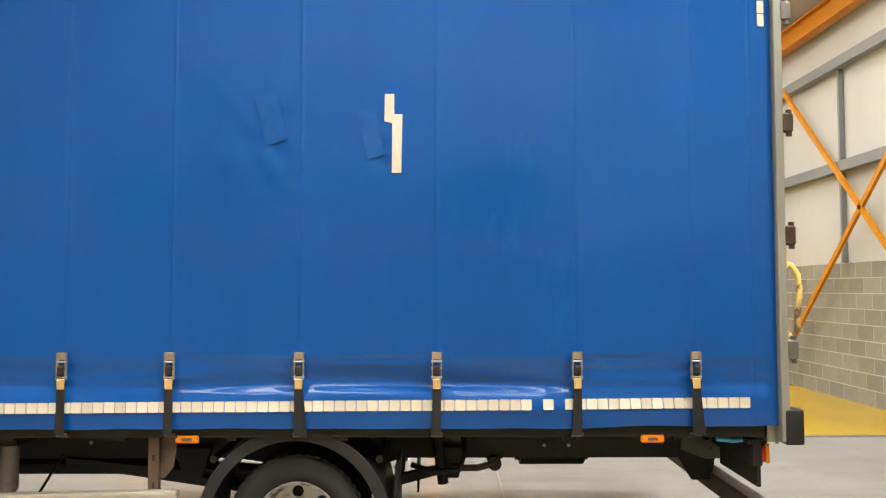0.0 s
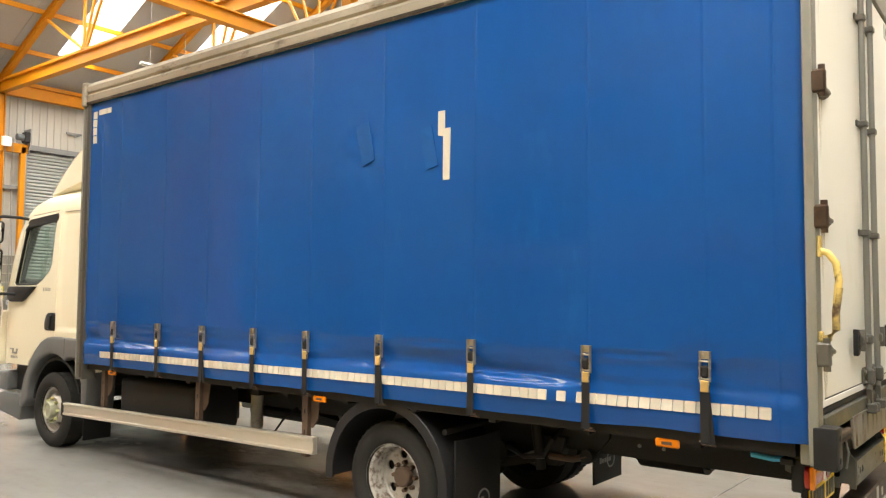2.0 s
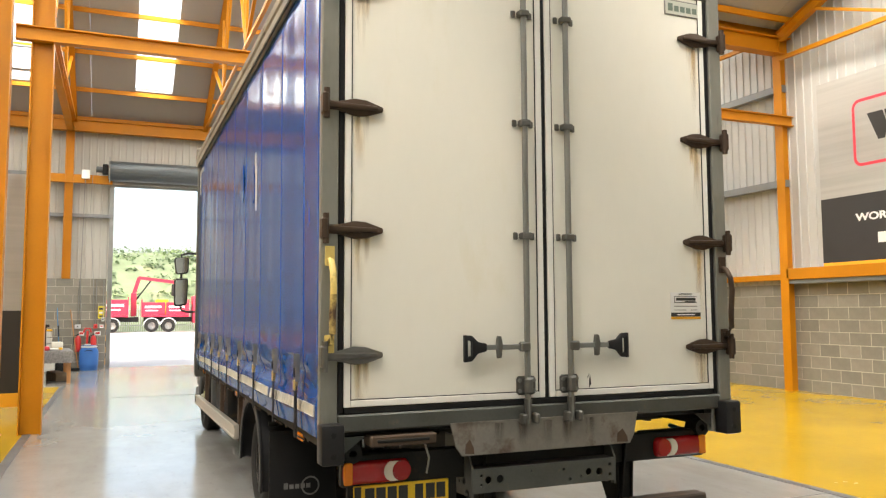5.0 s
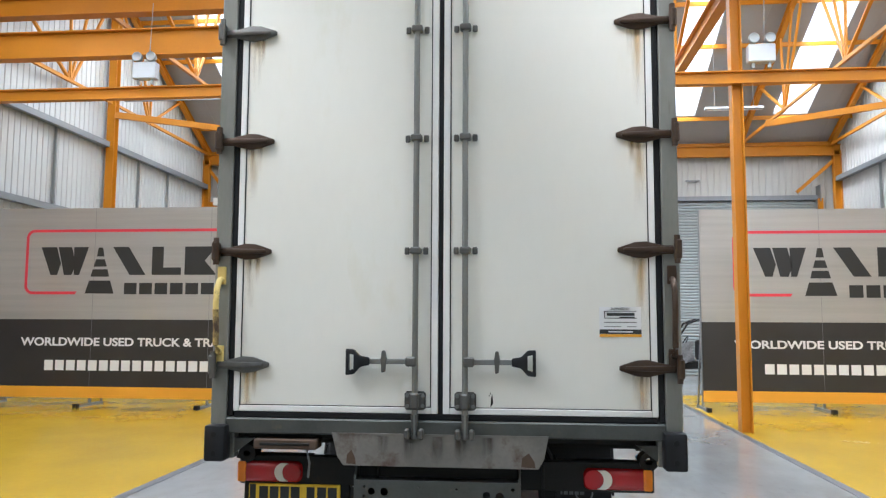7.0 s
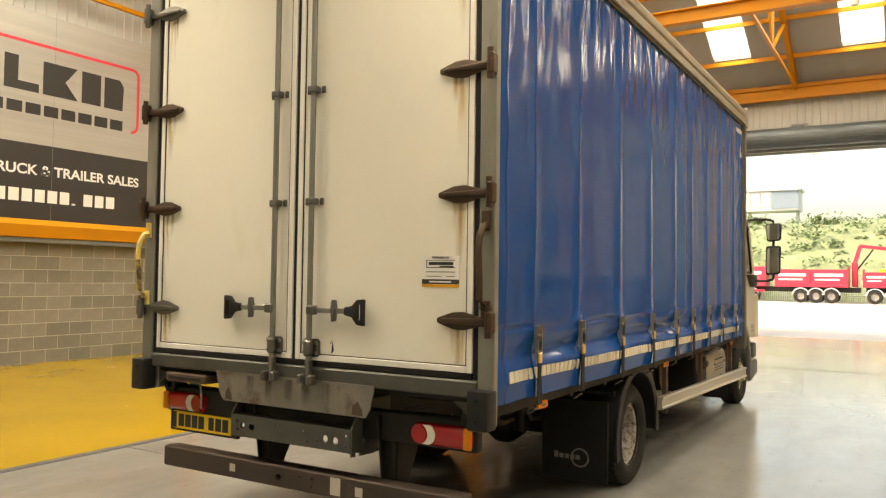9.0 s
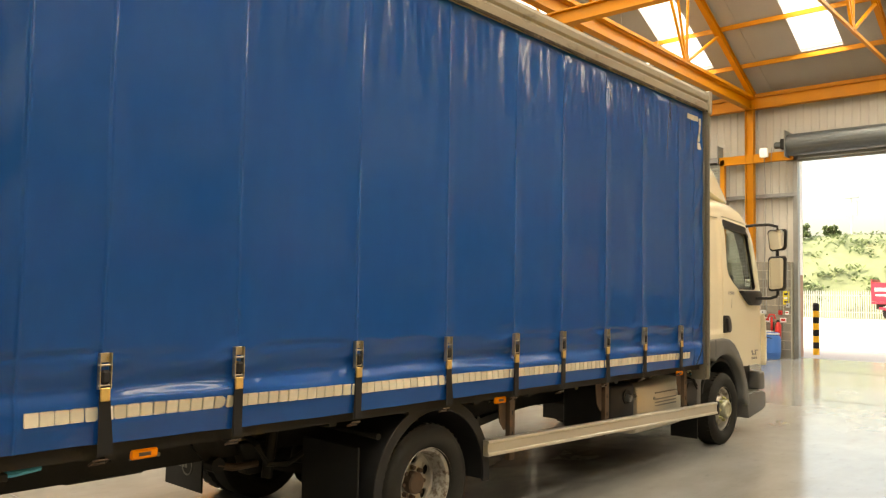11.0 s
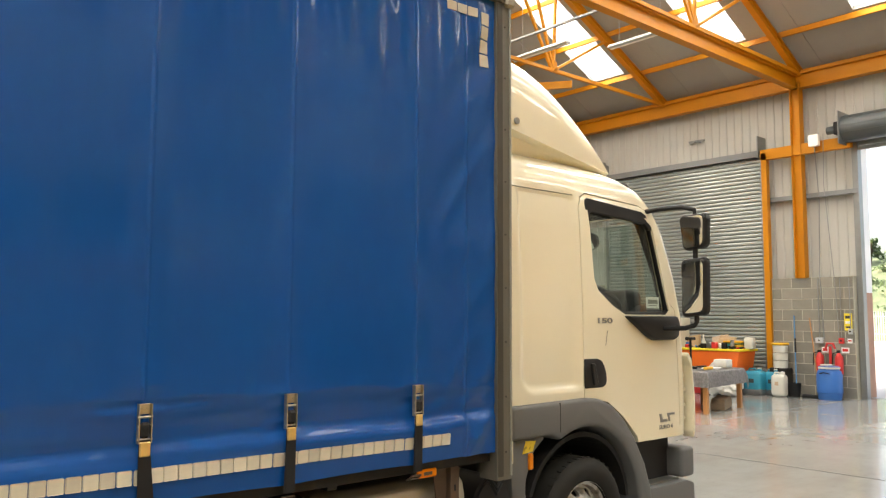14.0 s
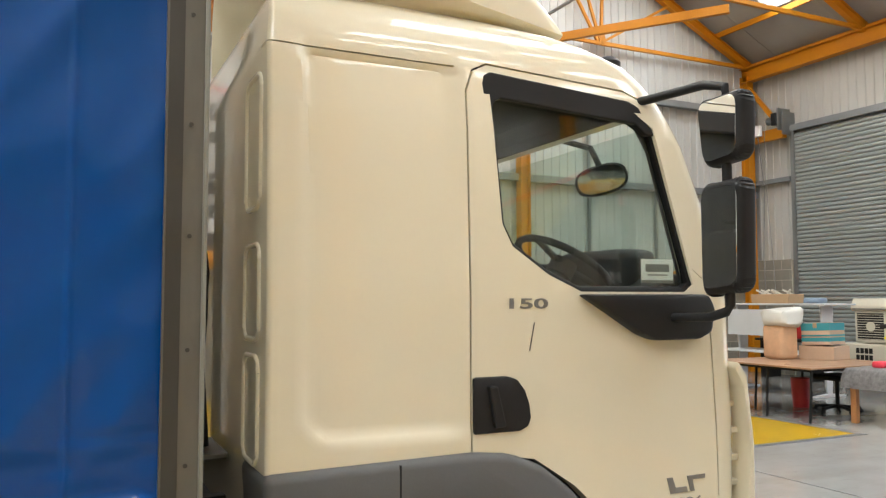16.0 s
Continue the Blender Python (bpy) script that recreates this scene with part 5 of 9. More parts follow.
# ---- chassis ----
for s in (-1, 1):
    y = CY + s * 0.42
    prof = [(y, 0.96), (y, 0.62), (y - s * 0.07, 0.62), (y - s * 0.07, 0.63), (y - s * 0.01, 0.63), (y - s * 0.01, 0.95), (y - s * 0.07, 0.95), (y - s * 0.07, 0.96)]
    rail = part("chassis_rail", prism(prof, "x", -6.3, REAR - 0.15), "chassis", truck, "black drilled chassis rail")
    for x, z in ((0.75, 0.80), (0.66, 0.7), (0.82, 0.7), (1.0, 0.83), (-2.3, 0.72), (0.2, 0.86), (-1.9, 0.84), (-2.6, 0.86)):
        part("rail_bolt", cyl((x, y - s * 0.001, z), (x, y + s * 0.008, z), 0.012, n=10), "rod", rail)
    part("brace_rod", cyl((0.55, y + s * 0.25, 0.88), (1.05, y + s * 0.35, 0.9), 0.011, n=8), "rust", truck)
    part("rear_spring", prism([(-1.62, 0.52), (-1.25, 0.42), (-0.83, 0.36), (-0.4, 0.42), (0.05, 0.54), (0.05, 0.59), (-0.4, 0.49), (-0.83, 0.45), (-1.25, 0.49), (-1.62, 0.58)], "y", y - 0.035, y + 0.035), "chassis", truck)
    part("spring_leaf", prism([(-2.45, 0.63), (-2.45, 0.58), (-1.5, 0.44), (-0.83, 0.34), (-0.83, 0.42), (-1.5, 0.53)], "y", y - 0.035, y + 0.035), "chassis", truck)
    part("spring_hanger", prism([(-1.75, 0.7), (-1.5, 0.7), (-1.56, 0.5), (-1.68, 0.5)], "y", y - 0.05, y + 0.05, 0.01), "chassis", truck)
    part("spring_hanger", prism([(-0.06, 0.7), (0.16, 0.7), (0.1, 0.5), (0.0, 0.5)], "y", y - 0.05, y + 0.05, 0.01), "chassis", truck)
    part("bed_edge", box(FRONT + 0.05, REAR - 0.12, y + s * 0.72, y + s * 0.79, 0.9, 0.98), "chassis", truck)
    for x in np.arange(-4.3, 1.7, 0.62):
        part("bed_bearer", box(float(x), float(x) + 0.05, min(y, y + s * 0.78), max(y, y + s * 0.78), 0.88, 0.97), "chassis", truck)
    part("marker_bracket", box(1.12, 1.28, y + s * 0.7, y + s * 0.73, 0.86, 0.93), "chassis", truck)
    for x in (1.16, -1.42, -4.22):
        marker = part("side_marker", box(x - 0.065, x + 0.065, side(s) - s * 0.05, side(s) - s * 0.03, 0.868, 0.912, 0.008), "amber", truck, "amber side marker lamp")
        part("marker_bar", box(x - 0.028, x + 0.028, side(s) - s * 0.031, side(s) - s * 0.0285, 0.882, 0.898), "rust", marker)
        part("marker_bracket", box(x - 0.02, x + 0.02, min(side(s) - s * 0.28, side(s) - s * 0.07), max(side(s) - s * 0.28, side(s) - s * 0.04), 0.88, 0.91), "chassis", marker)
    part("shock_absorber", cyl((0.0, y + s * 0.1, 0.48), (-0.05, y + s * 0.1, 0.86), 0.035, n=12), "chassis", truck)
    part("stay_bar", tube([(-0.2, y + s * 0.2, 0.62), (-0.05, y + s * 0.24, 0.58), (0.1, y + s * 0.24, 0.6), (0.14, y + s * 0.2, 0.7), (0.13, y, 0.78)], 0.018, 8), "chassis", truck)
    part("brake_chamber", cyl((-0.55, y + s * 0.08, 0.5), (-0.33, y + s * 0.08, 0.55), 0.085, n=18, bevel=0.02), "chassis", truck, smooth=40)
    hanger = part("rear_hanger", prism([(0.2, 0.93), (0.5, 0.93), (0.46, 0.72), (0.38, 0.62), (0.28, 0.62), (0.22, 0.74)], "y", y, y + s * 0.03), "chassis", truck)
    part("pin", cyl((0.33, y, 0.6), (0.33, y + s * 0.09, 0.6), 0.045, n=14), "chassis", hanger)
    part("shackle_arm", tube([(0.33, y + s * 0.07, 0.6), (0.22, y + s * 0.07, 0.57), (0.05, y + s * 0.07, 0.57)], 0.022, 8), "rust", hanger)
for x in (-4.6, -3.4, -2.2, -1.3, -0.2, 0.6, 1.3):
    part("crossmember", box(x - 0.04, x + 0.04, CY - 0.4, CY + 0.4, 0.68, 0.88, 0.006), "chassis", truck)
part("rear_axle", cyl((-0.83, CY - 0.9, 0.385), (-0.83, CY + 0.9, 0.385), 0.07, n=16), "chassis", truck)
part("differential", spin([(0.0, -0.2), (0.12, -0.17), (0.2, -0.05), (0.2, 0.05), (0.12, 0.17), (0.0, 0.2)], (-0.83, CY, 0.4), "y", 18), "chassis", truck, smooth=40)
part("front_axle", cyl((-5.7, CY - 0.9, 0.36), (-5.7, CY + 0.9, 0.36), 0.06, n=16), "chassis", truck)
part("prop_shaft", cyl((-4.2, CY, 0.62), (-1.0, CY, 0.42), 0.055, n=14), "chassis", truck)
part("gearbox", box(-5.3, -4.2, CY - 0.3, CY + 0.3, 0.45, 0.9, 0.06), "chassis", truck)
part("exhaust_pipe", cyl((-3.4, CY - 0.2, 0.52), (-1.5, CY - 0.35, 0.55), 0.05, n=12), "chassis", truck)
part("spare_cylinder", cyl((0.5, CY - 0.05, 0.66), (1.0, CY - 0.05, 0.66), 0.16, n=20, bevel=0.03), "chassis", truck, "black air reservoir", smooth=40)


# ---- wheels ----
def wheel(x, s, outer, dual, rear):
    r, w = 0.388, 0.205
    y = lambda o: outer - s * o        # o metres inboard from the outer face
    prof = [(0.235, 0.012), (0.25, -0.008), (0.28, -0.026), (0.315, -0.031), (0.345, -0.024), (0.372, -0.004), (r, 0.018), (r, w - 0.018), (0.372, w + 0.004), (0.345, w + 0.02), (0.28, w + 0.02), (0.24, w - 0.02), (0.228, w / 2), (0.235, 0.012)]
    tyre = part("wheel", spin([(a, (outer - s * b)) for a, b in prof], (x, 0, r), "y", 48), "tyre", truck, "black tyre on a dirty silver steel rim", smooth=35)
    me = mesh_of(box(-0.012, 0.012, -0.018, 0.018, -0.004, 0.006), "tyre")
    for k in range(44):
        a = 2 * math.pi * k / 44
        for o in (0.032, w - 0.032):
            lug = new("tread_block", me)
            lug.parent = tyre
            lug.matrix_basis = Matrix.Translation((x + r * math.cos(a), y(o), r + r * math.sin(a))) @ Matrix.Rotation(math.pi / 2 - a, 4, "Y")
    if rear:
        barrel = [(0.236, 0.0), (0.243, 0.006), (0.236, 0.02), (0.216, 0.03), (0.209, 0.06), (0.206, 0.13), (0.198, 0.175)]
        disc = [(0.199, 0.135), (0.192, 0.148), (0.175, 0.15), (0.13, 0.145), (0.118, 0.148), (0.0, 0.148), (0.0, 0.165), (0.14, 0.165), (0.19, 0.168), (0.2, 0.16)]
        holes_r, nut_r, nut_o = 0.152, 0.095, 0.148
    else:
        barrel = [(0.236, 0.0), (0.243, 0.006), (0.236, 0.02), (0.216, 0.03), (0.209, 0.06), (0.204, 0.1)]
        disc = [(0.206, 0.07), (0.195, 0.074), (0.178, 0.06), (0.15, 0.026), (0.135, 0.012), (0.0, 0.012), (0.0, 0.03), (0.13, 0.03), (0.17, 0.08), (0.206, 0.088)]
        holes_r, nut_r, nut_o = 0.172, 0.12, 0.012
    part("rim", spin([(a, outer - s * b) for a, b in barrel], (x, 0, r), "y", 48), "rim_rust" if rear else "rim", tyre, "rust-flaked steel rim" if rear else "dirty silver steel rim", smooth=30)
    face = part("wheel_disc", spin([(a, outer - s * b) for a, b in disc], (x, 0, r), "y", 46), "rim", tyre, "pale steel wheel disc with round hand holes", smooth=30)
    bm = bmesh.new()
    count = 6 if rear else 8
    for k in range(count):
        a = 2 * math.pi * (k + 0.5) / count + 0.137
        cx, cz = x + holes_r * math.cos(a), r + holes_r * math.sin(a)
        cyl((cx, y(-0.103), cz), (cx, y(0.297), cz), 0.034 if rear else 0.026, n=15, bm=bm)
    bake(face, [bm])
    for k in range(8):
        b = 2 * math.pi * k / 8
        cx, cz = x + nut_r * math.cos(b), r + nut_r * math.sin(b)
        part("wheel_nut", cyl((cx, y(nut_o), cz), (cx, y(nut_o - 0.032), cz), 0.017, 0.014, n=6), "rust" if rear else "nut_green", tyre)
    if rear:
        part("hub", spin([(0.072, y(0.148)), (0.07, y(0.1)), (0.06, y(0.09)), (0.045, y(0.088)), (0.0, y(0.088))], (x, 0, r), "y", 28), "rust", tyre, "rusty brown axle hub", smooth=35)
    else:
        part("hub", spin([(0.097, y(0.012)), (0.095, y(-0.045)), (0.088, y(-0.055)), (0.07, y(-0.055)), (0.062, y(-0.04)), (0.0, y(-0.036))], (x, 0, r), "y", 28), "hub", tyre, "dull pale hub ring", smooth=35)
    part("hub_back", spin([(0.2, y(0.19)), (0.0, y(0.19))], (x, 0, r), "y", 24), "chassis", tyre)
    if dual:
        prof2 = [(a, outer - s * (b + 0.25)) for a, b in prof]
        part("inner_tyre", spin(prof2, (x, 0, r), "y", 40), "tyre", tyre, smooth=35)
        part("inner_rim", spin([(0.232, outer - s * 0.26), (0.2, outer - s * 0.3), (0.0, outer - s * 0.3)], (x, 0, r), "y", 24), "rim", tyre)
    return tyre


for s in (-1, 1):
    wheel(-0.83, s, CY + s * 1.09, True, True)
    wheel(-5.7, s, CY + s * 1.04, False, False)
    # rear mudguard
    c = (-0.83, 0.40)
    out, inn = arc(c, 0.535, 185, -14, 26), arc(c, 0.505, -14, 185, 26)
    pts = [(p[0], p[2]) for p in out + inn]
    ya, yb = CY + s * (1.17 if s < 0 else 1.145), CY + s * 0.62
    guard = part("mudguard", prism(pts, "y", min(ya, yb), max(ya, yb)), "black_plastic", truck, "black plastic rear mudguard", smooth=40)
    lip = [(p[0], p[2]) for p in arc(c, 0.545, 186, -15, 26) + arc(c, 0.475, -15, 186, 26)]
    part("mudguard_lip", prism(lip, "y", min(ya, ya + s * 0.02), max(ya, ya + s * 0.02), 0.004, segs=1), "black_plastic", guard, smooth=40)
    part("mudguard_stay", cyl((-0.36, CY + s * 0.4, 0.78), (-0.36, CY + s * 1.12, 0.76), 0.02, n=10), "chassis", guard)
    part("mudguard_stay", cyl((-1.3, CY + s * 0.4, 0.78), (-1.3, CY + s * 1.12, 0.76), 0.02, n=10), "chassis", guard)
    fx = -0.26 if s < 0 else -0.19
    flap = part("mud_flap", box(fx - 0.015, fx, min(CY + s * 0.62, CY + s * 1.13), max(CY + s * 0.62, CY + s * 1.13), 0.13, 0.72, 0.004), "rubber", truck, "black mud flap with a worn grey emblem")
    M.setdefault("flap_print", material("worn_grey_print", (0.16, 0.16, 0.16), 0.6, var=0.35, scale=30))
    yc = CY + s * 0.87
    part("emblem_ring", spin([(0.07, fx), (0.07, fx + 0.003), (0.058, fx + 0.003), (0.058, fx)], (0, yc + 0.05, 0.3), "x", 24), "flap_print", flap)
    for i in range(5):
        part("emblem_bar", box(fx, fx + 0.0025, yc - 0.15 + 0.042 * i, yc - 0.118 + 0.042 * i, 0.285, 0.33 - (0.012 if i else 0)), "flap_print", flap)
    # side guard
    yg = side(s) - s * 0.03
    prof = lambda x, z0, z1: [(x, yg, z0), (x, yg, z1)]
    g0, g1 = ((-1.47, 0.49, 0.612) if s < 0 else (-1.28, 0.525, 0.632)), (-5.1, 0.415, 0.535)
    bm = bmesh.new()
    rows_ = []
    for x, z0, z1 in (g0, g1):
        rows_.append([bm.verts.new(v) for v in ((x, yg, z0), (x, yg + s * 0.008, z0 + 0.006), (x, yg + s * 0.008, z0 + 0.02), (x, yg, z0 + 0.026), (x, yg, z1 - 0.026), (x, yg + s * 0.008, z1 - 0.02), (x, yg + s * 0.008, z1 - 0.006), (x, yg, z1), (x, yg - s * 0.04, z1), (x, yg - s * 0.04, z0))])
    k = len(rows_[0])
    for i in range(k):
        bm.faces.new((rows_[0][i], rows_[0][(i + 1) % k], rows_[1][(i + 1) % k], rows_[1][i]))
    bm.faces.new(rows_[0])
    bm.faces.new(rows_[1])
    rail = part("side_guard_rail", bm, "alu", truck, "pale aluminium side guard rail")
    part("end_cap", box(-5.13, -5.09, min(yg - s * 0.045, yg + s * 0.01), max(yg - s * 0.045, yg + s * 0.01), 0.405, 0.54, 0.006), "black_plastic", rail)
    for x in (-1.62, -2.94, -4.45):
        yq = yg - s * 0.05
        post = part("guard_post", prism([(x - 0.03, 0.45), (x + 0.03, 0.45), (x + 0.03, 0.93), (x - 0.03, 0.93)], "y", min(yq, yq - s * 0.04), max(yq, yq - s * 0.04), 0.003), "rust", truck, "rusty brown side guard post")
        part("post_gusset", prism([(x + 0.03, 0.93), (x + 0.13, 0.93), (x + 0.1, 0.72), (x + 0.05, 0.66), (x + 0.03, 0.66)], "y", yq - s * 0.04 - 0.004, yq - s * 0.04 + 0.004), "rust", post)
        for z in (0.55, 0.63, 0.78):
            part("slot", box(x - 0.006, x + 0.006, yq + s * 0.0005 - 0.001, yq + s * 0.0005 + 0.001, z - 0.016, z + 0.016), "rubber", post)

# gear hung on the chassis
s = 1
tank = part("adblue_tank", box(-3.62, -3.14, 6.2, 6.68, 0.42, 0.84, 0.05, segs=3), "black_plastic", truck, "black plastic tank with blue cap", smooth=40)
part("filler_recess", cyl((-3.45, 6.655, 0.72), (-3.45, 6.69, 0.72), 0.065, n=20), "rubber", tank)
part("filler_cap", cyl((-3.45, 6.68, 0.715), (-3.45, 6.73, 0.705), 0.032, n=10, bevel=0.005), "blue_grey" if "blue_grey" in M else "rod", tank)
shield = part("silencer_shield", prism([(6.2, 0.82), (6.6, 0.82), (6.66, 0.78), (6.68, 0.7), (6.68, 0.42), (6.64, 0.36), (6.2, 0.34)], "x", -4.62, -3.66, 0.02), "steel_shield", truck, "bright steel silencer heat shield", smooth=40)
for z in (0.58, 0.61, 0.64):
    part("shield_slot", box(-4.45, -4.0, 6.678, 6.682, z, z + 0.012), "rod", shield)
for z in (0.7, 0.5):
    for k in range(11):
        part("vent_slot", box(-4.46 + 0.043 * k, -4.44 + 0.043 * k, 6.678, 6.682, z, z + 0.012), "rubber", shield)
for x, z in ((-3.98, 0.66), (-4.5, 0.66), (-3.98, 0.46)):
    part("shield_bolt", cyl((x, 6.678, z), (x, 6.69, z), 0.015, n=10), "rod", shield)
part("air_filter", cyl((-4.86, 6.2, 0.62), (-4.86, 6.66, 0.62), 0.15, n=24, bevel=0.02), "black_plastic", truck, "round black air canister", smooth=40)
part("fuel_tank", box(-4.35, -3.15, 4.55, 5.05, 0.42, 0.84, 0.06, segs=3), "chassis", truck, "dark fuel tank", smooth=40)
part("air_bottle", cyl((-2.63, 4.82, 0.79), (-2.63, 4.82, 0.5), 0.052, n=18, bevel=0.012), "pelmet", truck, "pale grey air dryer bottle", smooth=40)
part("bottle_bracket", box(-2.69, -2.57, 4.78, 5.19, 0.78, 0.84), "chassis", truck)
part("bottle_hose", tube([(-2.63, 4.82, 0.5), (-2.62, 4.82, 0.45), (-2.56, 4.84, 0.43), (-2.48, 4.88, 0.47), (-2.44, 4.95, 0.58), (-2.44, 5.1, 0.66)], 0.009, 6), "rubber", truck)
for yy in (4.5, 6.7):
    part("air_hose", tube([(1.55, yy, 0.87), (1.65, yy, 0.86), (1.74, yy + 0.02, 0.868)], 0.014, 8), "blue_hose", truck, "light blue hose end")
    part("hose_coil", spin([(0.02, -0.05), (0.05, -0.05), (0.05, 0.05), (0.02, 0.05)], (1.78, yy + 0.02, 0.89), "x", 12), "chassis", truck)
part("hose_front", tube([(-4.72, 6.72, 0.84), (-4.82, 6.74, 0.83), (-4.9, 6.7, 0.83)], 0.012, 8), "blue_hose", truck, "light blue air hose")
for z in (0.72, 0.69):
    part("cable", tube([(-4.72, 6.7, 0.86), (-4.8, 6.74, z), (-4.92, 6.66, z + 0.03), (-4.99, 6.5, 0.8)], 0.01, 6), "rubber", truck)


def rounded(poly, r, n=5):
    """A polygon with its corners rounded off."""
    out = []
    for a, b, c in zip(poly[-1:] + poly[:-1], poly, poly[1:] + poly[:1]):
        a, b, c = Vector(a), Vector(b), Vector(c)
        p, q = b + (a - b).normalized() * r, b + (c - b).normalized() * r
        for i in range(n + 1):
            f = i / n
            out.append(tuple(p * (1 - f) ** 2 + b * 2 * f * (1 - f) + q * f * f))
    return out


# ---- the cab ----
cab_rear, half_w = -4.998, 1.04


def cab_section(z):
    """Front, rear, half width and corner radius of the cab at a height."""
    front = np.interp(z, [0.8, 1.2, 1.68, 2.0, 2.3, 2.5, 2.61, 2.69, 2.76, 2.80], [-6.96, -6.97, -6.95, -6.87, -6.75, -6.64, -6.54, -6.36, -5.95, -5.6])
    rear = np.interp(z, [0.8, 2.5, 2.68, 2.76, 2.80], [cab_rear, cab_rear, cab_rear - 0.02, cab_rear - 0.07, cab_rear - 0.16])
    half = np.interp(z, [0.8, 1.7, 2.3, 2.5, 2.62, 2.7, 2.76, 2.80], [half_w, half_w, 1.02, 1.0, 0.965, 0.915, 0.82, 0.63])
    radius = np.interp(z, [0.8, 1.6, 2.4, 2.65, 2.80], [0.14, 0.14, 0.14, 0.19, 0.25])
    return float(front), float(rear), float(half), float(radius)


def cab_ring(z, inset=0.0):
    f, r, h, c = cab_section(z)
    f, r, h = f + inset, r - inset, h - inset
    rr = 0.018
    pts = []
    for i in range(85):
        pts.append((r - rr - (r - rr - f - c) * i / 84, -h))
    for i in range(1, 10):
        a = math.pi * 0.5 * i / 10
        pts.append((f + c - c * math.sin(a), -h + c - c * math.cos(a)))
    for i in range(13):
        pts.append((f, -h + c + 2 * (h - c) * i / 12))
    for i in range(1, 10):
        a = math.pi * 0.5 * i / 10
        pts.append((f + c - c * math.cos(a), h - c + c * math.sin(a)))
    for i in range(85):
        pts.append((f + c + (r - rr - f - c) * i / 84, h))
    for i in range(1, 6):
        a = math.pi * 0.5 * i / 6
        pts.append((r - rr + rr * math.sin(a), h - rr + rr * math.cos(a)))
    for i in range(9):
        pts.append((r, h - rr - 2 * (h - rr) * i / 8))
    for i in range(1, 6):
        a = math.pi * 0.5 * i / 6
        pts.append((r - rr + rr * math.cos(a), -h + rr - rr * math.sin(a)))
    return pts


def dent(x, z):
    """The pressed panel behind the door."""
    u, v, corner = -5.105 - x, z - 1.225, 0.12
    d = corner - math.hypot(corner - u, corner - v) if u < corner and v < corner else min(u, v)
    e = smoothstep(0.0, 0.03, min(d, 2.51 - z)) * smoothstep(-5.74, -5.6, x)
    crease = math.exp(-((z - 2.5) / 0.02) ** 2) * smoothstep(-5.05, -5.12, x)
    return 0.02 * e + 0.006 * crease


levels = [0.82 + (2.5 - 0.82) * i / 84 for i in range(85)] + [2.5 + 0.30 * q for q in (0.12, 0.25, 0.37, 0.48, 0.58, 0.67, 0.75, 0.82, 0.88, 0.93, 0.97, 1.0)]


def shell(inset):
    bm = bmesh.new()
    rings = []
    for z in levels:
        zz = z - (inset * 0.9 if z > 2.6 else 0)
        ring = []
        for x, y in cab_ring(z, inset):
            d = dent(x, z) if abs(y) > 0.9 and not inset else 0
            ring.append(bm.verts.new((x, CY + y - math.copysign(d, y), zz)))
        rings.append(ring)
    k = len(rings[0])
    for a, b in zip(rings, rings[1:]):
        for i in range(k):
            bm.faces.new((a[i], a[(i + 1) % k], b[(i + 1) % k], b[i]))
    bm.faces.new(rings[-1])
    bm.faces.new(rings[0])
    bmesh.ops.recalc_face_normals(bm, faces=bm.faces)
    return bm


cab = part("cab", shell(0.0), "cream", truck, "cream painted cab shell", smooth=35)
WINDOW = [(-5.79, 2.47), (-6.42, 2.43), (-6.53, 2.36), (-6.70, 1.74), (-6.66, 1.71), (-6.16, 1.71), (-6.02, 1.77), (-5.87, 1.87), (-5.83, 1.95)]
SCREEN = [(-0.86, 1.72), (0.86, 1.72), (0.8, 2.4), (0.74, 2.46), (-0.74, 2.46), (-0.8, 2.4)]
ARCH = [(-5.03, 0.6), (-5.03, 1.15), (-5.72, 1.16), (-5.95, 1.12), (-6.12, 1.01), (-6.28, 0.86), (-6.34, 0.6)]
bake(cab, [shell(0.06)])
slit = 0.007
seam_line = [(-5.7, 1.1), (-5.7, 2.42), (-5.73, 2.5), (-5.79, 2.53), (-6.4, 2.5), (-6.5, 2.46)]
cutters = [prism(WINDOW, "y", CY - 1.4, CY + 1.4), prism([(CY + u, v) for u, v in SCREEN], "x", -7.2, -6.3), prism(ARCH, "y", CY - 1.4, CY + 1.4)]
bake(cab, cutters)
seams = []
for (xa, za), (xb, zb) in zip(seam_line, seam_line[1:]):
    d = math.hypot(xb - xa, zb - za)
    nx_, nz_ = -(zb - za) / d * slit / 2, (xb - xa) / d * slit / 2
    ex, ez = (xb - xa) / d * 0.001, (zb - za) / d * 0.001
    seams.append([(xa + nx_ - ex, za + nz_ - ez), (xb + nx_ + ex, zb + nz_ + ez), (xb - nx_ + ex, zb - nz_ + ez), (xa - nx_ - ex, za - nz_ - ez)])
door_edge = [(-6.70, 1.80), (-6.77, 1.749), (-6.787, 1.522), (-6.805, 1.162), (-6.81, 0.9)]
seams += [[(xa - 0.003, za), (xb - 0.003, zb), (xb + 0.003, zb), (xa + 0.003, za)] for (xa, za), (xb, zb) in zip(door_edge, door_edge[1:])]
seams.append([(-5.66, 2.502), (cab_rear + 0.05, 2.502), (cab_rear + 0.05, 2.508), (-5.66, 2.508)])
bake(cab, [prism(q, "y", CY + k - 0.25, CY + k + 0.25) for q in seams for k in (-1.15, 1.15)])

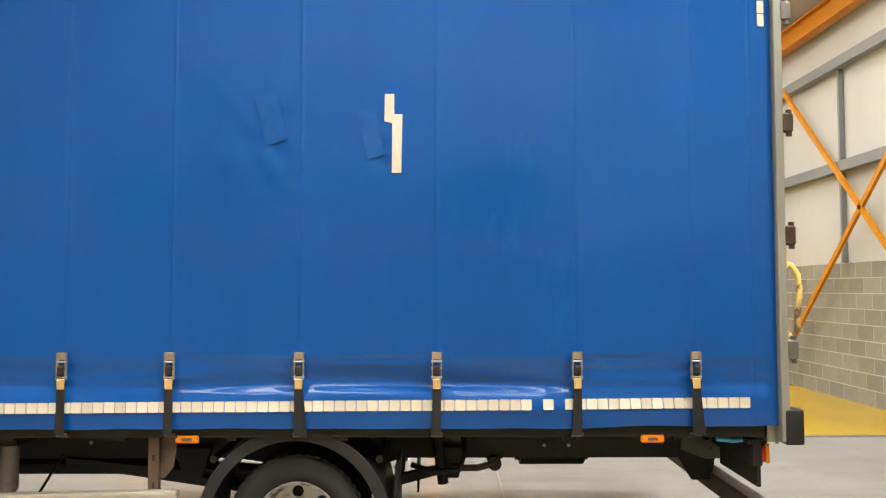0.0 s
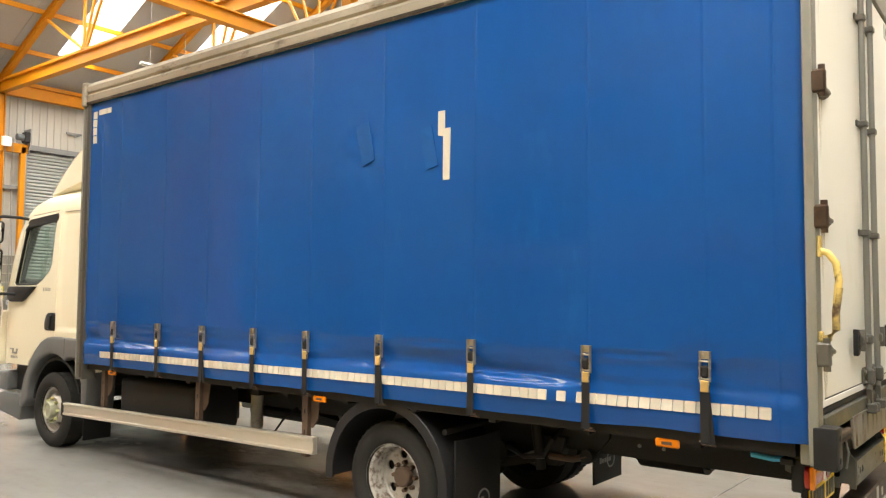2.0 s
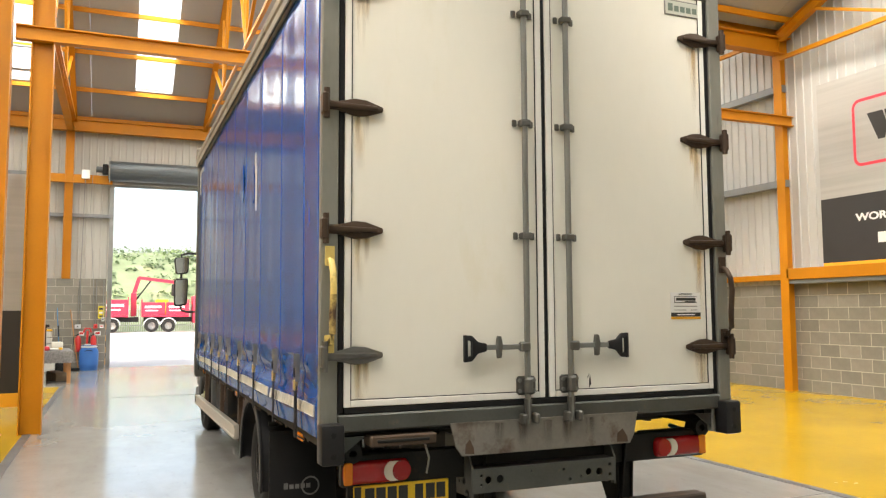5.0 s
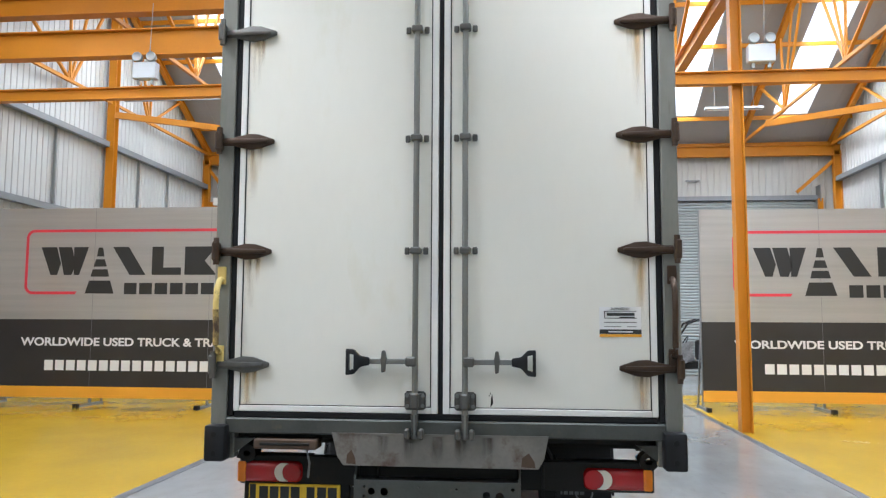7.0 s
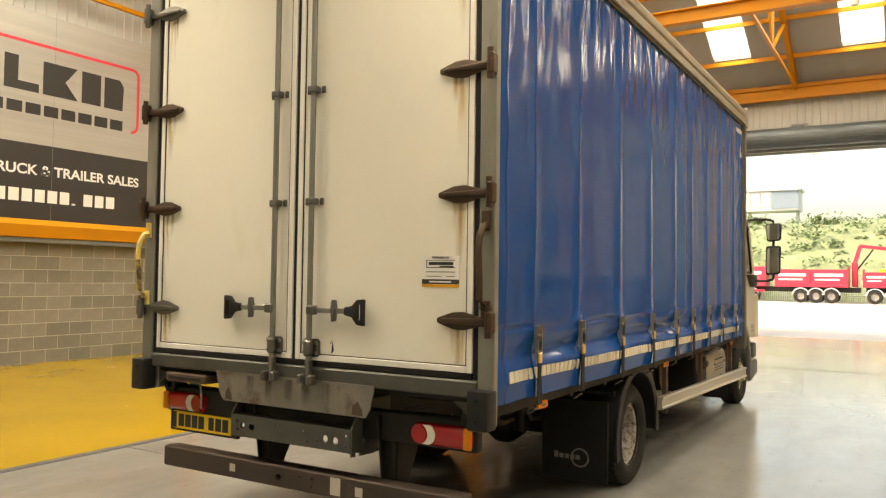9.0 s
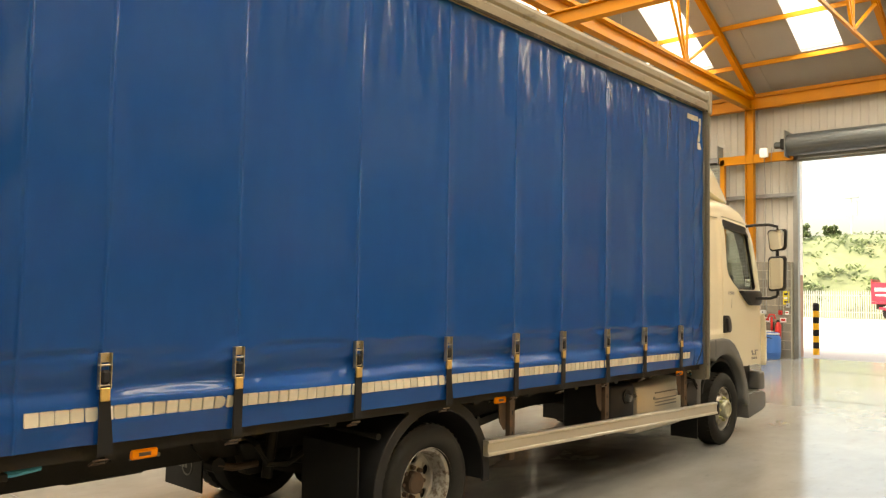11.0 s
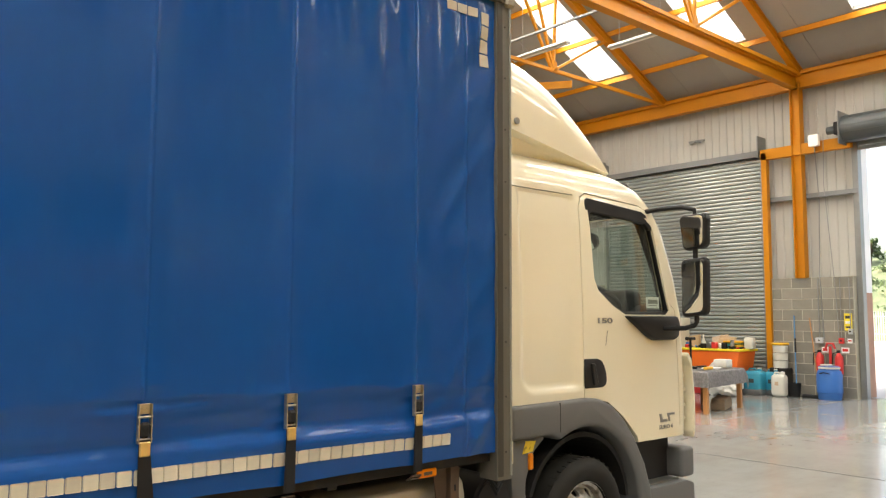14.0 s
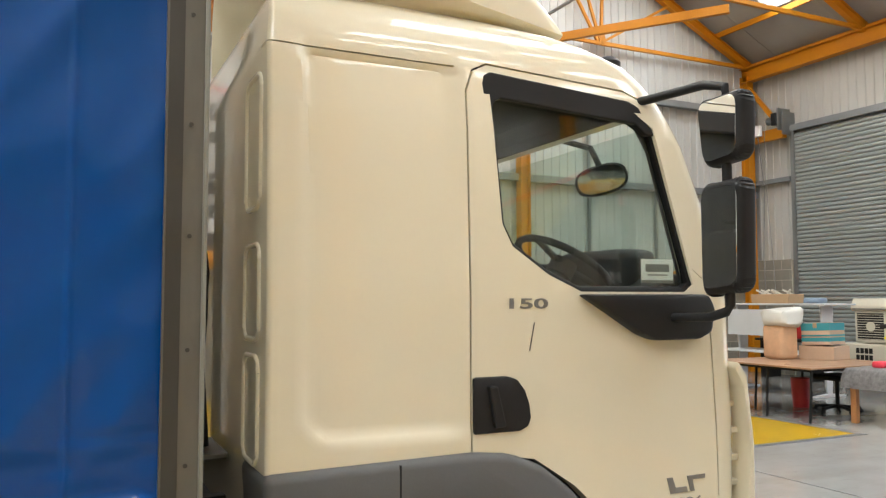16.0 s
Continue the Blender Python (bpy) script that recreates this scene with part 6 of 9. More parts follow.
lining = part("cab_lining", shell(0.064), "interior", cab, "dark grey cab lining")
bake(lining, [shell(0.078)])
bake(lining, [prism(WINDOW, "y", CY - 1.4, CY + 1.4), prism([(CY + u, v) for u, v in SCREEN], "x", -7.2, -6.3), prism(ARCH, "y", CY - 1.4, CY + 1.4)])

# panels pressed into the rear wall, each with a raised rounded rim
for y0, y1 in ((0.72, 0.94), (-0.94, -0.72)):
    for z0, z1 in ((1.16, 1.5), (1.555, 1.86), (1.98, 2.42)):
        rim = [Vector((cab_rear + 0.002, CY + (y0 + y1) / 2 + ((y1 - y0) / 2 - 0.05) * i + 0.05 * math.cos(q), (z0 + z1) / 2 + ((z1 - z0) / 2 - 0.05) * k + 0.05 * math.sin(q)))
               for i, k, q0 in ((1, 1, 0), (-1, 1, 90), (-1, -1, 180), (1, -1, 270)) for q in [radians(q0 + 18 * j) for j in range(6)]]
        part("pressed_rib", tube(rim + rim[:1], 0.009, 8), "cream", cab, smooth=60)

# air intake hose in the gap behind the cab
part("intake_hose", tube([(-4.9, CY + 0.42, 1.12), (-4.88, CY + 0.4, 1.45), (-4.88, CY + 0.46, 1.62), (-4.89, CY + 0.42, 1.78), (-4.9, CY + 0.3, 1.86)], 0.035, 12), "rubber", cab, "black ribbed rubber air hose", smooth=50)
part("hose_bracket", box(-4.97, -4.86, CY + 0.25, CY + 0.6, 1.13, 1.15, 0.004), "hinge_grey", cab)

# glass, seals and trims
for s in (-1, 1):
    yo = CY + s * 1.01
    lean = Matrix.Translation((0, yo, 1.72)) @ Matrix.Rotation(s * radians(2.6), 4, "X") @ Matrix.Translation((0, -yo, -1.72))
    pane = part("side_window", prism([(x, z) for x, z in WINDOW], "y", yo - 0.003, yo + 0.003, m=lean), "window", cab, "tinted side window glass")
    pane.visible_shadow = False
    cx_ = sum(p[0] for p in WINDOW) / len(WINDOW)
    cz_ = sum(p[1] for p in WINDOW) / len(WINDOW)
    loop = [Vector((cx_ + (x - cx_) * 1.0, yo, cz_ + (z - cz_) * 1.0)) for x, z in WINDOW]
    grow = lambda k: [(cx_ + (x - cx_) * (1 + k), cz_ + (z - cz_) * (1 + k)) for x, z in WINDOW]
    rim_ = part("window_frame", prism(grow(0.05), "y", min(yo - s * 0.01, yo + s * 0.018), max(yo - s * 0.01, yo + s * 0.018), 0.004, m=lean), "rubber", cab, "black rubber window frame")
    bake(rim_, [prism(grow(-0.035), "y", yo - 0.2, yo + 0.2, m=lean)])
    part("window_seal", tube([lean @ v for v in loop + loop[:1]], 0.022, 8), "rubber", cab, smooth=50)
    head = [(-5.765, 2.36), (-5.765, 2.455), (-5.775, 2.485), (-5.80, 2.5), (-6.42, 2.46), (-6.47, 2.44), (-6.55, 2.33), (-6.5, 2.33), (-6.45, 2.37), (-5.84, 2.405), (-5.815, 2.39), (-5.805, 2.36)]
    part("rain_deflector", prism(head, "y", min(yo, yo + s * 0.03), max(yo, yo + s * 0.03), 0.006, m=lean), "black_plastic", cab, "black rain deflector over the window")
    foot = [(-6.14, 1.70), (-6.74, 1.70), (-6.77, 1.64), (-6.75, 1.55), (-6.69, 1.525), (-6.47, 1.525), (-6.4, 1.55), (-6.28, 1.62)]
    part("mirror_foot", prism(foot, "y", min(yo + s * 0.0, yo + s * 0.085), max(yo, yo + s * 0.085), 0.018), "black_plastic", cab, "black mirror foot below the window", smooth=40)
    hd = [(-5.705, 1.415), (-5.705, 1.222), (-5.89, 1.222), (-5.922, 1.235), (-5.935, 1.265), (-5.928, 1.318), (-5.91, 1.365), (-5.88, 1.402), (-5.84, 1.415)]
    handle = part("door_handle", prism(hd, "y", min(CY + s * 1.0, CY + s * 1.05), max(CY + s * 1.0, CY + s * 1.05), 0.01), "black_plastic", cab, "black recessed door handle", smooth=40)
    part("handle_lever", prism([(-5.755, 1.385), (-5.79, 1.385), (-5.825, 1.245), (-5.78, 1.24)], "y", min(CY + s * 1.045, CY + s * 1.068), max(CY + s * 1.045, CY + s * 1.068), 0.007), "black_plastic", handle)
    # wheel arch and wings
    outer = [(-4.985, 1.155), (-5.7, 1.165), (-5.84, 1.15), (-5.97, 1.1), (-6.1, 1.0), (-6.22, 0.86), (-6.33, 0.68), (-6.4, 0.5), (-6.42, 0.36), (-6.35, 0.36)]
    inner = [(p[0], p[2]) for p in arc((-5.7, 0.42), 0.56, 178, 62, 14)] + [(-5.36, 0.955), (-5.0, 0.95)]
    wing = part("wheel_arch", prism(outer + inner, "y", min(CY + s * 0.72, CY + s * 1.07), max(CY + s * 0.72, CY + s * 1.07), 0.03, segs=3), "grey_plastic", cab, "dark grey plastic wheel arch", smooth=40)
    part("arch_seam", box(-5.43, -5.424, min(CY + s * 1.05, CY + s * 1.0706), max(CY + s * 1.05, CY + s * 1.0706), 0.97, 1.15), "rubber", wing)
    liner = [(p[0], p[2]) for p in arc((-5.7, 0.42), 0.52, 175, 20, 18)] + [(p[0], p[2]) for p in arc((-5.7, 0.42), 0.49, 20, 175, 18)]
    part("arch_liner", prism(liner, "y", min(CY + s * 0.6, CY + s * 1.0), max(CY + s * 0.6, CY + s * 1.0)), "rubber", wing)
    rearwing = [(-5.02, 0.95), (-5.36, 0.95), (-5.24, 0.86), (-5.17, 0.7), (-5.16, 0.5), (-5.19, 0.38), (-5.08, 0.36), (-5.05, 0.55)]
    rw_ = part("rear_wing", prism(rearwing, "y", min(CY + s * 0.7, CY + s * 1.02), max(CY + s * 0.7, CY + s * 1.02), 0.02), "grey_plastic", cab, "dark grey wing panel behind the wheel", smooth=40)
    part("marker_lamp", box(-5.22, -5.18, min(CY + s * 1.0, CY + s * 1.035), max(CY + s * 1.0, CY + s * 1.035), 0.76, 0.86, 0.012, segs=2), "amber", rw_, "amber side lamp")
    M.setdefault("hazard", material("worn_yellow_sticker", (0.7, 0.5, 0.03), 0.5, var=0.1, stain=(0.03, 0.03, 0.02), stain_amount=0.5, stain_scale=22))
    part("warning_sticker", prism([(-5.13, 0.86), (-5.22, 0.87), (-5.25, 0.93), (-5.16, 0.935)], "y", min(CY + s * 1.018, CY + s * 1.023), max(CY + s * 1.018, CY + s * 1.023)), "hazard", rw_)
    part("front_flap", box(-5.16, -5.15, min(CY + s * 0.68, CY + s * 0.98), max(CY + s * 0.68, CY + s * 0.98), 0.12, 0.45), "rubber", truck, "black flap behind the front wheel")
    # step and bumper end
    part("step_well", prism([(-6.4, 0.8), (-6.86, 0.8), (-6.86, 0.5), (-6.4, 0.5)], "y", min(CY + s * 0.6, CY + s * 0.9), max(CY + s * 0.6, CY + s * 0.9)), "black_plastic", cab)
    stp = part("bumper_end", prism([(-6.36, 0.49), (-6.88, 0.49), (-6.98, 0.46), (-6.99, 0.3), (-6.9, 0.26), (-6.43, 0.2)], "y", min(CY + s * 0.5, CY + s * 1.05), max(CY + s * 0.5, CY + s * 1.05), 0.02), "grey_plastic", truck, "dark grey step and bumper end", smooth=40)
    part("step_tread", box(-6.84, -6.42, min(CY + s * 0.7, CY + s * 1.0), max(CY + s * 0.7, CY + s * 1.0), 0.492, 0.502), "rod", stp)
    part("head_lamp", box(-7.02, -6.84, min(CY + s * 0.72, CY + s * 1.03), max(CY + s * 0.72, CY + s * 1.03), 0.5, 0.72, 0.03, segs=3), "grey_plastic", stp, smooth=40)
    # slotted corner deflector
    defl = [(-6.91, 1.43), (-6.955, 1.37), (-6.985, 1.1), (-6.985, 0.86), (-6.96, 0.79), (-6.945, 0.84), (-6.965, 1.1), (-6.935, 1.33), (-6.89, 1.40)]
    dfl = part("corner_deflector", prism(defl, "y", min(CY + s * 0.96, CY + s * 1.065), max(CY + s * 0.96, CY + s * 1.065), 0.008), "cream", cab, "cream slotted corner air deflector", smooth=40)
    for z in (0.92, 1.02, 1.13, 1.24):
        part("deflector_bridge", box(-6.97, -6.82, min(CY + s * 0.88, CY + s * 1.0), max(CY + s * 0.88, CY + s * 1.0), z, z + 0.025, 0.005), "cream", dfl)
    # mirrors
    ym = CY + s * 1.325
    mir = part("mirror_arm", tube([(-6.46, CY + s * 0.97, 2.46), (-6.56, CY + s * 1.08, 2.485), (-6.585, CY + s * 1.24, 2.485), (-6.605, ym, 2.46), (-6.605, ym, 2.40), (-6.605, ym, 1.66), (-6.6, CY + s * 1.31, 1.635), (-6.58, CY + s * 1.25, 1.615), (-6.54, CY + s * 1.05, 1.61)], 0.018, 10), "black_plastic", truck, "black mirror arm with two mirrors", smooth=50)
    for z0, z1, w, sl_ in ((2.165, 2.43, 0.11, 0.03), (1.69, 2.115, 0.1, 0.0)):
        turn = Matrix.Translation((-6.605, ym, (z0 + z1) / 2)) @ Matrix.Rotation(radians(s * 2), 4, "Z")
        h_ = (z1 - z0) / 2
        pod = rounded([(-w + sl_, -h_), (w - 0.01, -h_ + 0.02), (w, h_), (-w, h_ - 0.01)], 0.05)
        hous = part("mirror_housing", prism(pod, "x", -0.05, 0.045, 0.03, m=turn, segs=4), "black_plastic", mir, "black mirror housing", smooth=40)
        face = [(u * 0.82, v * 0.88) for u, v in pod]
        part("mirror_glass", prism(face, "x", 0.0455, 0.049, m=turn), "mirror", hous, "mirror glass")

# badges on the doors
for s in (-1, 1):
    face = Matrix.Translation((0, CY + s * 1.0415, 0)) @ (Matrix.Rotation(math.pi / 2, 4, "X") if s < 0 else Matrix.Rotation(math.pi, 4, "Z") @ Matrix.Rotation(math.pi / 2, 4, "X"))
    k = 1 if s < 0 else -1
    lettering("power_badge", "150", 0.05, "badge_grey", face @ Matrix.Translation((-5.921 * k, 1.665, 0)), cab, width=0.16, bold=0.001, label="grey metal numerals")
    logo = part("model_badge", prism([(-6.545, 0.995), (-6.57, 0.995), (-6.585, 0.955), (-6.64, 0.955), (-6.645, 0.935), (-6.56, 0.935)], "y", min(CY + s * 1.039, CY + s * 1.045), max(CY + s * 1.039, CY + s * 1.045)), "badge_grey", cab, "grey metal model badge")
    part("badge_stroke", prism([(-6.645, 0.995), (-6.735, 0.995), (-6.735, 0.98), (-6.67, 0.98), (-6.68, 0.935), (-6.66, 0.935)], "y", min(CY + s * 1.039, CY + s * 1.045), max(CY + s * 1.039, CY + s * 1.045)), "badge_grey", logo)
    lettering("class_badge", "EURO 6", 0.038, "badge_grey", face @ Matrix.Translation((-6.63 * k, 0.898, 0)), cab, width=0.17, bold=0.001)
part("scratch", prism([(-5.952, 1.60), (-5.956, 1.60), (-5.935, 1.5), (-5.931, 1.5)], "y", CY + 1.0395, CY + 1.0415), "hinge_grey", cab, "thin dark scratch on the door")

# windscreen, front and roof
screen = part("windscreen", prism([(CY + u, v) for u, v in SCREEN], "x", -0.003, 0.003, m=Matrix.Translation((-6.94, 0, 1.72)) @ Matrix.Rotation(radians(21.5), 4, "Y") @ Matrix.Translation((0, 0, -1.72))), "window", cab, "windscreen glass")
screen.visible_shadow = False
part("grille", box(-7.0, -6.92, CY - 0.8, CY + 0.8, 0.85, 1.5, 0.02), "black_plastic", cab, "black front grille")
part("front_bumper", box(-7.02, -6.8, CY - 0.8, CY + 0.8, 0.3, 0.78, 0.04, segs=2), "grey_plastic", truck, "dark grey front bumper", smooth=40)
for s in (-1, 1):
    bc = part("roof_beacon", spin([(0.05, 2.6), (0.052, 2.655), (0.035, 2.675), (0.0, 2.68)], (-6.5, CY + s * 0.78, 0.03), "z", 18), "black_plastic", cab, "small black roof lamp", smooth=40)
    part("beacon_foot", box(-6.58, -6.38, CY + s * 0.78 - 0.05, CY + s * 0.78 + 0.05, 2.58, 2.655, 0.02), "black_plastic", bc)

# roof spoiler: a curved shell that rises to the rear
bm = bmesh.new()
rings = []
for i in range(25):
    f = i / 24
    x = -6.2 + 1.07 * f
    crease = 2.73 + 0.155 * f
    top = 2.75 + 0.70 * (math.sin(f * math.pi / 2) ** 0.74)
    half = 0.88 + 0.055 * f
    arch_ = []
    for k in range(41):
        a = math.pi * k / 40
        c, sn_ = math.cos(a), math.sin(a)
        arch_.append((math.copysign(abs(c) ** 0.22, c) * half * (1 - 0.08 * sn_ ** 2), crease + (top - crease) * (sn_ ** 0.42)))
    foot = [(half - 0.13, 2.69), (half - 0.10, 2.69 + 0.45 * (crease - 2.69)), (half - 0.05, crease - 0.022), (half - 0.012, crease - 0.008)]
    pts = [(u, v) for u, v in foot] + arch_ + [(-u, v) for u, v in foot[::-1]]
    rings.append([bm.verts.new((x, CY + u, v)) for u, v in pts])
for a, b in zip(rings, rings[1:]):
    for k in range(len(a) - 1):
        bm.faces.new((a[k], a[k + 1], b[k + 1], b[k]))
bm.faces.new(rings[0])
bmesh.ops.recalc_face_normals(bm, faces=bm.faces)
bmesh.ops.solidify(bm, geom=bm.faces[:], thickness=0.02)
part("roof_spoiler", bm, "cream", cab, "cream roof air deflector", smooth=32)
for s in (-1, 1):
    part("spoiler_bolt", cyl((-5.18, CY + s * 0.915, 2.94), (-5.18, CY + s * 0.945, 2.94), 0.022, n=14), "rod", cab)

# inside the cab
part("cab_floor", box(-6.85, -5.05, CY - 0.9, CY + 0.9, 0.95, 1.0), "interior", cab)
part("dashboard", prism([(-6.88, 1.2), (-6.88, 1.7), (-6.82, 1.78), (-6.7, 1.79), (-6.58, 1.72), (-6.55, 1.5), (-6.6, 1.2)], "y", CY - 0.93, CY + 0.93, 0.03), "interior", cab, "dark grey dashboard", smooth=40)
for s in (-1, 1):
    y = CY + s * 0.52
    seat = part("cab_seat", box(-6.05, -5.45, y - 0.26, y + 0.26, 1.25, 1.42, 0.05, segs=2), "interior", cab, "dark cloth cab seat", smooth=40)
    part("seat_back", box(-5.5, -5.34, y - 0.25, y + 0.25, 1.4, 2.05, 0.06, segs=2, m=None), "interior", seat, smooth=40)
    part("head_rest", box(-5.48, -5.36, y - 0.14, y + 0.14, 2.08, 2.28, 0.04, segs=2), "interior", seat, smooth=40)
    part("seat_base", box(-5.95, -5.5, y - 0.2, y + 0.2, 1.0, 1.25, 0.02), "interior", seat)
part("binnacle", box(-6.78, -6.55, CY + 0.28, CY + 0.76, 1.7, 1.9, 0.05, segs=3), "interior", cab, "dark instrument hood", smooth=40)
rim_c = Vector((-6.42, CY + 0.54, 1.83))
wheel_turn = Matrix.Translation(rim_c) @ Matrix.Rotation(radians(-32), 4, "Y")
sw = part("steering_wheel", tube([wheel_turn @ Vector((0.22 * math.cos(a), 0.22 * math.sin(a), 0)) for a in np.linspace(0, 2 * math.pi, 33)], 0.016, 8), "interior", cab, "dark steering wheel", smooth=50)
part("wheel_hub", cyl(wheel_turn @ Vector((0, 0, -0.05)), wheel_turn @ Vector((0, 0, 0.02)), 0.06, n=14), "interior", sw)
part("column", cyl(wheel_turn @ Vector((0, 0, -0.35)), rim_c, 0.035, n=10), "interior", sw)
for a in (0.3, math.pi - 0.3, -math.pi / 2):
    part("spoke", cyl(rim_c, wheel_turn @ Vector((0.21 * math.cos(a), 0.21 * math.sin(a), 0)), 0.014, n=8), "interior", sw)
km = Matrix.Translation((-7.13, 5.5, 2.35)) @ Matrix.Rotation(radians(52), 4, "Z") @ Matrix.Rotation(radians(4), 4, "Y") @ Matrix.Rotation(radians(14), 4, "X")
outline = [(0.15 * math.copysign(abs(math.cos(a)) ** 0.7, math.cos(a)), 0.085 * math.copysign(abs(math.sin(a)) ** 0.8, math.sin(a))) for a in np.linspace(0, 2 * math.pi, 25)[:-1]]
kerb = part("front_mirror", prism(outline, "x", -0.05, 0.02, 0.015, m=km), "black_plastic", cab, "black front mirror on a short arm", smooth=40)
part("front_mirror_glass", prism([(u * 0.88, v * 0.86) for u, v in outline], "x", 0.021, 0.025, m=km), "mirror", cab, "mirror glass")
part("front_mirror_arm", tube([(-7.12, 5.5, 2.42), (-7.08, 5.47, 2.53), (-6.85, 5.45, 2.57), (-6.55, 5.45, 2.55)], 0.018, 8), "black_plastic", cab)
note = part("sticker", box(-6.64, -6.48, CY + 0.99, CY + 0.993, 1.745, 1.84), "print_white", cab, "white dealer sticker inside the window")
for z0, z1, a, b in ((1.79, 1.82, 0.02, 0.14), (1.775, 1.78, 0.03, 0.13), (1.745, 1.757, 0.0, 0.16)):
    part("print_bar", box(-6.48 - b, -6.48 - a, CY + 0.9932, CY + 0.994, z0, z1), "badge_grey", note)

# ---- outside the doorway ----
M["yard"] = material("pale_concrete_yard", (0.46, 0.45, 0.43), 0.85, var=0.12, scale=0.25, fine=8, bump=0.05, stain=(0.36, 0.35, 0.33), stain_amount=0.4, stain_scale=0.3)
M["grass"] = material("rough_grass_bank", (0.15, 0.195, 0.11), 0.9, var=0.3, scale=0.6, fine=6, bump=0.5, stain=(0.28, 0.27, 0.16), stain_amount=0.45, stain_scale=0.4)
M["leaf"] = material("green_leaves", (0.14, 0.2, 0.09), 0.7, var=0.3, scale=2, fine=12, bump=0.1, island=0.4)
M["leaf_pale"] = material("pale_green_leaves", (0.16, 0.22, 0.12), 0.7, var=0.3, scale=2, fine=12, bump=0.1, island=0.4)
for key in ("leaf", "leaf_pale"):
    # leaves let some light through
    ln, ll = M[key].node_tree.nodes, M[key].node_tree.links
    ltr, lmx = ln.new("ShaderNodeBsdfTranslucent"), ln.new("ShaderNodeMixShader")
    lmx.inputs[0].default_value = 0.42
    ll.new(ln["Principled BSDF"].inputs["Base Color"].links[0].from_socket, ltr.inputs[0])
    ll.new(ln["Principled BSDF"].outputs[0], lmx.inputs[1])
    ll.new(ltr.outputs[0], lmx.inputs[2])
    ll.new(lmx.outputs[0], ln["Material Output"].inputs[0])
M["lorry_red"] = material("red_lorry_paint", (0.44, 0.02, 0.05), 0.35, var=0.08)
M["lorry_grey"] = material("pale_lorry_paint", (0.5, 0.52, 0.55), 0.4, var=0.08)
M["brick"] = material("pink_brick", (0.42, 0.24, 0.17), 0.85, var=0.2, fine=30, bump=0.2)
M["fence"] = material("galvanised_palisade", (0.42, 0.44, 0.45), 0.5, 0.5, var=0.1)
M["sign_blue"] = material("blue_grey_cladding", (0.18, 0.24, 0.32), 0.5, var=0.1)
M["hazard_yellow"] = material("bollard_yellow", (0.8, 0.42, 0.02), 0.45, var=0.08)
structure("ground", box(-900, XF - 0.35, -700, 700, -0.3, -0.012), "yard", "pale concrete yard outside the doorway", "ground")
structure("apron_joint", box(-24.0, -23.9, -30, 40, -0.1, -0.008), "floor_line", "dark joint across the yard", "joint")
for y0, y1 in ((-6, 3.12), (8.26, 18)):
    structure("wall_outer", box(XF - 0.7, XF - 0.06, y0, y1, 2.25, 7.6), "print_white", "white outer cladding beside the doorway", "wall")
    structure("wall_outer", box(XF - 0.7, XF - 0.06, y0, y1, 0, 2.25), "brick", "pinkish brick plinth beside the doorway", "wall")
structure("wall_outer", box(XF - 0.7, XF - 0.06, 3.12, 8.26, 5.45, 7.6), "print_white", "white outer cladding above the doorway", "wall")

BANK = ((-67.5, -0.2), (-69, 0.9), (-71.5, 3.0), (-74, 4.9), (-77, 6.6), (-80, 7.5), (-88, 7.9), (-130, 7.6))


def bank_z(x):
    return float(np.interp(-x, [-p[0] for p in BANK], [p[1] for p in BANK]))


bm = bmesh.new()
cols = []
for i in range(81):
    y = -100 + 200 * i / 80
    col = []
    for k, (x, z) in enumerate(BANK):
        n = noise.noise((y * 0.12, k * 0.7, 0.0))
        col.append(bm.verts.new((x + n, y, z * (1 + 0.1 * n) + 0.25 * noise.noise((y * 0.5, x, 2)))))
    cols.append(col)
for a, b in zip(cols, cols[1:]):
    for k in range(7):
        bm.faces.new((a[k], b[k], b[k + 1], a[k + 1]))
structure("grass_bank", bm, "grass", "rough green grass bank behind the yard", "bank", smooth=60)


def leaves(bm, centre, radius, count, size, rng):
    """Many small folded leaves scattered in an uneven clump."""
    for _ in range(count):
        d = Vector((rng.gauss(0, 1), rng.gauss(0, 1), rng.gauss(0, 0.8)))
        d.normalize()
        p = Vector(centre) + Vector((d.x * radius[0], d.y * radius[1], d.z * radius[2])) * (rng.random() ** 0.45)
        a, b = rng.random() * 6.28, rng.uniform(-0.9, 0.9)
        u = Vector((math.cos(a) * math.cos(b), math.sin(a) * math.cos(b), math.sin(b))) * size * rng.uniform(0.6, 1.4)
        v = u.cross(Vector((rng.random() - 0.5, rng.random() - 0.5, 1))).normalized() * size * 0.5
        q = [bm.verts.new(p + w) for w in (-u, v, u, -v)]
        bm.faces.new(q)


rng = random.Random(5)
for mat, count, label in (("leaf", 200, "dark green scrub over the bank"), ("leaf_pale", 380, "pale flowering scrub over the bank")):
    bm = bmesh.new()
    for _ in range(count):
        x = rng.uniform(-84, -68.5)
        y = rng.uniform(-50, 60)
        r = rng.uniform(0.5, 1.3) * (1.2 if mat == "leaf" else 0.8)
        leaves(bm, (x, y, bank_z(x) + r * 0.25), (r * 1.3, r * 1.5, r * 0.7), 34, 0.22, rng)
    tagged(part("scrub", bm, mat), label, "scrub", kind="stuff")


